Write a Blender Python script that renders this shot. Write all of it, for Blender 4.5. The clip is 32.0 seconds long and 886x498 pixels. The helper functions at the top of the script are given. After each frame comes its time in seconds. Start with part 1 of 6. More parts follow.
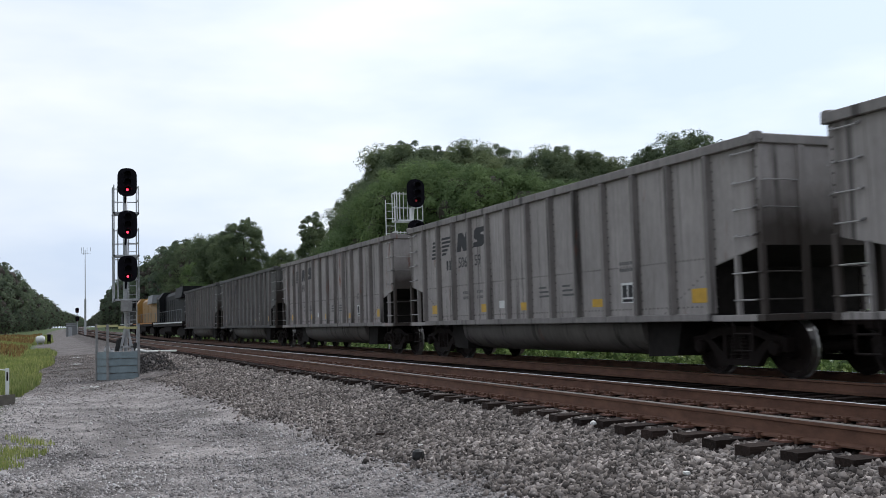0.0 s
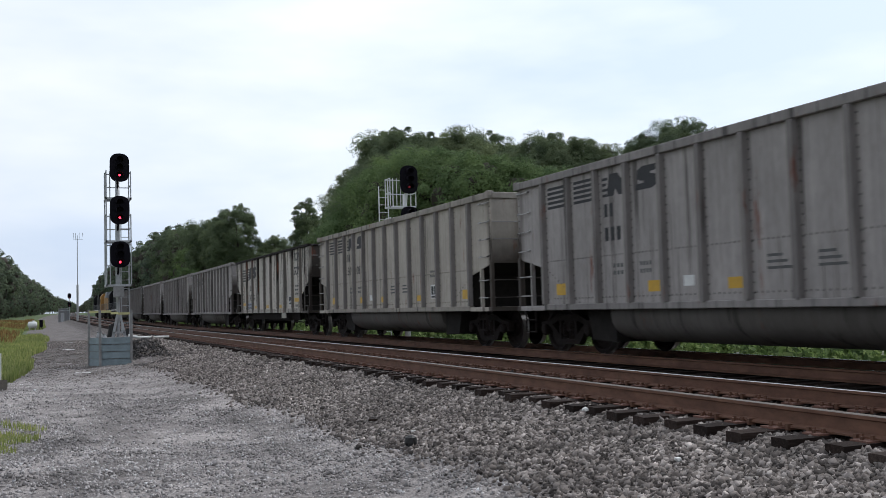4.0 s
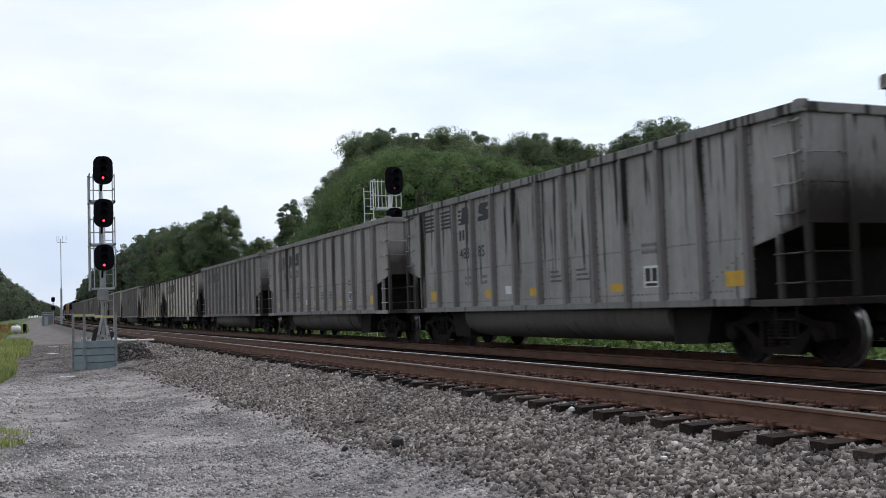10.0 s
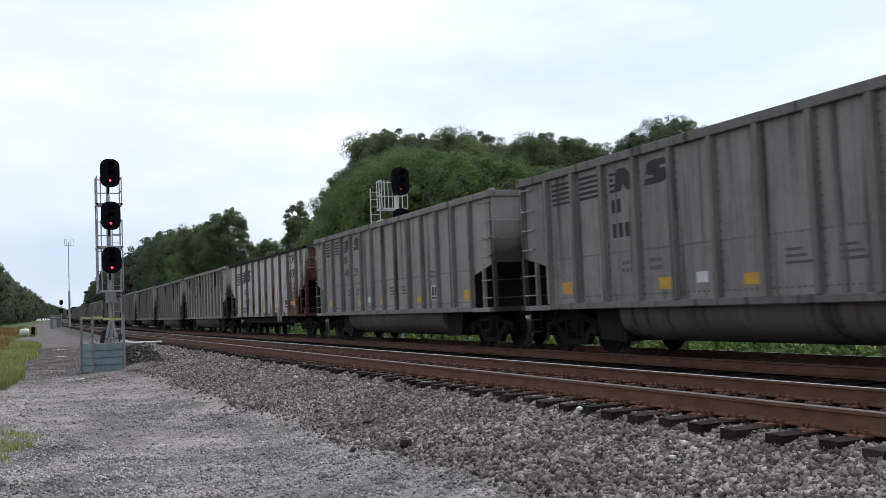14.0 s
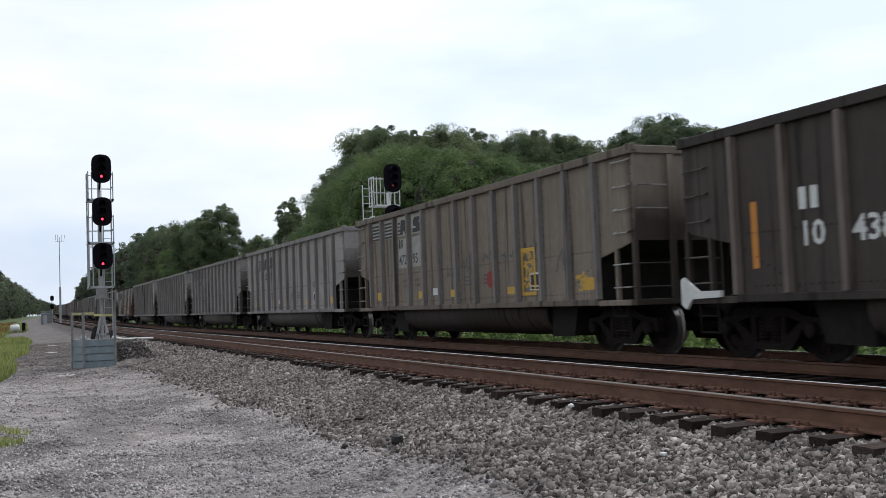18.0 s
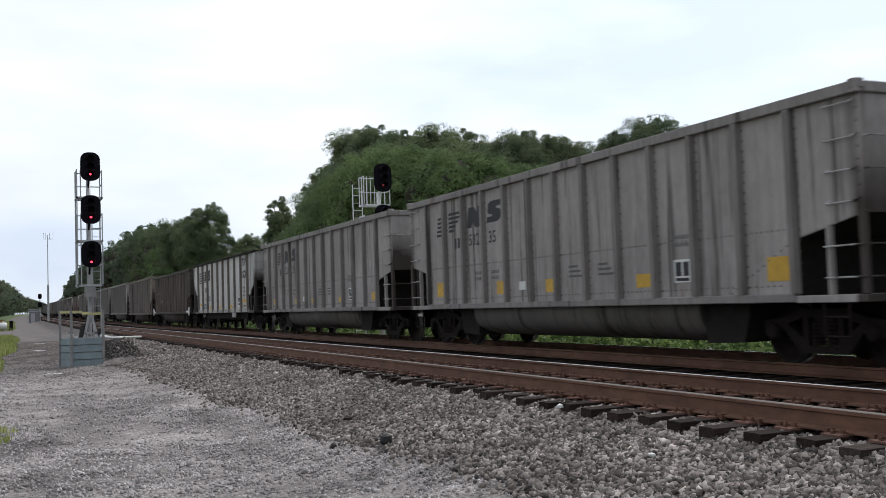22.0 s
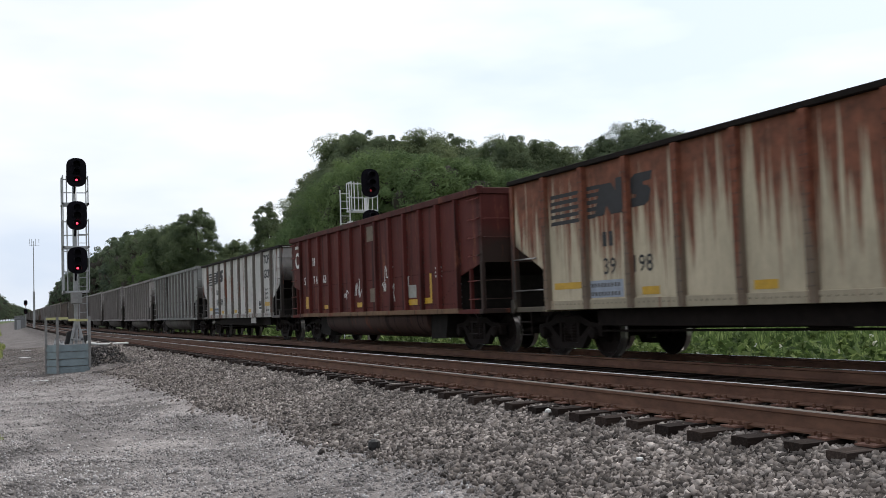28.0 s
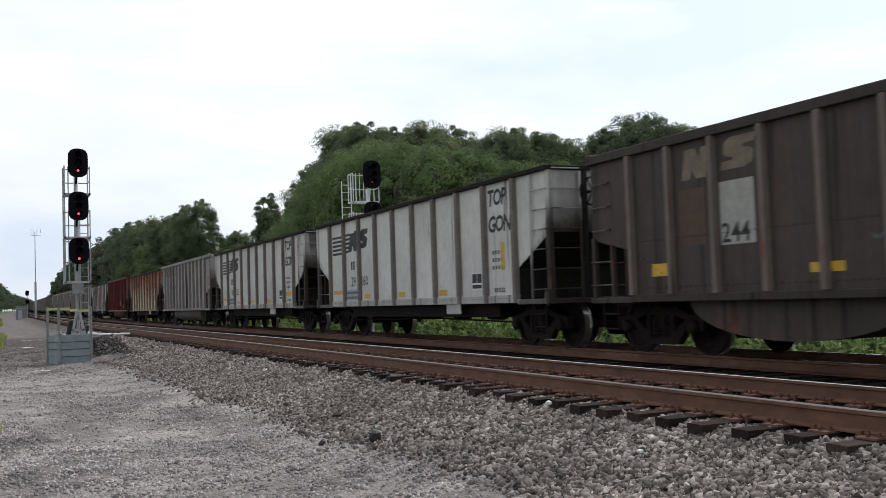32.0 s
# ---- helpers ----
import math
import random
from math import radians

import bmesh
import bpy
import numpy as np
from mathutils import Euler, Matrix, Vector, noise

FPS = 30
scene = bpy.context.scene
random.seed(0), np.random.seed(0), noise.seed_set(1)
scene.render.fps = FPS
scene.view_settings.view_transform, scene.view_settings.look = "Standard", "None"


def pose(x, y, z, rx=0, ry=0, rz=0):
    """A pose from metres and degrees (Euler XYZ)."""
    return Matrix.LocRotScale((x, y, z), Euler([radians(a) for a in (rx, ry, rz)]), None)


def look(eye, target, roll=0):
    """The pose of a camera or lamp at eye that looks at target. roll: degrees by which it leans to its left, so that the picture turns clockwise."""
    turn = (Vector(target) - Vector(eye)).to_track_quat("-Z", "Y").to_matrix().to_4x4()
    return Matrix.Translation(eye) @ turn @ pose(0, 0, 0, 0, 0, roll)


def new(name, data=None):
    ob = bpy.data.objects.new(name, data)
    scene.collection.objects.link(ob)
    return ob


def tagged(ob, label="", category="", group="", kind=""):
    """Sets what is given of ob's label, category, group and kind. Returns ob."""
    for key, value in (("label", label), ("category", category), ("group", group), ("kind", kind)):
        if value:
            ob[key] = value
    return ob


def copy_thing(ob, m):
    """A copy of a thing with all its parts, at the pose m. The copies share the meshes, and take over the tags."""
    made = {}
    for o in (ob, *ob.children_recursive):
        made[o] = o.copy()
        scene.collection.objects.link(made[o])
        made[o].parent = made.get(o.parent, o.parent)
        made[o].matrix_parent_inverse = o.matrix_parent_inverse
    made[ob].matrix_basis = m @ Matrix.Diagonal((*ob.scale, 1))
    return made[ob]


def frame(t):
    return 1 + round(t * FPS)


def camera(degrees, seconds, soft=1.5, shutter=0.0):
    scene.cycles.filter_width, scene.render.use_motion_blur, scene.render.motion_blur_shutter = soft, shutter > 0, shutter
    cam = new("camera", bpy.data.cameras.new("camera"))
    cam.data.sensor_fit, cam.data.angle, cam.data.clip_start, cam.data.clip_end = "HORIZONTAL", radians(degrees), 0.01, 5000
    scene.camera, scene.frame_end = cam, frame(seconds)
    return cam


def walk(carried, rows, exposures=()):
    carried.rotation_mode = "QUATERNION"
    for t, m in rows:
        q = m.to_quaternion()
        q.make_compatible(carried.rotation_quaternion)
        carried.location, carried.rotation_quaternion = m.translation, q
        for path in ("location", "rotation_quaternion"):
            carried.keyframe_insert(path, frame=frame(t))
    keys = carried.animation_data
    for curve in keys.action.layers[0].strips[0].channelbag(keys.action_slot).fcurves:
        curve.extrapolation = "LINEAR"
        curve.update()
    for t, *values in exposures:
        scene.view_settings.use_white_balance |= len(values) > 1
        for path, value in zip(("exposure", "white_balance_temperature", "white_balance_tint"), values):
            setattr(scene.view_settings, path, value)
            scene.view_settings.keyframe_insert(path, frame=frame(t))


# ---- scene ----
EYE = (0.0, 0.0, 0.967)
cam = camera(48.46, 32.0, soft=0.6, shutter=0.15)


def aim(turn, tilt, lean):
    """The standing camera, turned that many degrees to the right of the line, tilted up, and leaning."""
    a, b = radians(turn), radians(tilt)
    way = Vector((math.sin(a) * math.cos(b), math.cos(a) * math.cos(b), math.sin(b)))
    return look(EYE, Vector(EYE) + way, lean)


walk(cam, [
    (0.0, aim(22.100, 4.081, -1.674)),
    (0.5, aim(22.336, 3.924, -1.464)),
    (1.0, aim(22.579, 3.864, -1.211)),
    (1.5, aim(22.563, 3.492, -1.113)),
    (2.0, aim(22.558, 3.364, -1.399)),
    (2.5, aim(22.678, 3.351, -1.560)),
    (3.0, aim(22.602, 3.315, -1.497)),
    (3.5, aim(22.474, 3.276, -1.577)),
    (5.5, aim(22.552, 3.384, -1.368)),
    (6.0, aim(22.853, 3.527, -1.889)),
    (6.5, aim(23.400, 3.696, -2.099)),
    (7.0, aim(23.799, 3.880, -1.818)),
    (7.5, aim(23.332, 3.969, -2.205)),
    (8.0, aim(23.290, 4.177, -2.338)),
    (8.5, aim(22.996, 4.177, -2.314)),
    (9.0, aim(22.802, 3.843, -2.121)),
    (9.5, aim(22.845, 3.417, -2.169)),
    (10.0, aim(23.323, 3.313, -1.951)),
    (10.5, aim(24.051, 3.448, -2.639)),
    (11.0, aim(24.416, 3.500, -2.509)),
    (11.5, aim(23.826, 3.590, -2.376)),
    (12.0, aim(23.368, 3.414, -2.482)),
    (12.5, aim(23.022, 3.185, -2.445)),
    (13.0, aim(22.962, 3.203, -2.684)),
    (13.5, aim(22.942, 3.287, -2.279)),
    (15.5, aim(23.024, 3.853, -2.727)),
    (16.0, aim(23.473, 4.069, -2.574)),
    (16.5, aim(23.752, 4.076, -2.665)),
    (17.0, aim(23.889, 3.843, -2.635)),
    (17.5, aim(23.926, 3.436, -2.773)),
    (18.0, aim(23.386, 3.145, -2.178)),
    (18.5, aim(23.175, 3.261, -0.940)),
    (19.0, aim(23.187, 3.192, -0.858)),
    (19.5, aim(23.318, 3.018, -1.330)),
    (20.0, aim(23.672, 2.948, -1.137)),
    (20.5, aim(23.642, 2.894, -1.821)),
    (21.0, aim(23.686, 3.069, -2.175)),
    (21.5, aim(23.940, 3.211, -2.062)),
    (22.0, aim(23.980, 3.124, -1.909)),
    (22.5, aim(23.945, 3.044, -1.894)),
    (23.0, aim(23.793, 3.028, -1.929)),
    (23.5, aim(23.700, 3.035, -1.886)),
    (24.0, aim(23.704, 3.034, -1.893)),
    (24.5, aim(23.810, 3.088, -1.828)),
    (25.0, aim(23.952, 3.103, -1.676)),
    (25.5, aim(24.121, 3.127, -1.381)),
    (27.5, aim(24.596, 3.315, -2.229)),
    (28.0, aim(24.699, 3.400, -2.106)),
    (28.5, aim(24.566, 3.324, -2.024)),
    (29.0, aim(24.420, 3.209, -2.057)),
    (29.5, aim(24.464, 3.130, -2.283)),
    (30.0, aim(24.532, 3.128, -2.018)),
    (30.5, aim(24.518, 3.132, -1.922)),
    (31.0, aim(24.443, 3.116, -1.936)),
    (31.5, aim(24.510, 3.117, -1.799)),
    (32.0, aim(24.605, 2.926, -1.892)),
], exposures=[(0.0, 0.18, 6220, 10), (16.0, 0.23, 6340, 10), (25.0, 0.28, 6500, 10), (32.0, 0.28, 6600, 10)])

# ---- sky and light: bright overcast, sun hidden high behind the cloud ----
world = bpy.data.worlds.new("overcast_sky")
scene.world = world
world.use_nodes = True
wn, wl = world.node_tree.nodes, world.node_tree.links
wn.clear()
w_out = wn.new("ShaderNodeOutputWorld")
w_bg = wn.new("ShaderNodeBackground")
w_sky = wn.new("ShaderNodeTexSky")
w_sky.sky_type, w_sky.sun_disc = "NISHITA", False
w_sky.sun_elevation, w_sky.sun_rotation = radians(50), radians(70)
w_sky.dust_density = 3.0
w_gain = wn.new("ShaderNodeMixRGB")
w_gain.blend_type, w_gain.inputs[0].default_value = "MULTIPLY", 1.0
w_gain.inputs[2].default_value = (0.10, 0.10, 0.10, 1)
w_co = wn.new("ShaderNodeTexCoord")
w_map = wn.new("ShaderNodeMapping")
w_map.inputs["Scale"].default_value = (1.0, 1.0, 3.2)
w_n1 = wn.new("ShaderNodeTexNoise")
w_n1.inputs["Scale"].default_value, w_n1.inputs["Detail"].default_value, w_n1.inputs["Roughness"].default_value = 2.1, 5, 0.5
w_ramp = wn.new("ShaderNodeValToRGB")
w_ramp.color_ramp.elements[0].position, w_ramp.color_ramp.elements[0].color = 0.34, (0.635, 0.725, 0.865, 1)
w_ramp.color_ramp.elements[1].position, w_ramp.color_ramp.elements[1].color = 0.60, (0.92, 0.945, 0.98, 1)
w_mix = wn.new("ShaderNodeMixRGB")
w_mix.inputs[0].default_value = 0.88
wl.new(w_co.outputs["Generated"], w_map.inputs["Vector"])
wl.new(w_map.outputs[0], w_n1.inputs["Vector"])
wl.new(w_n1.outputs["Fac"], w_ramp.inputs[0])
wl.new(w_sky.outputs[0], w_gain.inputs[1])
wl.new(w_gain.outputs[0], w_mix.inputs[1])
wl.new(w_ramp.outputs[0], w_mix.inputs[2])
w_dot = wn.new("ShaderNodeVectorMath")
w_dot.operation = "DOT_PRODUCT"
w_dot.inputs[1].default_value = (0.76, 0.46, 0.46)
w_rng = wn.new("ShaderNodeMapRange")
w_rng.inputs["From Min"].default_value, w_rng.inputs["From Max"].default_value = -0.2, 1.0
w_rng.inputs["To Min"].default_value, w_rng.inputs["To Max"].default_value = 0.80, 1.14
w_glow = wn.new("ShaderNodeMixRGB")
w_glow.blend_type, w_glow.inputs[0].default_value = "MULTIPLY", 1.0
wl.new(w_co.outputs["Generated"], w_dot.inputs[0])
wl.new(w_dot.outputs["Value"], w_rng.inputs["Value"])
wl.new(w_mix.outputs[0], w_glow.inputs[1])
wl.new(w_rng.outputs[0], w_glow.inputs[2])
wl.new(w_glow.outputs[0], w_bg.inputs["Color"])
w_bg.inputs["Strength"].default_value = 1.0
wl.new(w_bg.outputs[0], w_out.inputs["Surface"])

sun = new("sun", bpy.data.lights.new("sun", "SUN"))
sun.data.energy, sun.data.angle, sun.data.color = 1.4, radians(25), (1.0, 0.97, 0.92)
sun.matrix_world = look((0, 0, 0), (-0.60, -0.25, -0.76))


# ---- materials ----
class Mat:
    """A small builder for node materials."""

    def __init__(self, name, rough=0.6, metal=0.0):
        self.m = bpy.data.materials.new(name)
        self.m.use_nodes = True
        self.n, self.l = self.m.node_tree.nodes, self.m.node_tree.links
        self.b = self.n["Principled BSDF"]
        self.b.inputs["Roughness"].default_value = rough
        self.b.inputs["Metallic"].default_value = metal
        self.obj = None

    def node(self, kind, **props):
        x = self.n.new("ShaderNode" + kind)
        for k, v in props.items():
            if k in x.inputs:
                x.inputs[k].default_value = v
        return x

    def coord(self, sx=1, sy=1, sz=1, out="Object", drift=True):
        c = self.node("TexCoord")
        mp = self.node("Mapping", Scale=(sx, sy, sz))
        self.l.new(c.outputs[out], mp.inputs["Vector"])
        if drift:
            info = self.info()
            k = self.node("Math")
            k.operation = "MULTIPLY"
            k.inputs[1].default_value = 37.0
            self.l.new(info.outputs["Random"], k.inputs[0])
            cb = self.node("CombineXYZ")
            for i in range(3):
                self.l.new(k.outputs[0], cb.inputs[i])
            self.l.new(cb.outputs[0], mp.inputs["Location"])
        return mp.outputs[0]

    def info(self):
        if not self.obj:
            self.obj = self.node("ObjectInfo")
        return self.obj

    def noise(self, scale, detail=4, rough=0.55, co=None):
        t = self.node("TexNoise", Scale=scale, Detail=detail, Roughness=rough)
        if co:
            self.l.new(co, t.inputs["Vector"])
        return t.outputs["Fac"]

    def ramp(self, fac, *stops):
        r = self.node("ValToRGB")
        e = r.color_ramp.elements
        while len(e) < len(stops):
            e.new(0.5)
        for el, (p, c) in zip(e, stops):
            el.position = p
            el.color = (*c, 1) if len(c) == 3 else c
        self.l.new(fac, r.inputs[0])
        return r.outputs[0]

    def mix(self, fac, a, b, mode="MIX"):
        x = self.node("MixRGB")
        x.blend_type = mode
        for i, v in enumerate((fac, a, b)):
            if isinstance(v, (int, float)):
                x.inputs[i].default_value = v
            elif isinstance(v, tuple):
                x.inputs[i].default_value = (*v, 1)
            else:
                self.l.new(v, x.inputs[i])
        return x.outputs[0]

    def math(self, op, a, b=0.0):
        x = self.node("Math")
        x.operation = op
        for i, v in enumerate((a, b)):
            if isinstance(v, (int, float)):
                x.inputs[i].default_value = v
            else:
                self.l.new(v, x.inputs[i])
        return x.outputs[0]

    def col(self, c):
        if isinstance(c, tuple):
            self.b.inputs["Base Color"].default_value = (*c, 1)
        else:
            self.l.new(c, self.b.inputs["Base Color"])
        return self

    def bump(self, fac, strength=0.3, distance=0.01):
        x = self.node("Bump", Strength=strength, Distance=distance)
        self.l.new(fac, x.inputs["Height"])
        self.l.new(x.outputs[0], self.b.inputs["Normal"])
        return self


GREY3 = lambda v: (v, v, v)


def simple(name, c, rough=0.6, metal=0.0, vary=0.35, scale=6.0, bump=0.0):
    """A plain painted or raw surface with soft stains and fine grain."""
    m = Mat(name, rough, metal)
    co = m.coord()
    big, fine = m.noise(scale, 4, 0.6, co), m.noise(scale * 9, 3, 0.6, co)
    lo, hi = 1 - vary, 1 + vary
    v = m.ramp(big, (0.3, GREY3(lo)), (0.7, GREY3(min(hi, 1.0))))
    w = m.ramp(fine, (0.3, GREY3(1 - vary * 0.5)), (0.7, GREY3(1.0)))
    m.col(m.mix(1.0, m.mix(1.0, c, v, "MULTIPLY"), w, "MULTIPLY"))
    if bump:
        m.bump(fine, bump, 0.01)
    return m.m


def car_paint(name, soot=0.5, rust="edge", bay=1.035, first=1.025):
    """Weathered steel sides: the object's own colour, coal dust in streaks, rust by the object's alpha."""
    m = Mat(name, 0.72)
    m.b.inputs["Specular IOR Level"].default_value = 0.25
    info = m.info()
    geo = m.node("TexCoord").outputs["Object"]
    sep = m.node("SeparateXYZ")
    m.l.new(geo, sep.inputs[0])
    y, z = sep.outputs["Y"], sep.outputs["Z"]
    streak = m.noise(1.0, 5, 0.62, m.coord(1.5, 3.4, 0.13))
    hair = m.noise(1.0, 4, 0.6, m.coord(3, 14.0, 0.16))
    blot = m.noise(0.55, 5, 0.6, m.coord(1, 1, 1))
    fine = m.noise(9.0, 4, 0.65, m.coord(1, 1, 0.5))
    base = m.mix(1.0, info.outputs["Color"], m.ramp(blot, (0.3, GREY3(0.72)), (0.68, GREY3(1.0))), "MULTIPLY")
    dust = m.ramp(m.math("ADD", m.math("MULTIPLY", streak, 0.65), m.math("MULTIPLY", hair, 0.35)), (0.62 - 0.09 * soot, GREY3(0)), (0.68 - 0.09 * soot, GREY3(min(0.92, 0.5 + 0.5 * soot))))
    if soot < 0.15:
        dust = m.ramp(hair, (0.70, GREY3(0)), (0.80, GREY3(0.35)))
    if soot > 1:
        drip = m.noise(1.0, 3, 0.55, m.coord(2.0, 6.5, 0.30))
        drip = m.math("ADD", drip, m.math("MULTIPLY", m.math("SUBTRACT", z, 2.4), 0.035))
        dust = m.ramp(drip, (0.665 - 0.1 * (soot - 0.2), GREY3(0.0)), (0.70 - 0.1 * (soot - 0.2), GREY3(0.96)))
    base = m.mix(dust, base, m.mix(1.0, base, (0.13, 0.125, 0.12) if soot > 1 else (0.26, 0.255, 0.25), "MULTIPLY"))
    base = m.mix(1.0, base, m.ramp(hair, (0.34, GREY3(0.82 if bay < 1.2 else 0.93)), (0.62, GREY3(1.0))), "MULTIPLY")
    # dirt that washes down along the ribs
    gap = m.math("ABSOLUTE", m.math("SUBTRACT", m.math("FLOORED_MODULO", m.math("SUBTRACT", y, first - bay / 2), bay), bay / 2), 0.0)
    wash = m.math("SUBTRACT", m.math("MULTIPLY", hair, 0.26), gap)
    washed = m.ramp(m.math("MULTIPLY", m.math("MULTIPLY", wash, 9.0), m.math("MULTIPLY", m.math("GREATER_THAN", z, 0.99), m.math("LESS_THAN", m.math("ABSOLUTE", sep.outputs["X"], 0.0), 1.502))), (0.0, GREY3(0)), (1.0, GREY3(0.6)))
    base = m.mix(washed, base, m.mix(1.0, base, (0.30, 0.275, 0.26), "MULTIPLY"))
    base = m.mix(1.0, base, m.ramp(fine, (0.25, GREY3(0.82)), (0.6, GREY3(1.0))), "MULTIPLY")
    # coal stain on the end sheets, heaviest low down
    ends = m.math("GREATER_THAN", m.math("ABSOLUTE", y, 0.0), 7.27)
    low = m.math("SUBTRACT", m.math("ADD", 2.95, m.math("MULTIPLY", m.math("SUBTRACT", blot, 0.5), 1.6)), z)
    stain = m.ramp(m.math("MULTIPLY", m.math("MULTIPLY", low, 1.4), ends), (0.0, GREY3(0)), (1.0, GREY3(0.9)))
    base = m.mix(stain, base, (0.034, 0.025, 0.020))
    if bay > 1.2:
        rear = m.math("ADD", m.noise(1.0, 3, 0.55, m.coord(2.0, 5.0, 0.22)), m.math("MULTIPLY", m.math("SUBTRACT", -3.0, y), 0.018))
        base = m.mix(m.ramp(rear, (0.665, GREY3(0.0)), (0.72, GREY3(0.8))), base, m.mix(1.0, base, (0.15, 0.14, 0.135), "MULTIPLY"))
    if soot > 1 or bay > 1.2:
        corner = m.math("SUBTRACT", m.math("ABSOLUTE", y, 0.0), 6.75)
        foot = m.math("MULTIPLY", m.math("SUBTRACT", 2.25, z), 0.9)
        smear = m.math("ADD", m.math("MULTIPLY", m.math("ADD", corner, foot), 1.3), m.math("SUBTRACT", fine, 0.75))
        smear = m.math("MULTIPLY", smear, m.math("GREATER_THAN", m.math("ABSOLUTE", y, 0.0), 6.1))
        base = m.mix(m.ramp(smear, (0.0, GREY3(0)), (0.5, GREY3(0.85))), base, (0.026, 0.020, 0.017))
    rust_n = m.noise(1.0, 7, 0.7, m.coord(2.2, 2.6, 0.5)) if rust != "top" else m.math("ADD", m.math("MULTIPLY", m.noise(1.0, 6, 0.6, m.coord(2.2, 5.5, 0.14)), 1.7), -0.36)
    edge = m.math("SUBTRACT", m.math("ADD", rust_n, m.math("MULTIPLY", info.outputs["Alpha"], 0.55)), 0.72)
    if rust == "top":
        edge = m.math("ADD", edge, m.math("MULTIPLY", m.math("SUBTRACT", z, 2.45), 0.27))
    if rust == "low":
        edge = m.math("ADD", edge, m.math("ADD", m.math("MULTIPLY", m.math("SUBTRACT", 2.3, z), 0.05), m.math("MULTIPLY", m.math("SUBTRACT", -1.5, y), 0.020)))
    if rust == "top":
        edge = m.math("ADD", edge, m.math("MULTIPLY", m.math("SUBTRACT", m.noise(1.0, 4, 0.7, m.coord(4, 16, 0.9)), 0.5), 0.55))
    amount = m.math("MULTIPLY", edge, 4.2 if rust == "top" else 10.0)
    clamp = m.ramp(amount, (0.0, GREY3(0)), (1.0, GREY3(0.95)))
    rust_c = m.ramp(m.noise(5.0, 5, 0.7, m.coord()), (0.3, (0.040, 0.017, 0.010)), (0.7, (0.150, 0.058, 0.030))) if rust == "low" else m.ramp(m.noise(5.0, 5, 0.7, m.coord()), (0.3, (0.085, 0.026, 0.015)), (0.7, (0.235, 0.076, 0.042)))
    m.col(m.mix(clamp, base, rust_c))
    m.bump(fine, 0.15, 0.004)
    return m.m


M_PAINT = car_paint("weathered_car_paint", 0.85)
M_PAINTF = car_paint("weathered_white_car_paint", 0.12, "edge", 1.3333, 0.667)
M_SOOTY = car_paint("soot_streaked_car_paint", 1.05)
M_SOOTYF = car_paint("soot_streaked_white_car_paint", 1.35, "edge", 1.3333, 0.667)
M_RUSTTOP = car_paint("rust_streaked_car_paint", 0.1, "top", 1.3333, 0.667)
M_RUSTLOW = car_paint("rust_patched_car_paint", 0.2, "low", 1.3333, 0.667)
M_UNDER = simple("grimy_black_steel", (0.0185, 0.0128, 0.0112), 0.8, vary=0.45, bump=0.3)
M_SOOT_SHADE = simple("coal_blackened_steel", (0.024, 0.021, 0.019), 0.85, vary=0.4, bump=0.2)
for grimy in (M_UNDER, M_SOOT_SHADE):
    grimy.node_tree.nodes["Principled BSDF"].inputs["Specular IOR Level"].default_value = 0.15
M_TREAD = simple("worn_bright_steel", (0.42, 0.40, 0.38), 0.32, 0.9, vary=0.25, scale=10)
M_DARKLOGO = simple("faded_black_paint", (0.022, 0.022, 0.026), 0.65, vary=0.4)
M_WHITE = simple("chalky_white_paint", (0.72, 0.72, 0.70), 0.6, vary=0.2)
M_YELLOW = simple("reflective_yellow_tape", (0.62, 0.36, 0.02), 0.45, vary=0.25)
M_BLUEBOX = simple("pale_blue_stencil_panel", (0.34, 0.38, 0.46), 0.6, vary=0.25)
M_RIVET = simple("sooty_rivet_heads", (0.055, 0.050, 0.046), 0.7, vary=0.3)


# ---- building helpers ----
def part(name, bm, material, parent=None, label="", smooth=False):
    """Links a bmesh as one mesh object, under parent where one is given."""
    me = bpy.data.meshes.new(name)
    bm.to_mesh(me)
    bm.free()
    me.materials.append(material)
    if smooth:
        me.polygons.foreach_set("use_smooth", [True] * len(me.polygons))
    ob = new(name, me)
    if parent:
        ob.parent = parent
    if label:
        tagged(ob, label)
    return ob


def again(ob, x, y, z, rz=0.0, flip=False):
    """Another piece on the same mesh, under the same parent."""
    o = new(ob.name.split(".")[0], ob.data)
    o.parent = ob.parent
    o.matrix_basis = pose(x, y, z, 0, 0, rz)
    if flip:
        o.scale = (-1, 1, 1)
    o.color = ob.color
    if "label" in ob:
        o["label"] = ob["label"]
    return o


def box(bm, x0, x1, y0, y1, z0, z1):
    p = [bm.verts.new((x, y, z)) for z in (z0, z1) for x, y in ((x0, y0), (x1, y0), (x1, y1), (x0, y1))]
    for a, b, c, d in ((3, 2, 1, 0), (4, 5, 6, 7), (0, 1, 5, 4), (1, 2, 6, 5), (2, 3, 7, 6), (3, 0, 4, 7)):
        bm.faces.new((p[a], p[b], p[c], p[d]))
    return p


def prism(bm, pts, axis, a0, a1):
    """A polygon pulled along an axis. pts are the two other coordinates in the order x, y, z."""
    def at(u, v, a):
        return {"x": (a, u, v), "y": (u, a, v), "z": (u, v, a)}[axis]
    lo = [bm.verts.new(at(u, v, a0)) for u, v in pts]
    hi = [bm.verts.new(at(u, v, a1)) for u, v in pts]
    n = len(pts)
    bm.faces.new(lo[::-1])
    bm.faces.new(hi)
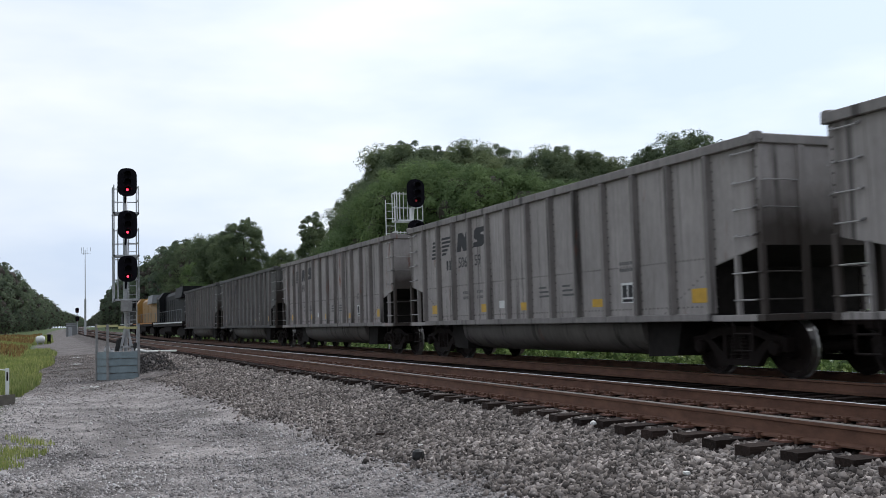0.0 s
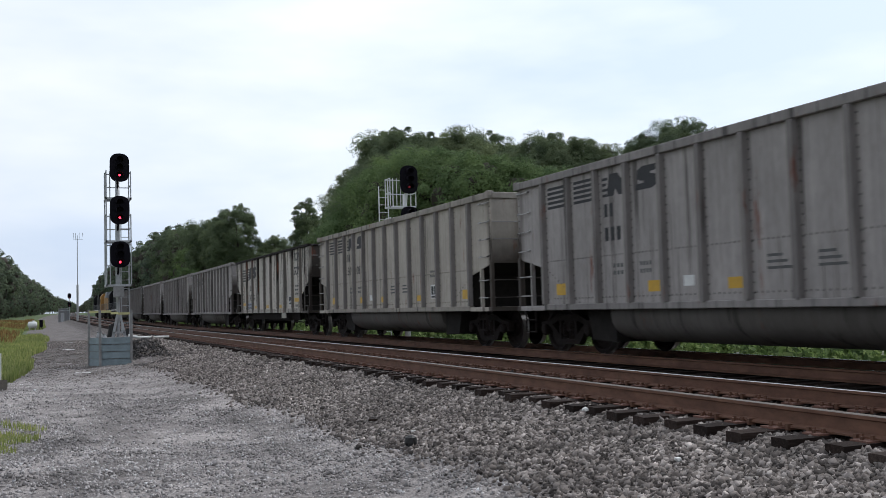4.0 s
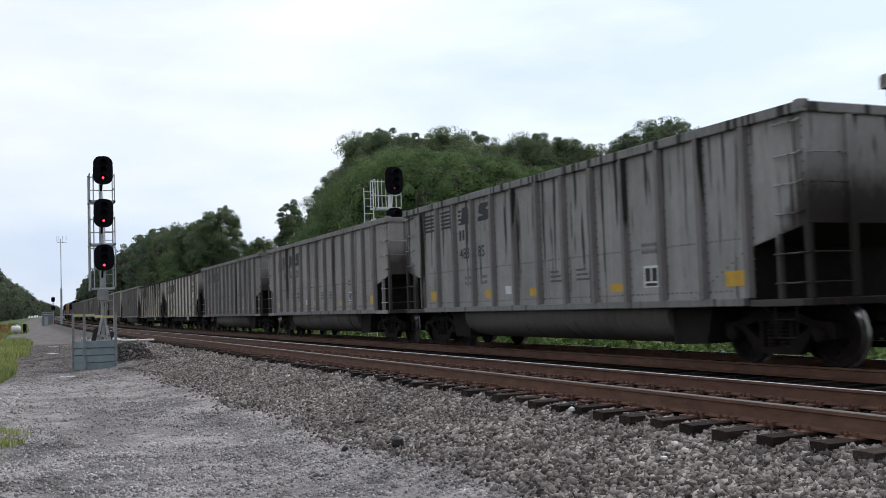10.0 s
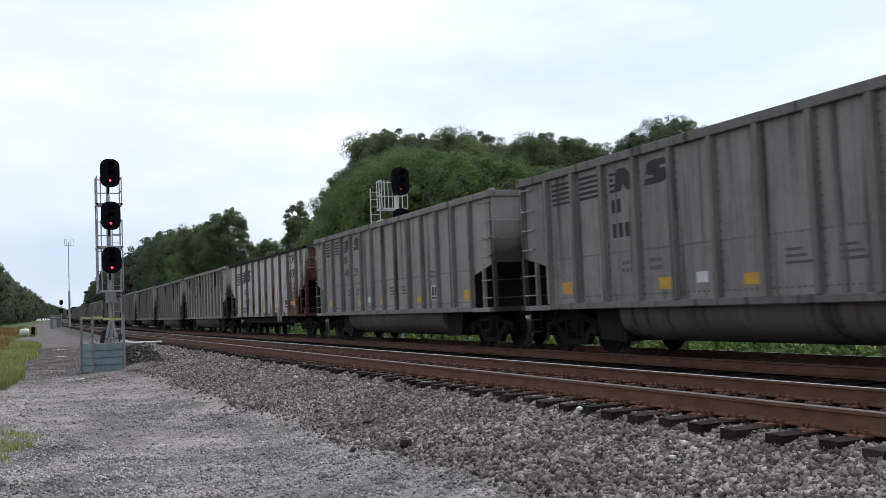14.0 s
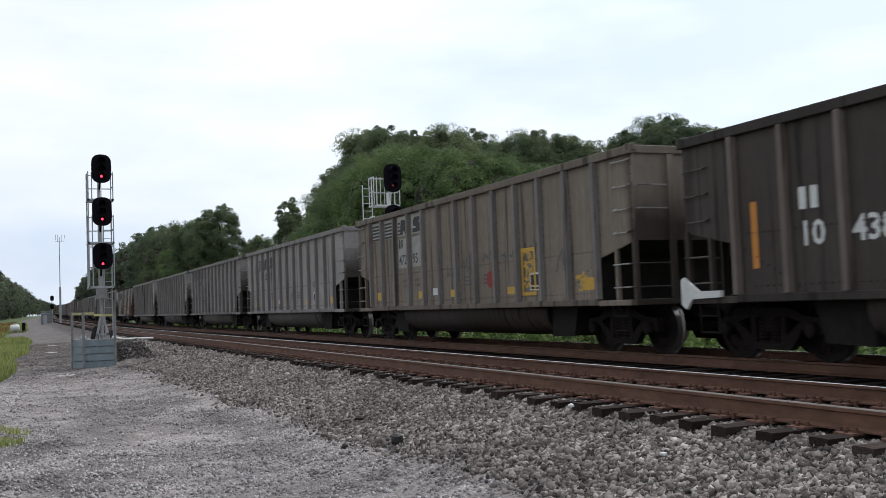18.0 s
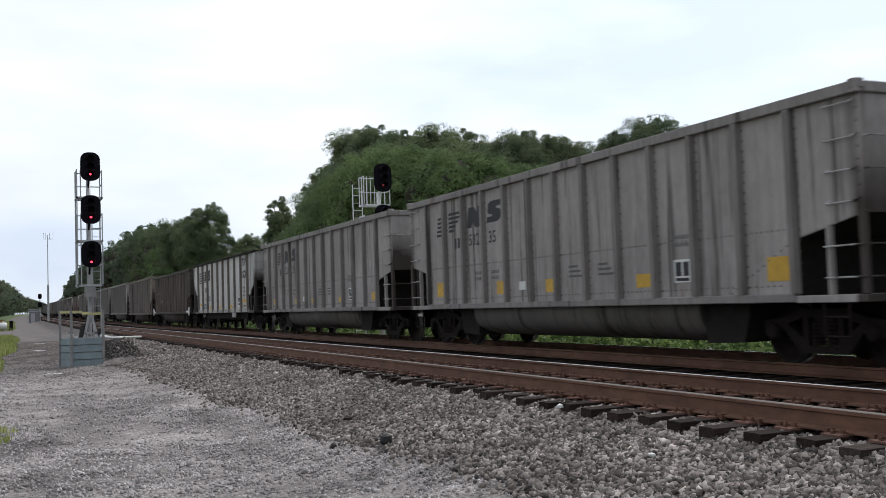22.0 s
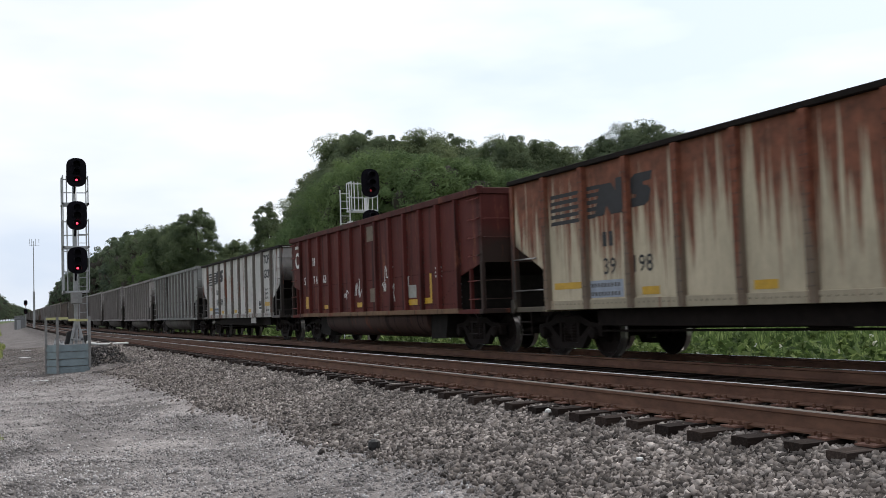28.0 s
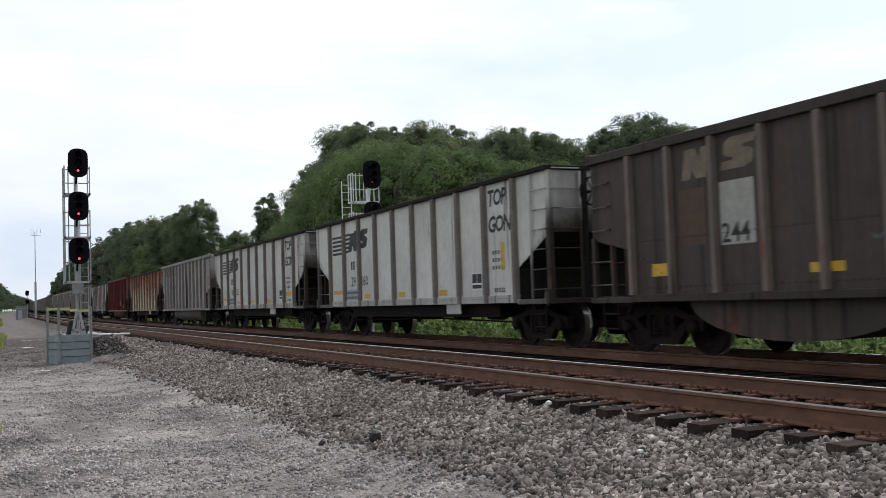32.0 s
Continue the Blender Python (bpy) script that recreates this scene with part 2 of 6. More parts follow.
    for i in range(n):
        bm.faces.new((lo[i], lo[(i + 1) % n], hi[(i + 1) % n], hi[i]))


def rod(bm, a, b, r, n=6):
    """A round bar from a to b."""
    a, b = Vector(a), Vector(b)
    q = (b - a).to_track_quat("Z", "Y").to_matrix()
    rings = []
    for c in (a, b):
        rings.append([bm.verts.new(c + q @ Vector((r * math.cos(i * 2 * math.pi / n), r * math.sin(i * 2 * math.pi / n), 0))) for i in range(n)])
    for i in range(n):
        j = (i + 1) % n
        bm.faces.new((rings[0][i], rings[0][j], rings[1][j], rings[1][i]))
    bm.faces.new(rings[0][::-1])
    bm.faces.new(rings[1])


def lathe(bm, prof, axis="x", n=24):
    """A turned shape: prof gives (along, radius)."""
    rings = []
    for a, r in prof:
        ring = []
        for i in range(n):
            c, s = r * math.cos(i * 2 * math.pi / n), r * math.sin(i * 2 * math.pi / n)
            ring.append(bm.verts.new({"x": (a, c, s), "y": (c, a, s), "z": (c, s, a)}[axis]))
        rings.append(ring)
    for p, q in zip(rings, rings[1:]):
        for i in range(n):
            j = (i + 1) % n
            bm.faces.new((p[i], p[j], q[j], q[i]))
    bm.faces.new(rings[0][::-1])
    bm.faces.new(rings[-1])


def ready(bm, bevel=0.0):
    if bevel:
        bmesh.ops.bevel(bm, geom=bm.edges[:], offset=bevel, segments=1, affect="EDGES")
    bmesh.ops.recalc_face_normals(bm, faces=bm.faces[:])
    return bm


def B():
    return bmesh.new()


def write(text, size, material, parent, m, name="lettering", bold=0.0, slant=0.0, spacing=1.0):
    """Flat painted characters as a mesh part. m is the pose in the parent's space."""
    cu = bpy.data.curves.new(name, "FONT")
    cu.body, cu.size, cu.offset, cu.shear, cu.space_character = text, size, bold, slant, spacing
    cu.resolution_u = 2
    tmp = bpy.data.objects.new(name, cu)
    me = bpy.data.meshes.new_from_object(tmp)
    bpy.data.objects.remove(tmp)
    me.materials.clear()
    me.materials.append(material)
    ob = new(name, me)
    ob.parent = parent
    ob.matrix_basis = m
    return ob


# ---- coal cars ----
RAIL2_X, RAIL2_Z = 11.14, -0.061     # centre and rail top of the far track
PITCH = 16.18                        # coupled length of a car
ROOF, SILL, HALF = 3.607, 0.974, 1.5
WHEEL_R = 0.457
TUB_E, FLAT_E = 7.40, 7.35          # half lengths of the two kinds of car body


def wheelset(parent, y):
    bm = B()
    lathe(bm, [(-0.62, 0.085), (0.62, 0.085)], "x", 10)
    for s in (-1, 1):
        prof = [(0.60, 0.10), (0.62, 0.16), (0.70, 0.20), (0.70, 0.36), (0.66, 0.40), (0.66, 0.485), (0.69, 0.485), (0.70, 0.462), (0.80, 0.452), (0.80, 0.385), (0.75, 0.36), (0.75, 0.19), (0.83, 0.15), (0.83, 0.075), (0.99, 0.075)]
        lathe(bm, [(s * a, r) for a, r in prof], "x", 22)
        for k in range(3):
            a = k * 2 * math.pi / 3 + 0.3
            rod(bm, (s * 0.84, 0.05 * math.cos(a), 0.05 * math.sin(a)), (s * 1.01, 0.05 * math.cos(a), 0.05 * math.sin(a)), 0.018, 5)
        # balance marks on the plate, so that the turning shows
        for k in range(2):
            a = k * math.pi + 0.9
            box(bm, *sorted((s * 0.745, s * 0.765)), 0.27 * math.cos(a) - 0.03, 0.27 * math.cos(a) + 0.03, 0.27 * math.sin(a) - 0.03, 0.27 * math.sin(a) + 0.03)
    w = part("wheelset", ready(bm), M_UNDER, parent, "grimy steel wheels on an axle")
    w.matrix_basis = pose(0, y, WHEEL_R)
    w.data.materials.append(M_TREAD)
    for p in w.data.polygons:
        c = p.center
        r = math.hypot(c.y, c.z)
        if 0.45 < r < 0.49 and abs(c.x) < 0.79:
            p.material_index = 1
    return w


def truck(parent, y, paint=None):
    """A two-axle bogie: two side frames with springs, a bolster."""
    bm = B()
    box(bm, -1.05, 1.05, y - 0.17, y + 0.17, 0.42, 0.68)
    bolster = part("bolster", ready(bm, 0.02), M_UNDER, parent)
    for s in (-1, 1):
        bm = B()
        def ring(pts, x0, x1):
            prism(bm, [(y + u, v) for u, v in pts], "x", x0, x1)
        x0, x1 = sorted((s * 0.93, s * 1.06))
        top = [(-1.12, 0.40), (-1.12, 0.62), (-0.75, 0.66), (-0.42, 0.78), (0.42, 0.78), (0.75, 0.66), (1.12, 0.62), (1.12, 0.40), (0.80, 0.40), (0.76, 0.54), (0.40, 0.65), (-0.40, 0.65), (-0.76, 0.54), (-0.80, 0.40)]
        ring(top, x0, x1)
        ring([(-0.76, 0.54), (-0.66, 0.58), (-0.26, 0.30), (-0.36, 0.17), (-0.44, 0.17)], x0, x1)
        ring([(0.76, 0.54), (0.66, 0.58), (0.26, 0.30), (0.36, 0.17), (0.44, 0.17)], x0, x1)
        ring([(-0.44, 0.17), (-0.44, 0.27), (0.44, 0.27), (0.44, 0.17)], x0, x1)
        ring([(-0.36, 0.27), (-0.36, 0.65), (-0.26, 0.65), (-0.26, 0.27)], x0, x1)
        ring([(0.26, 0.27), (0.26, 0.65), (0.36, 0.65), (0.36, 0.27)], x0, x1)
        f = part("side_frame", ready(bm), M_UNDER, parent, "cast steel bogie side frame")
        for k in (-0.13, 0.13):
            bm = B()
            zs = [0.28 + i * 0.0275 for i in range(13)]
            lathe(bm, [(z, 0.085 if i % 2 else 0.105) for i, z in enumerate(zs)], "z", 8)
            bmesh.ops.translate(bm, verts=bm.verts[:], vec=(s * 0.99, y + k, 0))
            part("spring", ready(bm), M_UNDER, f)
        for k in (-0.89, 0.89):
            bm = B()
            lathe(bm, [(0, 0.12), (0.05, 0.12), (0.09, 0.10), (0.10, 0.06)], "x", 10)
            bmesh.ops.scale(bm, verts=bm.verts[:], vec=(s, 1, 1))
            bmesh.ops.translate(bm, verts=bm.verts[:], vec=(s * 1.05, y + k, WHEEL_R))
            part("bearing_cap", ready(bm), M_UNDER, f)
    return bolster


def coupler(parent, s, end):
    bm = B()
    y0, y1 = sorted((s * (end - 0.1), s * (PITCH / 2 - 0.02)))
    box(bm, -0.08, 0.08, y0, y1, 0.76, 0.92)
    box(bm, -0.17, 0.15, *sorted((s * (PITCH / 2 - 0.22), s * (PITCH / 2 + 0.0))), 0.70, 0.98)
    part("coupler", ready(bm, 0.02), M_UNDER, parent)
    bm = B()
    pts = [(0.35, s * (end + 0.05), 0.72), (0.35, s * (end + 0.25), 0.52), (0.30, s * (end + 0.5), 0.40), (0.2, s * (PITCH / 2), 0.44)]
    for a, b in zip(pts, pts[1:]):
        rod(bm, a, b, 0.025)
    part("brake_hose", ready(bm), M_SOOT_SHADE, parent)


def rivets(bm, x, spots):
    """Small rivet heads on a side plane."""
    s = 1 if x > 0 else -1
    for y, z in spots:
        r = 0.016
        v = [bm.verts.new((x, y + a, z + b)) for a, b in ((-r, -r), (r, -r), (r, r), (-r, r))]
        t = bm.verts.new((x + s * 0.014, y, z))
        for i in range(4):
            bm.faces.new((v[i], v[(i + 1) % 4], t))


def tub_gondola(belly="tub", roof=ROOF):
    """A high-sided coal gondola with outside ribs and a tub slung between the bogies."""
    car = new("coal_gondola")
    E, C = TUB_E, TUB_E - 1.2    # half length, and where the end openings begin
    # side sheets, cut away at the lower corners
    for s in (-1, 1):
        bm = B()
        prof = [(-C, SILL), (C, SILL), (C, 1.72), (E, 1.98), (E, roof - 0.1), (-E, roof - 0.1), (-E, 1.98), (-C, 1.72)]
        prism(bm, prof, "x", *sorted((s * (HALF - 0.012), s * HALF)))
        part("side_sheet", ready(bm), M_PAINT, car)
        bm = B()
        spots = [(y, 1.86) for y in np.arange(-6.0, 6.05, 0.105)]
        spots += [(s2 * (C - 0.15 - 0.115 * i), 1.64 - 0.062 * i) for i in range(12) for s2 in (-1, 1)]
        spots += [(y, SILL + 0.13) for y in np.arange(-5.9, 5.95, 0.12)]
        spots += [(s2 * (E - 0.06), z) for z in np.arange(2.0, 3.45, 0.16) for s2 in (-1, 1)]
        rivets(bm, s * (HALF + 0.001), spots)
        tagged(part("rivet_seam", ready(bm), M_PAINT, car), kind="stuff")
    # end sheets: upright above, sloping in below
    for s in (-1, 1):
        bm = B()
        prof = [(s * E, roof - 0.1), (s * E, 1.97), (s * (C + 0.01), 1.71), (s * (C - 0.02), 0.9), (s * (C - 0.05), 0.9), (s * (C - 0.03), 1.74), (s * (E - 0.03), 2.0), (s * (E - 0.03), roof - 0.1)]
        prism(bm, prof, "x", -HALF + 0.012, HALF - 0.012)
        e = part("end_sheet", ready(bm), M_PAINT, car)
        e.data.materials.append(M_SOOT_SHADE)
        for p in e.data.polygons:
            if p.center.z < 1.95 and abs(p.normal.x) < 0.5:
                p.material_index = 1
        for x in (-0.75, 0.75):
            bm = B()
            box(bm, x - 0.06, x + 0.06, *sorted((s * E, s * (E + 0.05))), 0.98, roof - 0.15)
            part("end_post", ready(bm), M_PAINT, car)
    # floor of the hold and the coal dust left in it
    bm = B()
    box(bm, -HALF + 0.02, HALF - 0.02, -C, C, SILL - 0.02, SILL + 0.05)
    part("floor_sheet", ready(bm), M_SOOT_SHADE, car)
    # top chords
    for s in (-1, 1):
        bm = B()
        box(bm, *sorted((s * (HALF - 0.03), s * (HALF + 0.085))), -E - 0.04, E + 0.04, roof - 0.15, roof)
        part("top_chord", ready(bm, 0.012), M_PAINT, car)
        bm = B()
        box(bm, -HALF + 0.034, HALF - 0.034, *sorted((s * (E - 0.06), s * (E + 0.05))), roof - 0.145, roof - 0.004)
        part("end_chord", ready(bm, 0.012), M_PAINT, car)
        bm = B()
        box(bm, *sorted((s * (HALF - 0.06), s * (HALF + 0.065))), -C - 0.02, C + 0.02, SILL - 0.10, SILL + 0.02)
        part("side_sill", ready(bm, 0.012), M_PAINT, car)
    for s in (-1, 1):
        for u in (-1, 1):
            bm = B()
            lathe(bm, [(roof - 0.09, 0.10), (roof + 0.015, 0.10), (roof + 0.03, 0.07)], "z", 10)
            bmesh.ops.translate(bm, verts=bm.verts[:], vec=(s * (HALF + 0.0), u * (E - 0.04), 0))
            part("corner_cap", ready(bm), M_PAINT, car)
    # ribs
    bm = B()
    prism(bm, [(-HALF + 0.001, -0.062), (-HALF - 0.095, -0.048), (-HALF - 0.095, 0.048), (-HALF + 0.001, 0.062)], "z", SILL + 0.02, roof - 0.15)
    for z in np.arange(SILL + 0.12, roof - 0.2, 0.15):
        for y in (-0.085, 0.085):
            v = [bm.verts.new((-HALF - 0.001, y + a, z + b)) for a, b in ((-0.014, -0.014), (0.014, -0.014), (0.014, 0.014), (-0.014, 0.014))]
            t = bm.verts.new((-HALF - 0.014, y, z))
            for i in range(4):
                bm.faces.new((v[i], v[(i + 1) % 4], t)).material_index = 1
    rib = part("rib", ready(bm), M_PAINT, car)
    rib.data.materials.append(M_RIVET)
    rib.matrix_basis = pose(0, E - 1.2, 0)
    for i in range(13):
        if i:
            again(rib, 0, E - 1.2 - 1.035 * i, 0)
        again(rib, 0, -(E - 1.2 - 1.035 * i), 0, 180)
    # end platforms, posts, steps and grab irons
    for u in (-1, 1):
        bm = B()
        box(bm, -HALF - 0.06, HALF + 0.06, *sorted((u * (C + 0.03), u * (E + 0.05))), SILL - 0.11, SILL - 0.01)
        part("end_platform", ready(bm, 0.01), M_PAINT, car)
        for s in (-1, 1):
            bm = B()
            x0, x1 = sorted((s * (HALF - 0.05), s * (HALF + 0.03)))
            box(bm, x0, x1, *sorted((u * (E - 0.09), u * (E + 0.02))), SILL - 0.01, 2.0)
            part("corner_post", ready(bm, 0.01), M_PAINT, car)
            bm = B()
            box(bm, x0, x1, *sorted((u * (E - 0.62), u * (E - 0.56))), SILL - 0.01, 1.86)
            part("grab_post", ready(bm), M_PAINT, car)
            for z in (1.18, 1.58):
                bm = B()
                rod(bm, (s * (HALF + 0.045), u * (E - 0.64), z), (s * (HALF + 0.045), u * (E + 0.02), z), 0.014)
                part("rung", ready(bm), M_PAINT, car)
            for z in (2.12, 2.52, 2.92, 3.36):
                bm = B()
                rod(bm, (s * (HALF + 0.07), u * (E - 0.55), z), (s * (HALF + 0.07), u * (E - 0.10), z), 0.012)
                for k in (0.55, 0.10):
                    rod(bm, (s * HALF, u * (E - k), z + 0.03), (s * (HALF + 0.072), u * (E - k), z), 0.02)
                part("grab_iron", ready(bm), M_PAINT, car)
            for z in (1.18, 1.58, 2.52, 2.92):
                bm = B()
                x2 = s * (HALF - 0.62)
                rod(bm, (s * (HALF - 0.05), u * (E + 0.09), z), (x2, u * (E + 0.09), z), 0.012)
                for k in (s * (HALF - 0.05), x2):
                    rod(bm, (k, u * (E - 0.02), z), (k, u * (E + 0.09), z), 0.016)
                part("grab_iron", ready(bm), M_PAINT, car)
            bm = B()
            for k in (0.72, 0.30):
                rod(bm, (s * (HALF + 0.02), u * (E - k), SILL - 0.1), (s * (HALF + 0.02), u * (E - k), 0.42), 0.018)
            for z in (0.43, 0.68):
                rod(bm, (s * (HALF + 0.02), u * (E - 0.73), z), (s * (HALF + 0.02), u * (E - 0.29), z), 0.018)
            part("step", ready(bm), M_UNDER, car)
        coupler(car, u, E)
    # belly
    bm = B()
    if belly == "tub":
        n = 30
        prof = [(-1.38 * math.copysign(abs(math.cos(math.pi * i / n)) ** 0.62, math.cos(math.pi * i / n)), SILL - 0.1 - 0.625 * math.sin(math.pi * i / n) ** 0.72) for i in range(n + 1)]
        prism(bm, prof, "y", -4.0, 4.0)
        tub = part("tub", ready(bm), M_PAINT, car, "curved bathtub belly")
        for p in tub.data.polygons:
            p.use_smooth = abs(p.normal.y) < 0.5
        # the tub runs on toward the bogies, coloured black for the shade there
        for u in (-1, 1):
            bm = B()
            prism(bm, [(u * 4.004, SILL - 0.1), (u * 4.004, 0.27), (u * 4.85, 0.30), (u * 5.02, SILL - 0.1)], "x", -1.26, 1.26)
            part("tub_end", ready(bm), M_SOOT_SHADE, car)
    else:
        n = 20
        for y in (-2.93, 2.93):
            arc = [(y + 2.05 * math.cos(math.pi * i / n), SILL - 0.1 - 0.57 * math.sin(math.pi * i / n)) for i in range(n + 1)]
            prism(bm, arc, "x", -1.36, 1.36)
            part("tub", ready(bm), M_PAINT, car, "deep round belly plate")
            bm = B()
        bm.free()
    bm = B()
    box(bm, -0.28, 0.28, -7.3, 7.3, 0.62, SILL - 0.12)
    part("centre_sill", ready(bm), M_UNDER, car)
    for u in (-1, 1):
        truck(car, u * 6.17)
        for k in (-0.89, 0.89):
            wheelset(car, u * 6.17 + k)
    return car


def flat_gondola():
    """A ribbed coal gondola with a deep flat bottom, end ladders and heavy side posts."""
    car = new("coal_gondola")
    E, C = FLAT_E, FLAT_E - 1.3
    HALF2, TOP = 1.49, 3.53
    for s in (-1, 1):
        bm = B()
        prof = [(-C, SILL), (C, SILL), (C, 1.62), (E, 2.25), (E, TOP - 0.05), (-E, TOP - 0.05), (-E, 2.25), (-C, 1.62)]
        prism(bm, prof, "x", *sorted((s * (HALF2 - 0.012), s * HALF2)))
        part("side_sheet", ready(bm), M_PAINTF, car)
        bm = B()
        box(bm, *sorted((s * (HALF2 - 0.05), s * (HALF2 + 0.09))), -E - 0.03, E + 0.03, TOP - 0.09, TOP)
        part("top_chord", ready(bm, 0.01), M_UNDER, car, "black coal-dusted top rail")
        bm = B()
        box(bm, -HALF2 + 0.053, HALF2 - 0.053, *sorted((s * (E - 0.06), s * (E + 0.05))), TOP - 0.086, TOP - 0.004)
        part("end_chord", ready(bm, 0.01), M_UNDER, car)
        bm = B()
        box(bm, *sorted((s * (HALF2 - 0.04), s * (HALF2 + 0.03))), -C, C, SILL - 0.07, SILL + 0.10)
        part("side_sill", ready(bm, 0.008), M_PAINTF, car)
        bm = B()
        rivets(bm, s * (HALF2 + 0.031), [(y, SILL + 0.03) for y in np.arange(-5.85, 5.9, 0.13)])
        tagged(part("rivet_seam", ready(bm), M_PAINTF, car), kind="stuff")
        bm = B()
        box(bm, *sorted((s * (HALF2 - 0.32), s * (HALF2 - 0.24))), -4.75, 4.75, 0.60, SILL - 0.07)
        part("underframe_beam", ready(bm, 0.01), M_UNDER, car, "deep dark underframe beam")
    for s in (-1, 1):
        bm = B()
        prof = [(s * E, TOP - 0.05), (s * E, 2.24), (s * (C + 0.01), 1.61), (s * (C - 0.02), 0.92), (s * (C - 0.05), 0.92), (s * (C - 0.03), 1.64), (s * (E - 0.03), 2.27), (s * (E - 0.03), TOP - 0.05)]
        prism(bm, prof, "x", -HALF2 + 0.012, HALF2 - 0.012)
        e = part("end_sheet", ready(bm), M_PAINTF, car)
        e.data.materials.append(M_SOOT_SHADE)
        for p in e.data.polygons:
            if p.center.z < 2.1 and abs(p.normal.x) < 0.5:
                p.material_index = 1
        for x in (-0.7, 0.7):
            bm = B()
            box(bm, x - 0.05, x + 0.05, *sorted((s * E, s * (E + 0.05))), 0.98, TOP - 0.1)
            part("end_post", ready(bm), M_SOOT_SHADE, car)
    bm = B()
    box(bm, -HALF2 + 0.02, HALF2 - 0.02, -C, C, SILL - 0.02, SILL + 0.05)
    part("floor_sheet", ready(bm), M_SOOT_SHADE, car)
    bm = B()
    prism(bm, [(-HALF2 + 0.001, -0.09), (-HALF2 - 0.085, -0.065), (-HALF2 - 0.085, 0.065), (-HALF2 + 0.001, 0.09)], "z", SILL + 0.101, TOP - 0.09)
    prism(bm, [(-HALF2 - 0.031, -0.09), (-HALF2 - 0.075, -0.06), (-HALF2 - 0.075, 0.06), (-HALF2 - 0.031, 0.09)], "z", SILL - 0.06, SILL + 0.10)
    for z in np.arange(SILL + 0.16, TOP - 0.2, 0.17):
        for y in (-0.045, 0.045):
            v = [bm.verts.new((-HALF2 - 0.086, y + a, z + b)) for a, b in ((-0.012, -0.012), (0.012, -0.012), (0.012, 0.012), (-0.012, 0.012))]
            t = bm.verts.new((-HALF2 - 0.1, y, z))
            for i in range(4):
                bm.faces.new((v[i], v[(i + 1) % 4], t)).material_index = 1
    rib = part("rib", ready(bm), M_PAINTF, car)
    rib.data.materials.append(M_RIVET)
    rib.matrix_basis = pose(0, E - 1.35, 0)
    for i in range(10):
        y = E - 1.35 - 1.3333 * i
        if i:
            again(rib, 0, y, 0)
        again(rib, 0, -y, 0, 180)
    for u in (-1, 1):
        bm = B()
        box(bm, -HALF2 - 0.05, HALF2 + 0.05, *sorted((u * (C + 0.02), u * (E + 0.05))), SILL - 0.10, SILL)
        part("end_platform", ready(bm, 0.01), M_PAINTF, car)
        for s in (-1, 1):
            x0, x1 = sorted((s * (HALF2 - 0.07), s * (HALF2 + 0.04)))
            bm = B()
            box(bm, x0, x1, *sorted((u * (E - 0.10), u * (E + 0.03))), SILL, TOP - 0.09)
            part("corner_post", ready(bm, 0.01), M_PAINTF, car)
            if u > 0:
                for z in (1.30, 1.92):
                    bm = B()
                    rod(bm, (s * (HALF2 + 0.05), E - 1.24 + 0.45 * (z - 1.30), z), (s * (HALF2 + 0.05), E - 0.02, z), 0.016)
                    part("grab_bar", ready(bm), M_PAINTF, car)
            else:
                bm = B()
                box(bm, *sorted((s * (HALF2 + 0.04), s * (HALF2 + 0.075))), *sorted((u * (E - 0.66), u * (E - 0.61))), SILL, TOP - 0.12)
                part("ladder_rail", ready(bm), M_PAINTF, car)
            for z in np.arange(1.16, 3.5, 0.385) if u < 0 else ():
                bm = B()
                rod(bm, (s * (HALF2 + 0.06), u * (E - 0.66), z), (s * (HALF2 + 0.06), u * (E - 0.02), z), 0.013)
                part("rung", ready(bm), M_PAINTF, car)
                bm = B()
                rod(bm, (s * (HALF2 - 0.04), u * (E + 0.07), z), (s * (HALF2 - 0.66), u * (E + 0.07), z), 0.013)
                for k in (0.05, 0.64):
                    rod(bm, (s * (HALF2 - k), u * (E - 0.0), z), (s * (HALF2 - k), u * (E + 0.07), z), 0.013)
                part("rung", ready(bm), M_PAINTF, car)
            if u < 0:
                bm = B()
                box(bm, *sorted((s * (HALF2 - 0.68), s * (HALF2 - 0.63))), *sorted((u * (E + 0.051), u * (E + 0.085))), SILL, TOP - 0.12)
                part("ladder_rail", ready(bm), M_PAINTF, car)
            bm = B()
            prism(bm, [(u * (E - 0.10), SILL + 0.16), (u * (E + 0.02), SILL + 0.16), (u * (E + 0.04), SILL - 0.06), (u * (E - 0.04), SILL - 0.14), (u * (E - 0.16), SILL - 0.02)], "x", *sorted((s * (HALF2 + 0.042), s * (HALF2 + 0.09))))
            part("corner_casting", ready(bm), M_PAINTF, car)
            bm = B()
            for k in (0.66, 0.22):
                rod(bm, (s * (HALF2 + 0.02), u * (E - k), SILL - 0.1), (s * (HALF2 + 0.02), u * (E - k), 0.42), 0.018)
            for z in (0.43, 0.68):
                rod(bm, (s * (HALF2 + 0.02), u * (E - 0.67), z), (s * (HALF2 + 0.02), u * (E - 0.21), z), 0.018)
            part("step", ready(bm), M_UNDER, car)
        coupler(car, u, E)
    bm = B()
    ring = [Vector((-0.62 + 0.27 * math.cos(i * math.pi / 8), -E - 0.17, 3.02 + 0.27 * math.sin(i * math.pi / 8))) for i in range(16)]
    for a, b in zip(ring, ring[1:] + ring[:1]):
        rod(bm, a, b, 0.02, 5)
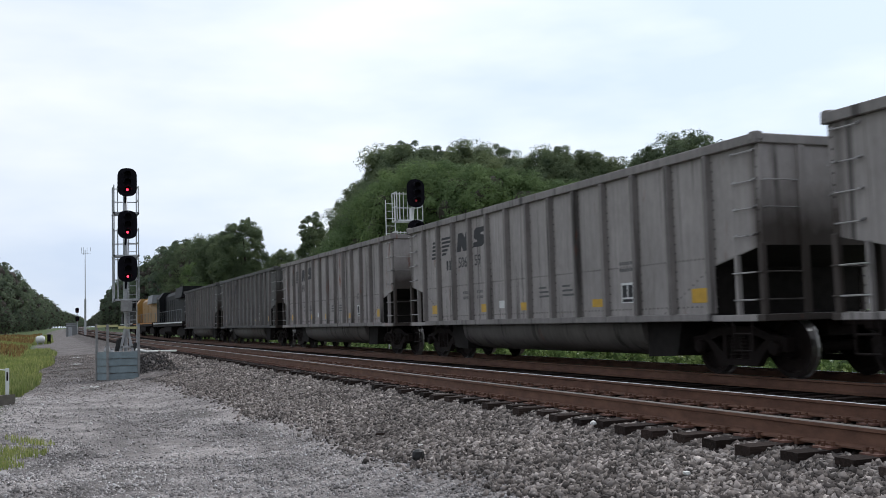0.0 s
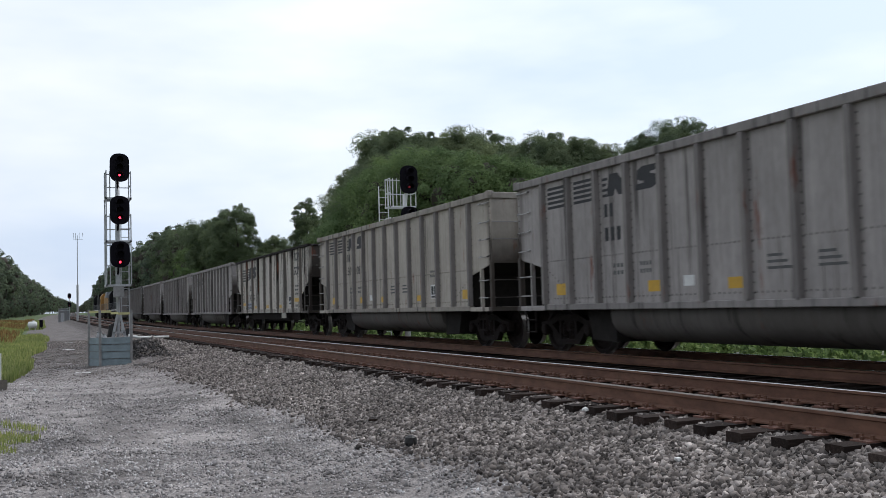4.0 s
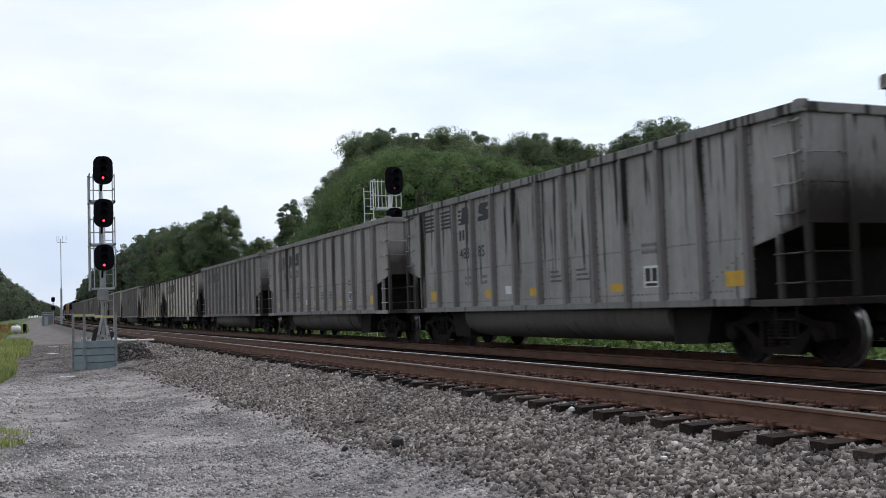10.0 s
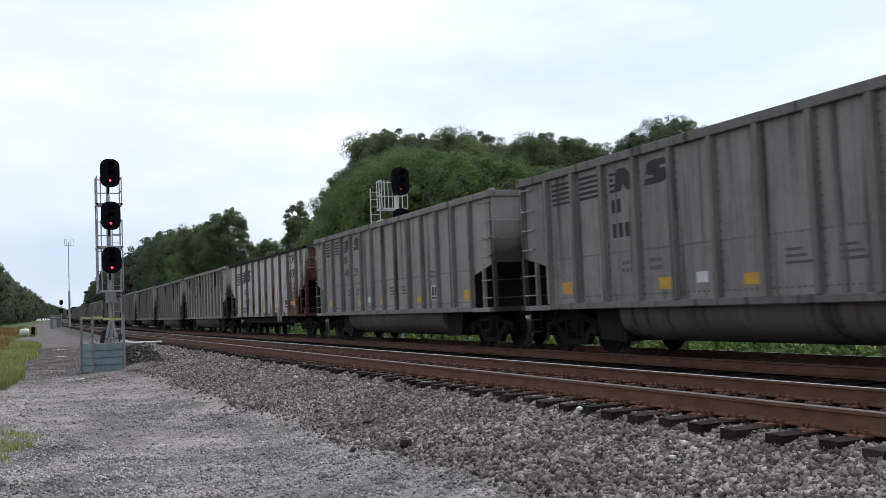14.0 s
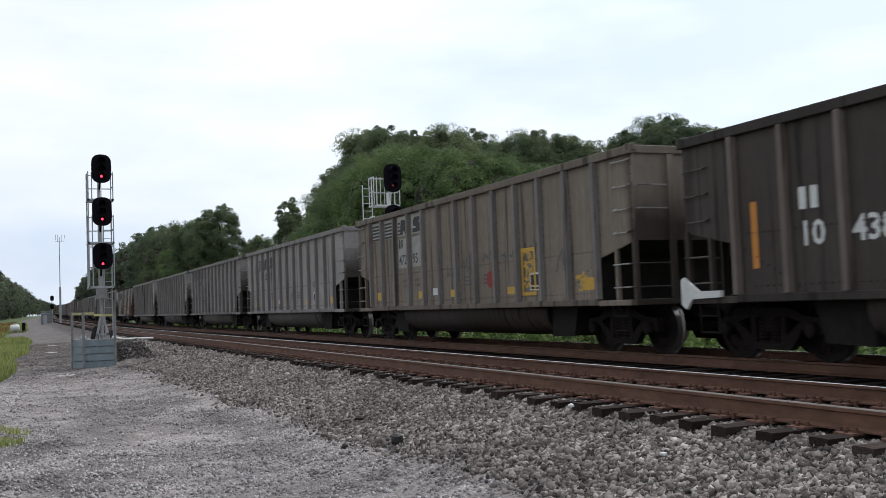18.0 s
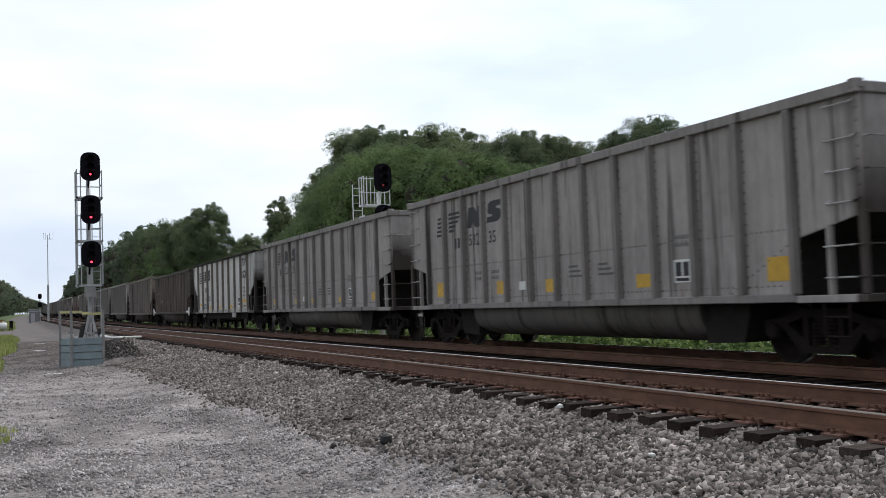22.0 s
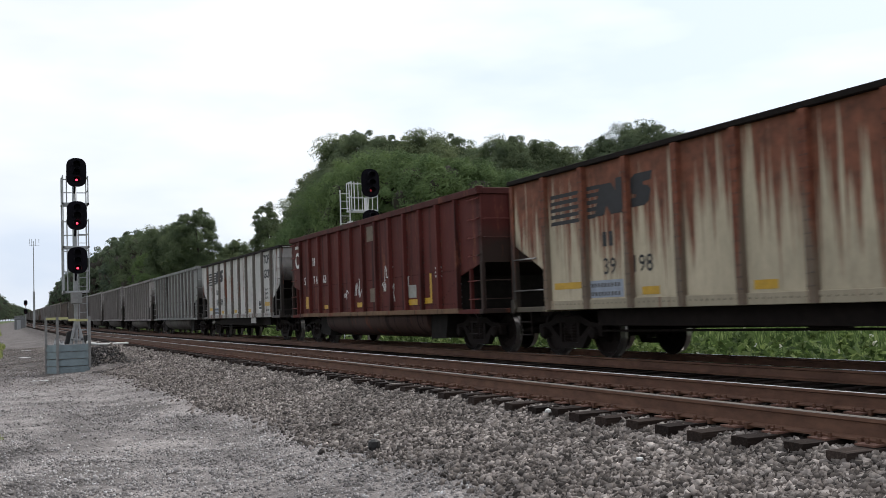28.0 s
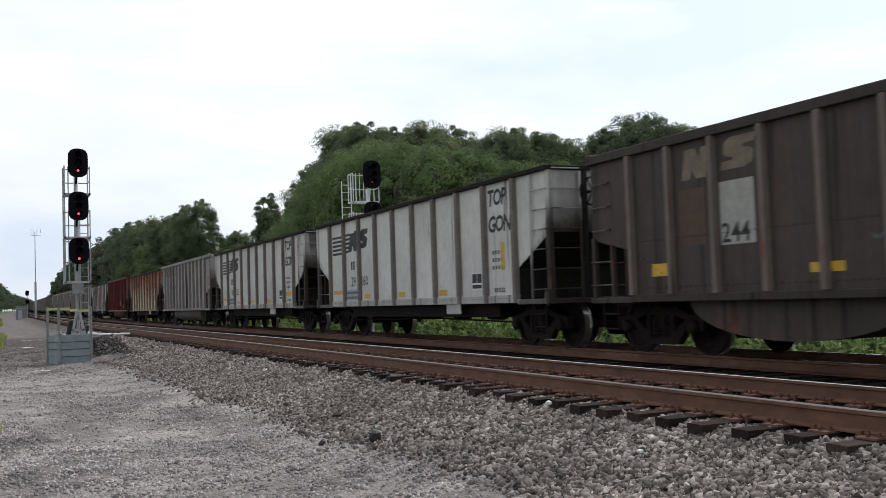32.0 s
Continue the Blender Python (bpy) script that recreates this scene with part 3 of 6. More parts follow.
    for i in (0, 5, 11):
        rod(bm, (-0.62, -E - 0.17, 3.02), ring[i], 0.014, 5)
    rod(bm, (-0.62, -E, 3.02), (-0.62, -E - 0.2, 3.02), 0.03, 6)
    part("brake_wheel", ready(bm), M_UNDER, car, "hand brake wheel")
    bm = B()
    box(bm, -0.28, 0.28, -7.2, 7.2, 0.60, SILL - 0.1)
    part("centre_sill", ready(bm), M_UNDER, car)
    bm = B()
    box(bm, -HALF2 - 0.006, -HALF2 + 0.02, -3.3, -2.55, 0.68, SILL - 0.072)
    part("data_plate", ready(bm), M_PAINTF, car)
    for x in (-1.05, 0.6):
        bm = B()
        rod(bm, (x, -4.9, 0.50), (x, -1.2, 0.56), 0.022)
        rod(bm, (x, -1.2, 0.56), (x, 4.9, 0.50), 0.022)
        part("brake_rod", ready(bm), M_UNDER, car)
    for y in (-1.2, 0.9):
        bm = B()
        lathe(bm, [(y, 0.06), (y + 0.02, 0.17), (y + 0.75, 0.17), (y + 0.77, 0.06)], "y", 12)
        bmesh.ops.translate(bm, verts=bm.verts[:], vec=(0.75, 0, 0.62))
        part("brake_cylinder", ready(bm), M_UNDER, car)
    for u in (-1, 1):
        truck(car, u * 6.05)
        for k in (-0.89, 0.89):
            wheelset(car, u * 6.05 + k)
    return car


# ---- ground, ballast and tracks ----
RAIL1_X = 6.915


def bend(y):
    """The line swings gently to the right far off."""
    return 3.1e-5 * max(0.0, y - 100.0) ** 2


def lift(y):
    """The line climbs slightly far off."""
    return 0.004 * max(0.0, y - 80.0)


def bend_turn(y):
    return -math.degrees(math.atan(6.2e-5 * max(0.0, y - 100.0)))


def ground_mat():
    """Gravel along the line, grass and soil beside it."""
    m = Mat("gravel_and_grass_ground", 0.92)
    geo = m.node("NewGeometry")
    co = geo.outputs["Position"]
    v1 = m.node("TexVoronoi", Scale=16.0)
    v2 = m.node("TexVoronoi", Scale=38.0)
    for v in (v1, v2):
        m.l.new(co, v.inputs["Vector"])
    n_big, n_mid, n_fine = m.noise(0.75, 6, 0.65, co), m.noise(2.2, 5, 0.65, co), m.noise(55.0, 3, 0.7, co)
    tone = m.ramp(v1.outputs["Color"], (0.1, (0.25, 0.227, 0.212)), (0.5, (0.36, 0.328, 0.308)), (0.9, (0.52, 0.477, 0.450)))
    tone2 = m.ramp(v2.outputs["Color"], (0.1, (0.25, 0.227, 0.212)), (0.55, (0.38, 0.347, 0.326)), (0.95, (0.62, 0.570, 0.538)))
    grav = m.mix(m.ramp(n_mid, (0.4, GREY3(0)), (0.62, GREY3(1))), tone, tone2)
    grav = m.mix(1.0, grav, m.ramp(n_big, (0.36, (0.56, 0.55, 0.56)), (0.62, (1.05, 1.05, 1.06))), "MULTIPLY")
    grav = m.mix(1.0, grav, m.ramp(n_fine, (0.3, GREY3(0.5)), (0.6, GREY3(1.0))), "MULTIPLY")
    grass = m.ramp(m.noise(3.0, 6, 0.7, co), (0.3, (0.035, 0.055, 0.016)), (0.55, (0.075, 0.115, 0.030)), (0.75, (0.13, 0.135, 0.055)))
    sep = m.node("SeparateXYZ")
    m.l.new(co, sep.inputs[0])
    y_far = m.math("MAXIMUM", m.math("SUBTRACT", sep.outputs["Y"], 100.0), 0.0)
    x = m.math("SUBTRACT", sep.outputs["X"], m.math("MULTIPLY", m.math("MULTIPLY", y_far, y_far), 3.1e-5))
    wob = m.math("MULTIPLY", m.math("SUBTRACT", n_mid, 0.5), 1.6)
    side = m.math("ABSOLUTE", m.math("SUBTRACT", m.math("ADD", x, wob), 6.6), 0.0)
    edge = m.math("MULTIPLY", m.math("SUBTRACT", side, 7.35), 2.5)
    clamp = m.ramp(edge, (0.0, GREY3(0)), (1.0, GREY3(1)))
    # damp soil: by the road, at the foot of the box, round the grassy dip
    for cx, cy, rx, ry, deep in ((2.65, 20.8, 0.8, 1.3, 0.8), (1.05, 12.6, 0.5, 1.6, 0.6), (0.4, 14.9, 0.5, 0.8, 0.8), (1.3, 38.2, 0.8, 2.4, 0.8), (-0.1, 14.4, 0.55, 0.8, 0.85), (-0.7, 18.3, 0.8, 0.9, 0.5), (1.15, 17.5, 0.45, 4.0, 0.45), (3.1, 15.0, 0.5, 4.5, 0.4), (-1.0, 27.0, 0.5, 1.0, 0.85), (0.5, 11.6, 0.45, 1.5, 0.7), (1.9, 46.0, 1.6, 9.0, 0.4), (0.8, 60.0, 1.0, 14.0, 0.35)):
        dx = m.math("DIVIDE", m.math("SUBTRACT", m.math("ADD", x, m.math("MULTIPLY", m.math("SUBTRACT", n_mid, 0.5), 0.9)), cx), rx)
        dy = m.math("DIVIDE", m.math("SUBTRACT", m.math("ADD", sep.outputs["Y"], m.math("MULTIPLY", m.math("SUBTRACT", n_big, 0.5), 3.0)), cy), ry)
        d2 = m.math("ADD", m.math("MULTIPLY", dx, dx), m.math("MULTIPLY", dy, dy))
        damp = m.ramp(d2, (0.15, GREY3(deep)), (1.0, GREY3(0.0)))
        grav = m.mix(damp, grav, m.mix(1.0, grav, (0.30, 0.285, 0.275), "MULTIPLY"))
    # ruts and trodden streaks across the road
    streak = m.node("Mapping", Scale=(0.55, 1.7, 1.0))
    m.l.new(co, streak.inputs["Vector"])
    rut = m.noise(0.9, 5, 0.7, streak.outputs[0])
    grav = m.mix(1.0, grav, m.ramp(rut, (0.34, (0.60, 0.585, 0.58)), (0.60, (1.05, 1.04, 1.04))), "MULTIPLY")
    # the road farther off is bare trodden dirt
    dirt = m.ramp(m.math("ADD", m.math("MULTIPLY", m.math("SUBTRACT", sep.outputs["Y"], 27.0), 0.055), m.math("SUBTRACT", n_mid, 0.5)), (0.0, GREY3(0)), (1.0, GREY3(0.85)))
    grav = m.mix(dirt, grav, m.mix(1.0, grav, (0.46, 0.44, 0.435), "MULTIPLY"))
    # ground under the shoulder stones, darkened to paint the shade in their gaps
    slope = m.ramp(m.math("MULTIPLY", m.math("SUBTRACT", x, 3.9), 1.2), (0.0, GREY3(0)), (1.0, GREY3(0.75)))
    grav = m.mix(slope, grav, m.mix(1.0, grav, (0.36, 0.32, 0.29), "MULTIPLY"))
    # brown dirt and coal dust between and under the rails, plus painted train shade
    bed = m.math("MULTIPLY", m.math("SUBTRACT", 4.0, m.math("ABSOLUTE", m.math("SUBTRACT", x, 9.6), 0.0)), 0.9)
    bedc = m.ramp(bed, (0.0, GREY3(0)), (1.0, GREY3(0.8)))
    grav = m.mix(bedc, grav, m.mix(1.0, grav, (0.22, 0.158, 0.130), "MULTIPLY"))
    m.col(m.mix(clamp, grav, grass))
    h = m.math("ADD", m.math("MULTIPLY", v1.outputs["Distance"], -1.0), m.math("MULTIPLY", v2.outputs["Distance"], -0.6))
    m.bump(h, 0.7, 0.03)
    return m.m


M_GROUND = ground_mat()


def rail_mat():
    m = Mat("rusty_rail_steel", 0.75, 0.1)
    co = m.coord(1, 0.4, 1, drift=False)
    m.col(m.ramp(m.noise(7.0, 5, 0.65, co), (0.3, (0.078, 0.034, 0.020)), (0.7, (0.170, 0.083, 0.050))))
    m.bump(m.noise(40, 3, 0.6, co), 0.2, 0.004)
    return m.m


M_RAIL = rail_mat()
M_HEAD = simple("polished_rail_head", (0.55, 0.54, 0.53), 0.22, 1.0, vary=0.12, scale=3)
M_HEAD_DULL = simple("dull_rail_head", (0.20, 0.17, 0.15), 0.5, 0.5, vary=0.25, scale=3)


def tie_mat():
    m = Mat("creosoted_timber", 0.9)
    m.b.inputs["Specular IOR Level"].default_value = 0.15
    co = m.coord(0.6, 7, 7)
    g = m.noise(5.0, 6, 0.65, co)
    c = m.ramp(g, (0.28, (0.010, 0.008, 0.0075)), (0.55, (0.027, 0.021, 0.019)), (0.8, (0.062, 0.052, 0.047)))
    t = m.ramp(m.info().outputs["Random"], (0.0, (0.55, 0.48, 0.44)), (0.6, (1.05, 0.92, 0.85)), (0.92, (1.3, 1.12, 1.02)), (1.0, (2.0, 1.9, 1.8)))
    m.col(m.mix(1.0, c, t, "MULTIPLY"))
    m.bump(g, 0.5, 0.01)
    return m.m


M_TIE = tie_mat()
M_PLATE = simple("rust_red_tie_plate", (0.19, 0.092, 0.066), 0.8, 0.1, vary=0.35, scale=14)

PROF = [(-3000, -0.9), (-300, -0.9), (-60, -0.9), (-20, -0.95), (-4, -0.95), (-1.8, -0.92), (-0.5, -0.84), (0.6, -0.82), (2.0, -0.83), (3.3, -0.79), (3.9, -0.70), (4.6, -0.53), (5.40, -0.36), (5.60, -0.315), (5.82, -0.255), (8.1, -0.24), (8.8, -0.36), (9.4, -0.34), (12.6, -0.32), (12.9, -0.36), (14.6, -0.95), (17, -1.0), (30, -0.9), (80, -0.7), (400, -0.4), (3000, 0.0)]
GROUND_Y = [-500, -100, -30, -10, 0] + [4 + 0.5 * i for i in range(68)] + [38 + 3 * i for i in range(21)] + [100 + 15 * i for i in range(27)] + [520, 640, 800, 1000, 1300, 1800, 2600, 4000]


def ground_height(x, y):
    """Height of the ground sheet, with the worn dips and humps of the access road."""
    x0 = x - bend(min(y, 1000))
    z = float(np.interp(x0, [p[0] for p in PROF], [p[1] for p in PROF]))
    if -3 < x0 < 5.4 and 3 < y < 60:
        z += 0.035 * noise.noise(Vector((x0 * 0.9, y * 0.35, 0))) + 0.018 * noise.noise(Vector((x0 * 3, y * 2, 4)))
        z -= 0.06 * math.exp(-((x0 - 2.4) / 0.6) ** 2 - ((y - 24) / 2.2) ** 2)
        # a grassy dip at the road edge with gravel humps before and behind it
        z -= 0.15 * math.exp(-((x0 + 0.8) / 0.65) ** 2 - ((y - 16.3) / 2.2) ** 2)
        z += 0.13 * math.exp(-((x0 + 0.35) / 0.55) ** 2 - ((y - 12.4) / 1.1) ** 2)
        z += 0.10 * math.exp(-((x0 + 0.6) / 0.7) ** 2 - ((y - 23.5) / 3.0) ** 2)
        # fill heaped against the signal's retaining box, on the track side
        z += 0.80 * math.exp(-(max(0.0, abs(x0 - 3.55) - 0.25) / 0.45) ** 2 - ((y - 36.7) / 1.15) ** 4) * (1.0 if x0 > 3.0 else 0.0)
        z += 0.10 * math.exp(-((x0 - 2.3) / 0.9) ** 2 - ((y - 35.4) / 1.0) ** 2)
    return z + lift(min(y, 1300))


xs_fine = []
for (a, _), (b, _) in zip(PROF, PROF[1:]):
    n = max(1, int((b - a) / 0.22)) if -2 < a < 5.5 and b < 6 else 1
    xs_fine += [a + (b - a) * i / n for i in range(n)]
xs_fine.append(PROF[-1][0])
rows_g = [[(x + bend(min(y, 1000)), y, ground_height(x + bend(min(y, 1000)), y)) for x in xs_fine] for y in GROUND_Y]
verts = [v for r in rows_g for v in r]
nx = len(xs_fine)
faces = [(j * nx + i, j * nx + i + 1, (j + 1) * nx + i + 1, (j + 1) * nx + i) for j in range(len(GROUND_Y) - 1) for i in range(nx - 1)]
me = bpy.data.meshes.new("ground")
me.from_pydata(verts, [], faces)
me.materials.append(M_GROUND)
me.polygons.foreach_set("use_smooth", [True] * len(me.polygons))
tagged(new("ground", me), "grey gravel trackside ground with grass verges", "ground", kind="structure")

RAIL_PROF = [(-0.075, -0.18), (0.075, -0.18), (0.075, -0.165), (0.012, -0.148), (0.012, -0.045), (0.037, -0.034), (0.037, -0.006), (0.030, 0), (-0.030, 0), (-0.037, -0.006), (-0.037, -0.034), (-0.012, -0.045), (-0.012, -0.148), (-0.075, -0.165)]
RAIL_Y = [-160, 0, 50, 80, 100] + [120 + 20 * i for i in range(45)]


def rail(parent, x, z, head):
    bm = B()
    rings = [[bm.verts.new((x + bend(y) + u, y, z + lift(y) + v)) for u, v in RAIL_PROF] for y in RAIL_Y]
    n = len(RAIL_PROF)
    for a, b in zip(rings, rings[1:]):
        for i in range(n):
            f = bm.faces.new((a[i], a[(i + 1) % n], b[(i + 1) % n], b[i]))
            f.material_index = 1 if i in (6, 7, 8) else 0
    r = part("rail", ready(bm), M_RAIL, parent, "rusty steel rail with worn head")
    r.data.materials.append(head)
    return r


def railway_track(name, x, z, y_from, count, spacing):
    tr = tagged(new(name), "railway track of rusty rails on dark timber ties", "railway track", kind="structure")
    for s in (-1, 1):
        rail(tr, x + s * 0.7525, z, M_HEAD_DULL if (s < 0 and name == "track_near") else M_HEAD)
    bm = B()
    box(bm, -1.25, 1.25, -0.105, 0.105, -0.375, -0.195)
    bmesh.ops.subdivide_edges(bm, edges=bm.edges[:], cuts=1)
    for v in bm.verts:
        v.co += Vector((random.uniform(-0.012, 0.012), random.uniform(-0.010, 0.010), random.uniform(-0.008, 0.003)))
    tie = part("tie", ready(bm), M_TIE, tr)
    tie.matrix_basis = pose(x, y_from, z)
    bm = B()
    for s in (-1, 1):
        box(bm, s * 0.7525 - 0.19, s * 0.7525 + 0.19, -0.095, 0.095, -0.196, -0.179)
    plate = part("tie_plate", ready(bm), M_PLATE, tr)
    plate.matrix_basis = pose(x, y_from, z)
    bm = B()
    for s in (-1, 1):
        for u in (-0.10, 0.10):
            for w in (-0.055, 0.055):
                box(bm, s * 0.7525 + u - 0.013, s * 0.7525 + u + 0.013, w - 0.013, w + 0.013, -0.18, -0.142)
        for u in (-0.155, 0.155):
            box(bm, s * 0.7525 + u - 0.011, s * 0.7525 + u + 0.011, -0.012, 0.012, -0.18, -0.150)
        # rail anchors gripping the foot beside the tie
        box(bm, s * 0.7525 - 0.10, s * 0.7525 + 0.10, 0.115, 0.15, -0.205, -0.150)
    spikes = part("spike_set", ready(bm), M_RAIL, tr)
    spikes.matrix_basis = pose(x, y_from, z)
    y = y_from
    for i in range(1, count):
        y += spacing * random.uniform(0.93, 1.07)
        turn = random.uniform(-1.5, 1.5)
        again(tie, x + random.uniform(-0.09, 0.07), y, z + random.uniform(-0.015, 0.004), turn)
        if name == "track_near" and y < 60:
            again(plate, x, y, z)
            again(spikes, x, y, z, 180 if random.random() < 0.5 else 0)
    # the ties farther off, joined
    bm = B()
    while y < 330:
        y += spacing
        box(bm, x + bend(y) - 1.3, x + bend(y) + 1.3, y - 0.112, y + 0.112, z + lift(y) - 0.375, z + lift(y) - 0.195)
    tagged(part("far_tie", ready(bm), M_TIE, tr), kind="stuff")
    return tr


railway_track("track_near", RAIL1_X, 0.0, 3.05, 150, 0.4935)
railway_track("track_far", RAIL2_X, RAIL2_Z, 6.1, 70, 0.4935)


# ---- loose stones ----
def stones_mat(name, lo, mid, hi):
    m = Mat(name, 0.9)
    geo = m.node("NewGeometry")
    c = m.ramp(geo.outputs["Random Per Island"], (0.0, lo), (0.55, mid), (0.96, hi), (1.0, tuple(min(0.65, v * 1.45) for v in hi)))
    c = m.mix(1.0, c, m.ramp(m.noise(25.0, 4, 0.65, m.coord(drift=False)), (0.3, GREY3(0.72)), (0.65, GREY3(1.0))), "MULTIPLY")
    patchy = m.noise(0.75, 6, 0.65, geo.outputs["Position"])
    c = m.mix(0.7, c, m.mix(1.0, c, m.ramp(patchy, (0.36, (0.45, 0.44, 0.44)), (0.62, (1.1, 1.1, 1.11))), "MULTIPLY"))
    m.col(c)
    return m.m


M_STONE = stones_mat("crushed_ballast_stone", (0.036, 0.029, 0.025), (0.200, 0.169, 0.150), (0.42, 0.372, 0.340))
M_STONE_ROAD = stones_mat("road_gravel_stone", (0.19, 0.176, 0.169), (0.36, 0.335, 0.323), (0.60, 0.562, 0.545))
# sooty brown, darkened further for the shade under the train
M_STONE_DARK = stones_mat("sooty_brown_ballast", (0.020, 0.0135, 0.011), (0.054, 0.036, 0.029), (0.11, 0.082, 0.068))
M_STONE_FILL = stones_mat("coal_stained_fill", (0.030, 0.027, 0.026), (0.075, 0.068, 0.066), (0.15, 0.138, 0.132))
CUBE_V = np.array([(a, b, c) for c in (-1, 1) for a, b in ((-1, -1), (1, -1), (1, 1), (-1, 1))]) * 0.72
CUBE_F = np.array(((3, 2, 1, 0), (4, 5, 6, 7), (0, 1, 5, 4), (1, 2, 6, 5), (2, 3, 7, 6), (3, 0, 4, 7)))


def mesh_from(name, verts, tris, material):
    """A mesh from arrays of corners and triangles."""
    me = bpy.data.meshes.new(name)
    me.vertices.add(len(verts))
    me.vertices.foreach_set("co", verts.astype(np.float32).ravel())
    k = tris.shape[1]
    me.loops.add(tris.size)
    me.loops.foreach_set("vertex_index", tris.astype(np.int32).ravel())
    me.polygons.add(len(tris))
    me.polygons.foreach_set("loop_start", np.arange(0, tris.size, k, dtype=np.int32))
    me.polygons.foreach_set("loop_total", np.full(len(tris), k, dtype=np.int32))
    me.materials.append(material)
    me.update(calc_edges=True)
    return new(name, me)


def spread(name, material, label, spots, size, sink=0.35):
    """Angular stones at the spots (x, y, z), each of a random size and turn."""
    rng = np.random.default_rng(len(spots))
    n = len(spots)
    s = rng.uniform(size[0], size[1], (n, 1, 1)) * rng.uniform(0.5, 1.3, (n, 1, 3)) * 0.5
    v = (CUBE_V[None] + rng.uniform(-0.42, 0.42, (n, 8, 3))) * s
    q = rng.normal(size=(n, 4))
    q /= np.linalg.norm(q, axis=1, keepdims=True)
    w, x, y, z = q.T
    R = np.stack([1 - 2 * (y * y + z * z), 2 * (x * y - z * w), 2 * (x * z + y * w), 2 * (x * y + z * w), 1 - 2 * (x * x + z * z), 2 * (y * z - x * w), 2 * (x * z - y * w), 2 * (y * z + x * w), 1 - 2 * (x * x + y * y)], 1).reshape(n, 3, 3)
    v = np.einsum("nij,nkj->nki", R, v)
    p = np.array(spots)[:, None, :].copy()
    p[:, :, 2] += s.mean(axis=2) * (1 - 2 * sink)
    v = v + p
    tris = (CUBE_F[None] + (np.arange(n) * 8)[:, None, None]).reshape(-1, 4)
    return tagged(mesh_from(name, v.reshape(-1, 3), tris, material), label, "gravel", kind="stuff")


GX = np.array([p[0] for p in PROF])
GZ = np.array([p[1] for p in PROF])


def scatter(x0, x1, y0, y1, per_m2, seed, keep=None):
    rng = np.random.default_rng(seed)
    n = int((x1 - x0) * (y1 - y0) * per_m2)
    x, y = rng.uniform(x0, x1, n), rng.uniform(y0, y1, n)
    ok = (x < 0.25 + y * 1.16)          # what lies beside and behind the standing place is not strewn
    if keep is not None:
        ok &= keep(x, y, rng)
    x, y = x[ok], y[ok]
    return [(a, b, ground_height(a, b)) for a, b in zip(x, y)]


def toe(x, y, rng):
    edge = 4.05 - 0.022 * (y - 9) + 0.35 * np.sin(y * 0.9) * 0.3
    return x + rng.normal(0, 0.16, len(x)) > edge


shoulder = scatter(3.2, 6.08, 4.0, 14.0, 1500, 1, toe) + scatter(3.0, 6.0, 14.0, 22.0, 1000, 12, toe) + scatter(2.8, 5.9, 22.0, 34.0, 520, 2, toe)
spread("shoulder_ballast", M_STONE, "loose grey-brown crushed stone ballast beside the track", shoulder, (0.030, 0.072))
far_b = scatter(2.6, 5.75, 34.0, 70.0, 170, 3, toe)
spread("far_ballast", M_STONE, "grey-brown ballast along the track farther off", far_b, (0.05, 0.10))
crib = scatter(6.05, 8.6, 3.5, 26.0, 380, 4)
spread("crib_ballast", M_STONE_DARK, "sooty brown ballast between the ties", crib, (0.032, 0.070), 0.3)
between = scatter(8.3, 10.2, 6.0, 40.0, 130, 5)
spread("middle_ballast", M_STONE_DARK, "dark ballast between the two tracks", between, (0.04, 0.09))
heap = scatter(3.02, 5.0, 34.6, 38.8, 900, 11)
spread("dark_fill", M_STONE_FILL, "dark coal-stained gravel heaped beside the retaining box", heap, (0.03, 0.065))
road = scatter(-1.0, 4.3, 7.5, 14.0, 430, 8) + scatter(-1.0, 4.3, 14.0, 22.0, 240, 6, lambda x, y, r: r.uniform(size=len(x)) < 0.35 + 0.65 * (np.sin(x * 2.1 + y * 0.5) > -0.2))
road += scatter(-1.2, 4.0, 22.0, 40.0, 70, 7)
dirt_road = scatter(-0.3, 4.2, 27.0, 75.0, 90, 9, lambda x, y, r: r.uniform(size=len(x)) < (y - 26) / 14)
spread("dirt_road_gravel", M_STONE, "dark gravel strewn on the dirt road farther off", dirt_road, (0.014, 0.040), 0.3)
lumps = scatter(-1.0, 4.3, 7.5, 24.0, 2.2, 21) + scatter(-1.0, 0.4, 11.0, 14.0, 6, 22) + scatter(-1.2, 0.2, 20.0, 28.0, 5, 23)
spread("loose_rubble", M_STONE_ROAD, "larger pale stones lying on the access road", lumps, (0.03, 0.07), 0.35)
spread("road_gravel", M_STONE_ROAD, "pale grey gravel on the access road", road, (0.012, 0.042), 0.42)


# ---- the train ----
def way(t):
    """How far along the line the leading corner of car 0 stands at t seconds."""
    return 26.23 + 14.352 * t + 0.003873 * t * t + 0.000324 * t ** 3


GREY, GREYD, TAN, BROWN = (0.400, 0.367, 0.351), (0.310, 0.286, 0.275), (0.500, 0.452, 0.392), (0.078, 0.063, 0.055)
CREAM, WHITE, RED, RUSTY = (0.61, 0.565, 0.50), (0.66, 0.645, 0.62), (0.120, 0.024, 0.019), (0.58, 0.50, 0.365)

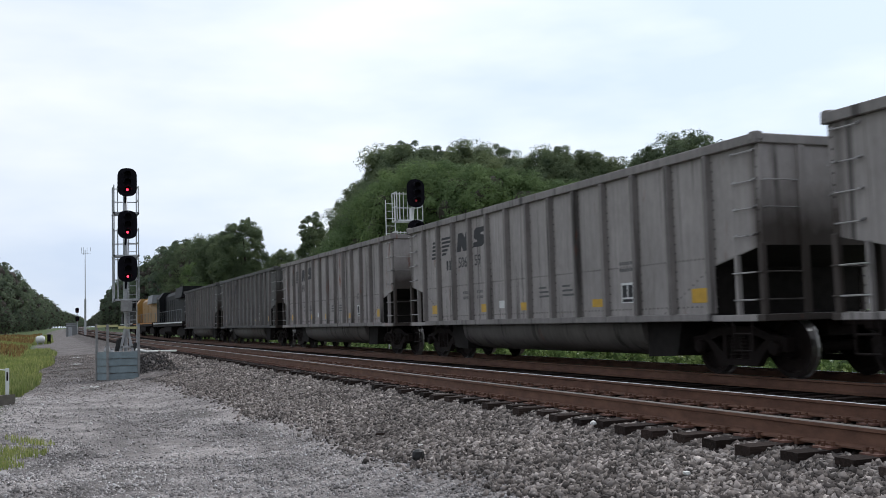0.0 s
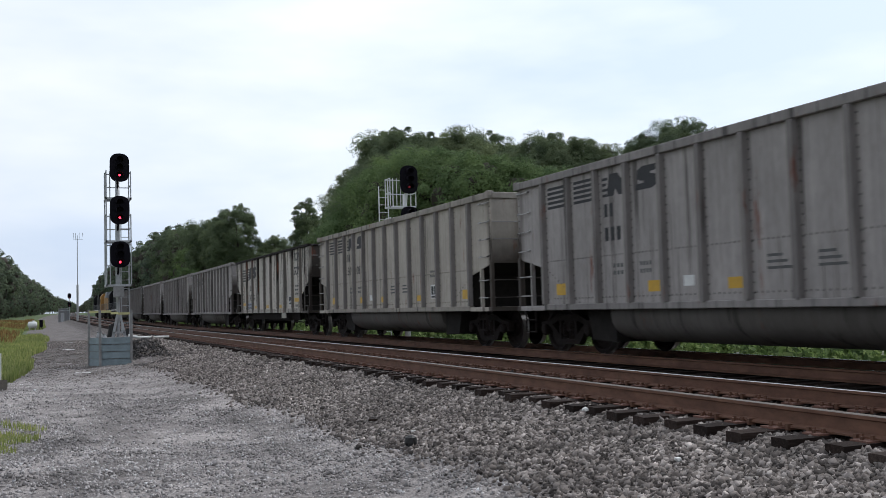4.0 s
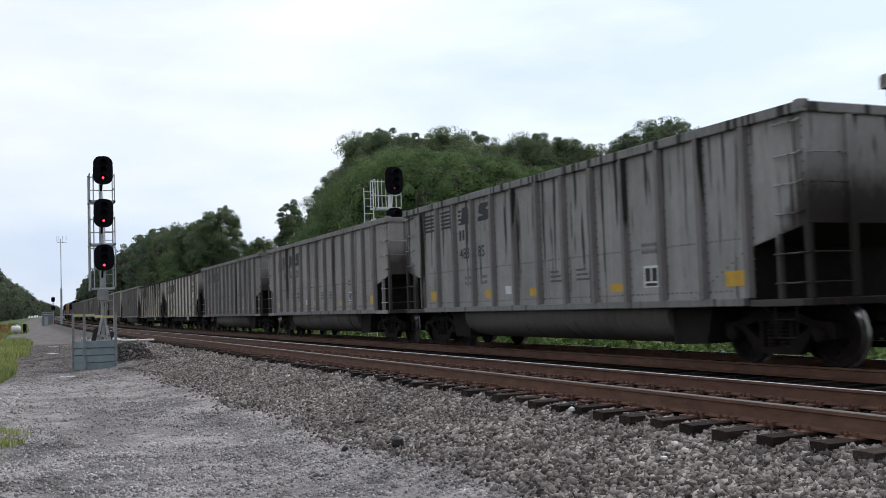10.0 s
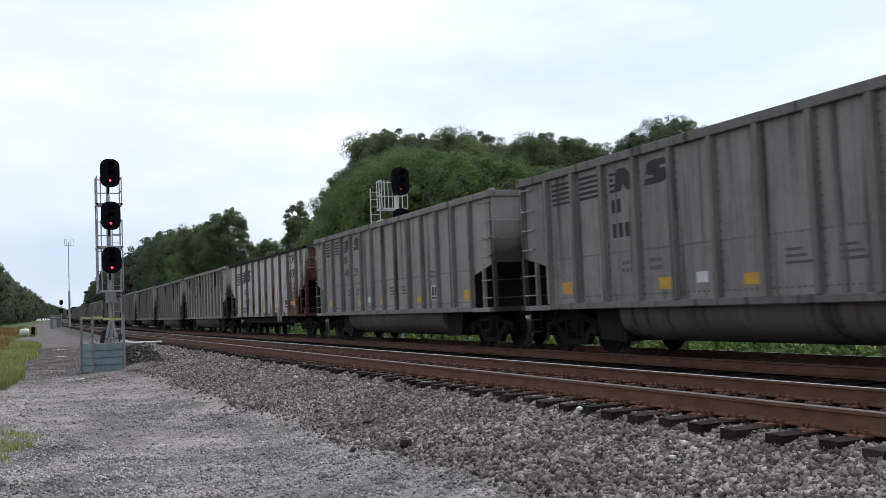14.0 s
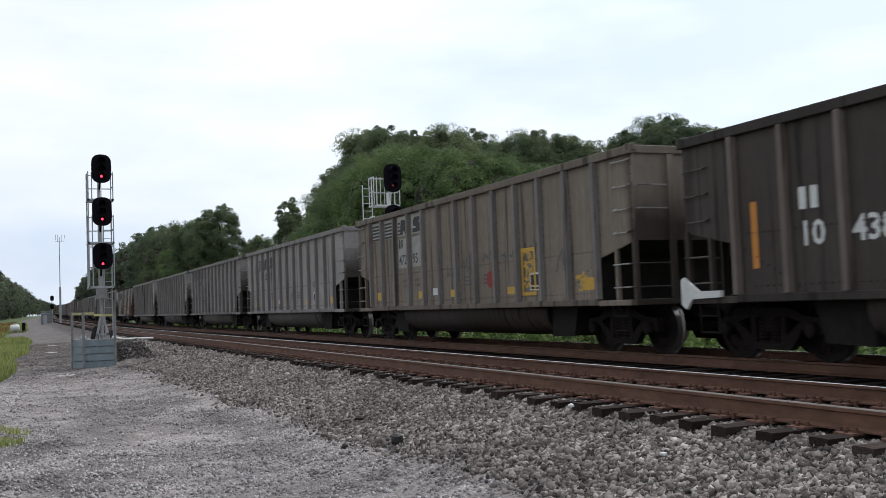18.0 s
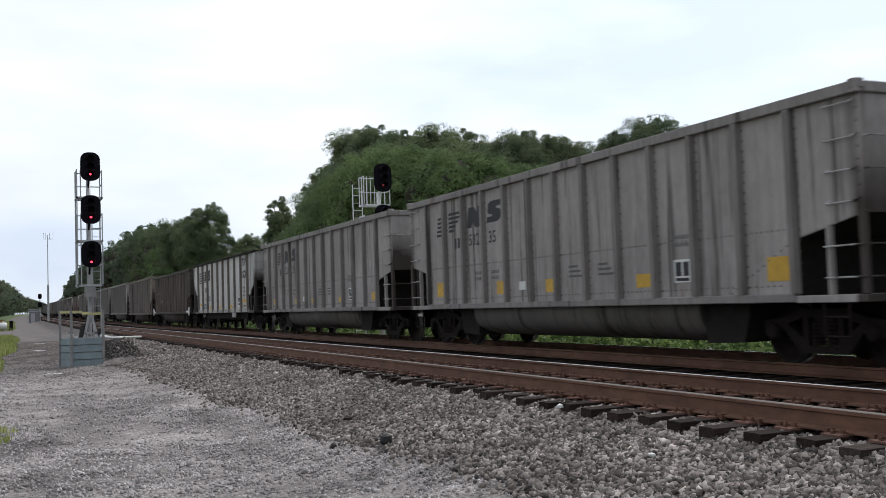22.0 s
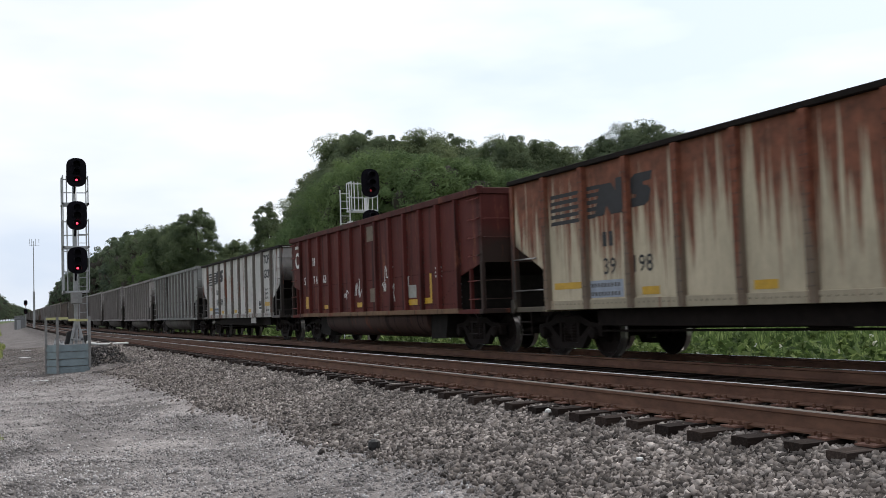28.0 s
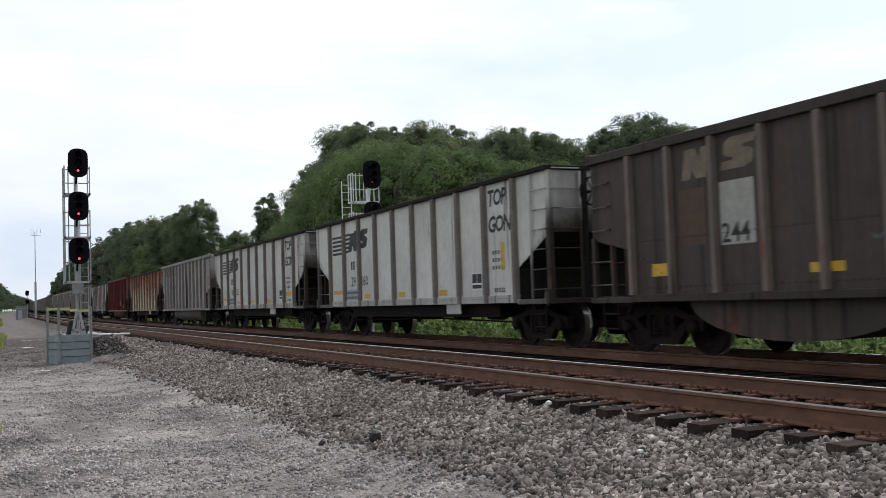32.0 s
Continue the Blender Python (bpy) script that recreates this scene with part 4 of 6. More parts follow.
# index: kind, colour, rust, label
CARS = {
    -3: ("tub", (0.135, 0.130, 0.122), 0.2, "dark grey ribbed steel coal gondola car"),
    -2: ("tub", (0.150, 0.146, 0.138), 0.2, "dark grey ribbed coal gondola with streaked sides"),
    -1: ("tub", GREY, 0.25, "dusty grey ribbed coal gondola with faded emblem"),
    0: ("tub", GREY, 0.15, "grey ribbed coal gondola with black emblem and tub belly"),
    1: ("tub", GREY, 0.15, "grey ribbed coal gondola with yellow reflectors"),
    2: ("flat", CREAM, 0.18, "cream flat-bottomed coal gondola with soot streaks"),
    3: ("tub", TAN, 0.2, "tan-grey ribbed coal gondola with split emblem"),
    4: ("tub", GREY, 0.2, "dusty grey coal gondola with striped emblem"),
    5: ("flat", CREAM, 0.20, "cream coal gondola heavily streaked with coal soot"),
    6: ("flat", CREAM, 0.12, "cream flat-bottomed coal gondola with large black emblem"),
    7: ("tub", GREYD, 0.15, "dark dusty grey ribbed coal gondola with emblem"),
    8: ("tub", GREY, 0.10, "grey ribbed coal gondola with soot-stained ribs"),
    9: ("tub", (0.37, 0.35, 0.335), 0.15, "grey ribbed coal gondola with widely split emblem"),
    10: ("tub", TAN, 0.15, "light tan-grey coal gondola with streaked ribs"),
    11: ("flat", WHITE, 0.33, "white coal gondola with large rust patches"),
    12: ("tub", GREY, 0.12, "grey ribbed coal gondola with orange reflectors"),
    13: ("tub", GREYD, 0.12, "plain grey ribbed coal gondola with striped emblem"),
    14: ("tub", GREYD, 0.15, "dark grey ribbed coal gondola"),
    15: ("tub", GREY, 0.15, "grey ribbed coal gondola with small black numerals"),
    16: ("tub", (0.270, 0.222, 0.178), 0.20, "tan-brown coal gondola with white patch and scrawled paint"),
    17: ("low", BROWN, 0.08, "dark brown coal gondola with white-painted steps"),
    18: ("flat", WHITE, 0.15, "clean white flat-bottomed coal gondola with black lettering"),
    19: ("tub", GREY, 0.12, "grey ribbed coal gondola with emblem and numerals"),
    20: ("tub", GREY, 0.15, "grey ribbed coal gondola with large yellow reflectors"),
    21: ("tub", GREY, 0.12, "grey ribbed coal gondola with many yellow reflectors"),
    22: ("tub", GREY, 0.18, "grey ribbed coal gondola with dusty lower sides"),
    23: ("tub", (0.34, 0.345, 0.33), 0.12, "grey ribbed coal gondola with black split emblem"),
    24: ("flat", WHITE, 0.25, "white coal gondola with soot-blackened ends"),
    25: ("tub", RED, 0.25, "dark red coal gondola with white graffiti marks"),
    26: ("flat", RUSTY, 0.70, "rust-streaked cream coal gondola with faded emblem"),
    27: ("tub", GREY, 0.15, "blue-grey ribbed coal gondola with split emblem"),
    28: ("flat", WHITE, 0.22, "white flat-bottomed coal gondola with rusty corners"),
    29: ("flat", WHITE, 0.15, "white coal gondola with bold black side lettering"),
    30: ("belly", BROWN, 0.22, "dark brown coal gondola with deep curved belly"),
    31: ("belly", BROWN, 0.22, "dark brown coal gondola with deep curved belly"),
}
PROTO = {"tub": tub_gondola(), "flat": flat_gondola(), "belly": tub_gondola("belly", ROOF - 0.16), "low": tub_gondola("tub", ROOF - 0.16)}
TRAIN = {}
SPECIAL = {2: M_SOOTYF, 5: M_SOOTYF, 9: M_SOOTY, 10: M_SOOTY, 11: M_RUSTLOW, 26: M_RUSTTOP}
RIB = {"tub": (0.255, 0.232, 0.220), "flat": (0.24, 0.215, 0.18), "belly": (0.1, 0.09, 0.085), "low": (0.1, 0.09, 0.085)}
used = set()
for k, (kind, colour, rust, label) in CARS.items():
    if kind in used:
        car = copy_thing(PROTO[kind], pose(0, 0, 0))
    else:
        car = PROTO[kind]
        used.add(kind)
    tagged(car, label, "coal car", "coal cars of the train")
    special = SPECIAL.get(k)
    for o in car.children_recursive:
        name = o.name.split(".")[0]
        c, r = colour, rust
        if name == "rib" and kind == "flat":
            c, r = (0.185, 0.163, 0.145), rust + 0.08
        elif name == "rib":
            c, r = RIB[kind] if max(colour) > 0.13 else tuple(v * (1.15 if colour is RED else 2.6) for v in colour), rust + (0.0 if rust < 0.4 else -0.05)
        elif name == "rivet_seam":
            c = tuple(v * 0.45 for v in colour)
        # rungs and irons set paler than the car, their highlight painted in
        elif name in ("rung", "grab_iron", "grab_bar"):
            c, r = ((0.46, 0.44, 0.43) if min(colour) > 0.1 else tuple(1.6 * v + 0.02 for v in colour)), 0.05
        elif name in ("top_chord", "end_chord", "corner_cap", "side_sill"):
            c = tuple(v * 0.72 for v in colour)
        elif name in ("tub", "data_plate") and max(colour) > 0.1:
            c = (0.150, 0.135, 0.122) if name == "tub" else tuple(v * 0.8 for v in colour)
        elif name in ("corner_post", "grab_post", "ladder_rail", "corner_casting") and kind == "flat":
            c, r = tuple(v * 0.85 for v in colour), rust + (0.03 if rust < 0.4 else -0.1)
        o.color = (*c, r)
        if k == 26 and name in ("rib", "corner_post", "ladder_rail"):
            o.color = (0.20, 0.15, 0.11, 0.75)
        if k == 25 and name in ("side_sill", "tub"):
            o.color = (0.22, 0.13, 0.075, 0.3) if name == "side_sill" else (0.085, 0.05, 0.042, 0.3)
        if k == 16 and name == "tub":
            o.color = (0.060, 0.045, 0.038, 0.2)
        if kind == "flat" and name == "side_sill" and k != 11:
            o.color = (*c, rust + 0.12)
        if special and o.data.materials[0] in (M_PAINT, M_PAINTF):
            o.material_slots[0].link = "OBJECT"
            o.material_slots[0].material = special
        elif o.data.materials[0] in (M_PAINT, M_PAINTF):
            o.material_slots[0].link = "DATA"
    TRAIN[k] = car


# ---- painted marks ----
def on_side(car_end, half, d, z):
    """A pose on the near side, d metres back from the leading corner; x runs rearward, y up."""
    return Matrix.Translation((-half - 0.003, car_end - d, z)) @ Matrix(((0, 0, -1, 0), (-1, 0, 0, 0), (0, 1, 0, 0), (0, 0, 0, 1)))


def paint_shape(car, name, m, polys, material, label=""):
    """Flat painted patches, 2 mm thick, as one part."""
    bm = B()
    for pts in polys:
        prism(bm, pts, "z", 0.0, 0.002)
    o = part(name, ready(bm), material, car, label)
    o.matrix_basis = m
    if name == "stencil_block":
        tagged(o, kind="stuff")
    return o


def rect(x0, y0, x1, y1, slant=0.0):
    return [(x0, y0), (x1, y0), (x1 + slant, y1), (x0 + slant, y1)]


def bars(x, y, w, h, n=3):
    return [rect(x + i * w / n, y, x + (i + 0.62) * w / n, y + h) for i in range(n)]


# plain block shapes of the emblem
WEDGE = [[(0, 0), (0.30, 0), (0.37, 0.30), (0.52, 0), (0.86, 0), (1.0, 1), (0.72, 1), (0.65, 0.70), (0.49, 1), (0.14, 1)]]
HOOK = [[(0.02, 0), (0.66, 0.0), (0.84, 0.12), (0.90, 0.46), (0.80, 0.58), (0.62, 0.62), (0.62, 0.72), (0.91, 0.74), (0.96, 1), (0.30, 1), (0.14, 0.88), (0.09, 0.50), (0.20, 0.40), (0.36, 0.37), (0.35, 0.28), (0.06, 0.26)]]


def scaled(polys, x, y, sx, sy, slant=0.0):
    return [[(x + u * sx + v * sy * slant, y + v * sy) for u, v in p] for p in polys]


def emblem_tub(car, wide, ink):
    """Stripes and two block shapes, broken by the ribs."""
    if wide:
        z, h = 2.93, 0.40
        for d0, d1 in ((1.36, 2.10), (2.41, 3.15)):
            paint_shape(car, "emblem_stripes", on_side(TUB_E, HALF, d0, z - 0.02), [rect(0, i * 0.095, d1 - d0, i * 0.095 + 0.055) for i in range(5)], ink)
        paint_shape(car, "emblem_block", on_side(TUB_E, HALF, 3.46, z), [rect(0, i * 0.10, 0.14 + 0.05 * (i % 2), i * 0.10 + 0.05) for i in range(4)] + scaled(WEDGE, 0.14, 0, 0.78, h), ink)
        paint_shape(car, "emblem_block", on_side(TUB_E, HALF, 4.50, z), scaled(HOOK, 0.02, 0, 0.78, h), ink)
    else:
        z, h = 2.68, 0.46
        paint_shape(car, "emblem_stripes", on_side(TUB_E, HALF, 1.70, z - 0.06), [rect(0.05 * i * 0.4, i * 0.10, 0.42, i * 0.10 + 0.06) for i in range(5)], ink)
        paint_shape(car, "emblem_stripes", on_side(TUB_E, HALF, 2.40, z), [rect(0, i * 0.10, 0.28 + 0.12 * i, i * 0.10 + 0.06, 0.04) for i in range(5)], ink)
        paint_shape(car, "emblem_block", on_side(TUB_E, HALF, 3.42, z + 0.02), scaled(WEDGE, 0, 0, 0.82, h), ink)
        paint_shape(car, "emblem_block", on_side(TUB_E, HALF, 4.39, z + 0.06), scaled(HOOK, 0.03, 0, 0.80, h), ink)


def marks_tub(car, wide, left, right, ink=M_DARKLOGO, big=False, emblem=True):
    if emblem:
        emblem_tub(car, wide, ink)
    z = 2.30 if not wide else 2.12
    zb, db = (2.28, 2.72) if not wide else (2.56, 3.5)
    paint_shape(car, "stencil_block", on_side(TUB_E, HALF, db, zb), bars(0, 0, 0.36, 0.24, 2), ink)
    if left:
        write(left, 0.37, ink, car, on_side(TUB_E, HALF, 3.50, z) @ pose(0, 0, 0.001), "car_number", 0.004)
        write(right, 0.37, ink, car, on_side(TUB_E, HALF, 4.50, z) @ pose(0, 0, 0.001), "car_number", 0.004)
    else:
        paint_shape(car, "stencil_block", on_side(TUB_E, HALF, 3.5, z), bars(0, 0, 0.6, 0.25, 3), ink)
    for d, n in ((3.75, 3), (4.6, 4)):
        paint_shape(car, "stencil_block", on_side(TUB_E, HALF, d, 1.50), [p for k in (0, 0.13) for p in bars(0, k, 0.36, 0.07, n)], M_FAINT)
    for d in (7.8, 8.8):
        paint_shape(car, "stencil_block", on_side(TUB_E, HALF, d, 1.42), [rect(0, k, 0.5 - k, k + 0.04) for k in (0, 0.09, 0.18)], M_FAINT)
    paint_shape(car, "stencil_block", on_side(TUB_E, HALF, 10.95, 1.78), [p for k in (0, 0.12) for p in bars(0, k, 0.44, 0.06, 5)], M_FAINT)
    h = 0.28 if big else 0.19
    for d, w, k in ((1.62, 0.36, 1.2), (4.82, 0.46, 1.0), (6.92, 0.5, 0.9), (9.95, 0.46, 0.8), (13.06, 0.44, 1.2)):
        paint_shape(car, "reflector", on_side(TUB_E, HALF, d, 1.17), [rect(0, 0, w, h * k)], M_YELLOW, "yellow reflector patch")
    paint_shape(car, "sticker", on_side(TUB_E, HALF, 5.82, 1.24), [rect(0, 0, 0.28, 0.17)], M_WHITE)
    o = paint_shape(car, "data_panel", on_side(TUB_E, HALF, 10.98, 1.22), [rect(0, 0, 0.4, 0.36)], M_WHITE)
    paint_shape(car, "data_panel", on_side(TUB_E, HALF, 11.0, 1.24) @ pose(0, 0, 0.002), [rect(0.02, 0.08, 0.17, 0.30), rect(0.21, 0.08, 0.35, 0.30), rect(0.02, 0.0, 0.35, 0.05)], M_DARKLOGO)


def marks_flat(car, left, right, ink=M_DARKLOGO, tall_bar=False):
    E2, H2 = FLAT_E, 1.49
    z, h = 2.52, 0.54
    paint_shape(car, "emblem_stripes", on_side(E2, H2, 1.52, z - 0.04), [rect(0, i * 0.125, 0.97, i * 0.125 + 0.07, 0.02) for i in range(5)], ink)
    paint_shape(car, "emblem_stripes", on_side(E2, H2, 2.72, z - 0.02), [rect(0, i * 0.125, 0.30 + 0.05 * i, i * 0.125 + 0.07) for i in range(5)], ink)
    paint_shape(car, "emblem_block", on_side(E2, H2, 3.00, z), scaled(WEDGE, 0, 0, 0.98, h, 0.12), ink)
    paint_shape(car, "emblem_block", on_side(E2, H2 + 0.086, 3.80, z + 0.04), [rect(0, 0.0, 0.18, h)], ink)
    paint_shape(car, "emblem_block", on_side(E2, H2, 3.99, z + 0.05), scaled(HOOK, 0, 0, 0.72, h, 0.05), ink)
    paint_shape(car, "stencil_block", on_side(E2, H2, 3.22, 1.98), bars(0, 0, 0.38, 0.25, 2), ink)
    if left:
        write(left, 0.40, ink, car, on_side(E2, H2, 3.20, 1.50) @ pose(0, 0, 0.001), "car_number", 0.003)
        write(right, 0.40, ink, car, on_side(E2, H2, 4.03, 1.50) @ pose(0, 0, 0.001), "car_number", 0.003)
    else:
        paint_shape(car, "stencil_block", on_side(E2, H2, 3.2, 1.5), bars(0, 0, 0.55, 0.28, 2), ink)
        paint_shape(car, "stencil_block", on_side(E2, H2, 4.03, 1.5), bars(0, 0, 0.6, 0.28, 3), ink)
    paint_shape(car, "stencil_panel", on_side(E2, H2, 2.78, 1.10), [rect(0, 0, 1.0, 0.30)], M_BLUEBOX, "pale blue stencil panel")
    paint_shape(car, "stencil_block", on_side(E2, H2, 2.82, 1.13) @ pose(0, 0, 0.003), [p for k in (0, 0.15) for p in bars(0, k, 0.9, 0.07, 9)], M_FAINT)
    paint_shape(car, "reflector", on_side(E2, H2, 1.56, 1.28), [rect(0, 0, 0.92, 0.12)], M_YELLOW, "yellow reflector strip")
    for d in (4.3, 6.9, 9.5):
        paint_shape(car, "reflector", on_side(E2, H2, d, 1.12), [rect(0, 0, 0.46, 0.13)], M_YELLOW, "yellow reflector patch")
    for word, zz in (("TOP", 2.98), ("GON", 2.42)):
        write(word, 0.47, ink, car, on_side(E2, H2, 12.14, zz) @ pose(0, 0, 0.001), "side_lettering", 0.014, 0.12, 0.86)
    paint_shape(car, "data_panel", on_side(E2, H2, 11.28, 1.20), [rect(0, 0, 0.5, 0.38)], M_WHITE)
    paint_shape(car, "data_panel", on_side(E2, H2, 11.30, 1.22) @ pose(0, 0, 0.002), [rect(0, 0.14, 0.22, 0.34), rect(0.24, 0.14, 0.46, 0.34), rect(0, 0.02, 0.46, 0.10)], M_DARKLOGO)
    if tall_bar:
        paint_shape(car, "reflector", on_side(E2, H2, 12.68, 1.60), [rect(0, 0, 0.18, 0.58)], M_YELLOW, "upright yellow reflector strip")
    else:
        paint_shape(car, "reflector", on_side(E2, H2, 12.2, 1.34), [rect(0, 0, 0.72, 0.15)], M_YELLOW, "yellow reflector strip")
    paint_shape(car, "stencil_block", on_side(E2, H2, 12.3, 1.62), [p for k in (0, 0.16, 0.32) for p in bars(0, k, 0.5, 0.08, 4)], M_FAINT)
    paint_shape(car, "stencil_block", on_side(E2, H2, 12.35, 1.14), bars(0, 0, 0.5, 0.09, 5), M_FAINT)


def patches(car, items, material, name="paint_patch", label=""):
    for d, z, w, h in items:
        paint_shape(car, name, on_side(TUB_E, HALF, d, z) @ pose(0, 0, -0.0015), [rect(0, 0, w, h)], material, label)


def scrawl(car, d, z, w, h, material, seed):
    """A looping stroke of spray paint."""
    rng = random.Random(seed)
    bm = B()
    pts = [(w * (i / 9 + rng.uniform(-0.18, 0.18)), h * rng.random()) for i in range(10)]
    for a, b in zip(pts, pts[1:]):
        dx, dy = b[0] - a[0], b[1] - a[1]
        n = math.hypot(dx, dy) or 1
        ox, oy = -dy / n * 0.019, dx / n * 0.019
        z0 = 0.0005 * rng.random()
        prism(bm, [(a[0] - ox, a[1] - oy), (b[0] - ox, b[1] - oy), (b[0] + ox, b[1] + oy), (a[0] + ox, a[1] + oy)], "z", z0, z0 + 0.002)
    o = part("graffiti", ready(bm), material, car, "looping spray-paint scrawl")
    o.matrix_basis = on_side(TUB_E, HALF, d, z)


M_FAINT = simple("faded_stencil_paint", (0.12, 0.12, 0.118), 0.7, vary=0.4)
M_CHALK = simple("pale_spray_paint", (0.66, 0.68, 0.66), 0.6, vary=0.2)
M_TANLOGO = simple("faded_tan_paint", (0.21, 0.165, 0.12), 0.7, vary=0.4)
M_ORANGE = simple("orange_reflective_tape", (0.58, 0.22, 0.02), 0.5, vary=0.2)
M_PATCH = simple("dull_white_patch", (0.40, 0.39, 0.36), 0.7, vary=0.3)
M_RUSTPATCH = simple("orange_brown_patch", (0.10, 0.060, 0.038), 0.8, vary=0.35)

TUB_MARKS = {-3: (0, "", ""), -2: (0, "", ""), -1: (0, "", ""), 0: (0, "506", "59"), 1: (0, "510", "87"), 3: (1, "501", "08"), 4: (1, "", ""), 7: (0, "533", "07"), 8: (0, "533", "50"), 9: (1, "483", "85"), 10: (1, "497", "05"), 12: (1, "498", "29"), 13: (1, "", ""), 14: (1, "490", "30"), 15: (0, "526", "22"), 16: (1, "472", "95"), 19: (0, "526", "25"), 20: (0, "532", "35"), 21: (0, "526", "65"), 22: (0, "52", "09"), 23: (0, "513", "56"), 27: (1, "497", "42")}
for k, (wide, left, right) in TUB_MARKS.items():
    marks_tub(TRAIN[k], wide, left, right, M_DARKLOGO, k in (20, 21))
FLAT_MARKS = {2: ("42", "88"), 5: ("20", "037"), 6: ("40", "960"), 11: ("36", "49"), 18: ("40", "801"), 24: ("", ""), 26: ("39", "198"), 28: ("40", "933"), 29: ("29", "160")}
for k, (left, right) in FLAT_MARKS.items():
    marks_flat(TRAIN[k], left, right, M_DARKLOGO, k == 29)
# car 16: white patches behind its marks, scrawls low down
patches(TRAIN[16], ((1.36, 2.90, 0.78, 0.52), (2.41, 2.90, 0.78, 0.52), (3.44, 2.90, 0.80, 0.52), (4.48, 2.90, 0.82, 0.52), (3.44, 2.02, 0.80, 0.80), (4.48, 2.02, 0.82, 0.80)), M_PATCH, "paint_patch", "dull white paint patch")
for i, (d, z, w, h) in enumerate(((6.7, 1.5, 0.5, 0.6), (7.7, 1.7, 0.6, 0.5), (8.8, 1.9, 0.5, 0.25), (9.8, 1.9, 0.5, 0.2), (12.1, 1.5, 0.5, 0.6))):
    scrawl(TRAIN[16], d, z, w, h, M_FAINT, i)


def splash(car, d, z, w, h, material, seed, label):
    """A rounded, uneven patch of spray paint."""
    rng = random.Random(seed)
    pts = [(w / 2 * (1 + rng.uniform(0.72, 1.0) * math.cos(radians(a))), h / 2 * (1 + rng.uniform(0.72, 1.0) * math.sin(radians(a)))) for a in range(0, 360, 24)]
    paint_shape(car, "graffiti", on_side(TUB_E, HALF, d, z) @ pose(0, 0, 0.005), [pts], material, label)


M_REDSPRAY = simple("red_spray_paint", (0.30, 0.02, 0.02), 0.6, vary=0.3)
splash(TRAIN[16], 8.95, 1.28, 0.36, 0.46, M_REDSPRAY, 3, "round red spray-paint patch")
paint_shape(TRAIN[16], "graffiti", on_side(TUB_E, HALF, 10.64, 1.12) @ pose(0, 0, 0.003), [rect(0, 0, 0.07, 0.98), rect(0.53, 0, 0.60, 0.98), rect(0.07, 0, 0.53, 0.07), rect(0.07, 0.90, 0.53, 0.98)], M_YELLOW, "yellow spray-paint frame")
for i in range(5):
    scrawl(TRAIN[16], 10.74, 1.20 + 0.15 * i, 0.42, 0.24, M_YELLOW, 60 + i)
for i in range(3):
    scrawl(TRAIN[16], 12.85, 1.14 + 0.08 * i, 0.46, 0.22, M_YELLOW, 70 + i)
scrawl(TRAIN[16], 10.85, 1.95, 0.5, 0.3, M_DARKLOGO, 9)
# car 17: white numerals, an upright orange bar, white steps
paint_shape(TRAIN[17], "stencil_block", on_side(TUB_E, HALF, 2.46, 2.10), bars(0, 0, 0.42, 0.30, 2), M_WHITE)
write("10", 0.46, M_WHITE, TRAIN[17], on_side(TUB_E, HALF, 2.44, 1.62) @ pose(0, 0, 0.001), "car_number", 0.01)
write("438", 0.46, M_WHITE, TRAIN[17], on_side(TUB_E, HALF, 3.36, 1.62) @ pose(0, 0, 0.001), "car_number", 0.01)
for d, z, w, h in ((1.5, 1.35, 0.13, 0.95), (4.75, 1.30, 0.52, 0.12), (7.9, 1.3, 0.4, 0.14), (11.0, 1.3, 0.4, 0.12), (13.2, 1.3, 0.12, 0.9)):
    paint_shape(TRAIN[17], "reflector", on_side(TUB_E, HALF, d, z), [rect(0, 0, w, h)], M_ORANGE, "orange reflector strip")
for u in (-1, 1):
    bm = B()
    prism(bm, [(u * 7.02, 1.06), (u * 7.38, 1.28), (u * 7.44, 1.24), (u * 7.44, 0.86), (u * 7.32, 0.78), (u * 7.18, 0.94), (u * 6.5, 0.96), (u * 6.5, 1.06)], "x", -HALF - 0.12, -HALF - 0.07)
    part("corner_bracket", ready(bm), M_WHITE, TRAIN[17], "white-painted corner bracket and sill")
# cars 30 and 31: faded tan emblem, patch and numerals
for k in (30, 31):
    paint_shape(TRAIN[k], "emblem_block", on_side(TUB_E, HALF, 2.52, 2.72), scaled(WEDGE, 0, 0, 0.66, 0.46), M_TANLOGO)
    paint_shape(TRAIN[k], "emblem_block", on_side(TUB_E, HALF, 3.40, 2.76), scaled(HOOK, 0, 0, 0.80, 0.46), M_TANLOGO)
    patches(TRAIN[k], ((2.42, 1.72, 0.62, 0.86),), M_RUSTPATCH, "paint_patch", "brown paint patch")
    patches(TRAIN[k], ((3.36, 1.68, 0.72, 0.92),), M_PATCH, "paint_patch", "dull white paint patch")
    if k == 30:
        write("244", 0.40, M_DARKLOGO, TRAIN[k], on_side(TUB_E, HALF, 3.38, 1.72) @ pose(0, 0, 0.002), "car_number", 0.006)
    for d, z, w, h in ((1.68, 1.28, 0.42, 0.20), (5.05, 1.22, 0.58, 0.13), (9.6, 1.2, 0.5, 0.13), (13.1, 1.2, 0.45, 0.2)):
        paint_shape(TRAIN[k], "reflector", on_side(TUB_E, HALF, d, z), [rect(0, 0, w, h)], M_YELLOW, "yellow reflector patch")
    scrawl(TRAIN[k], 6.1, 1.55, 0.5, 0.16, M_FAINT, k)
# car 25: white wheel-like mark, numerals and scrawls
red = TRAIN[25]
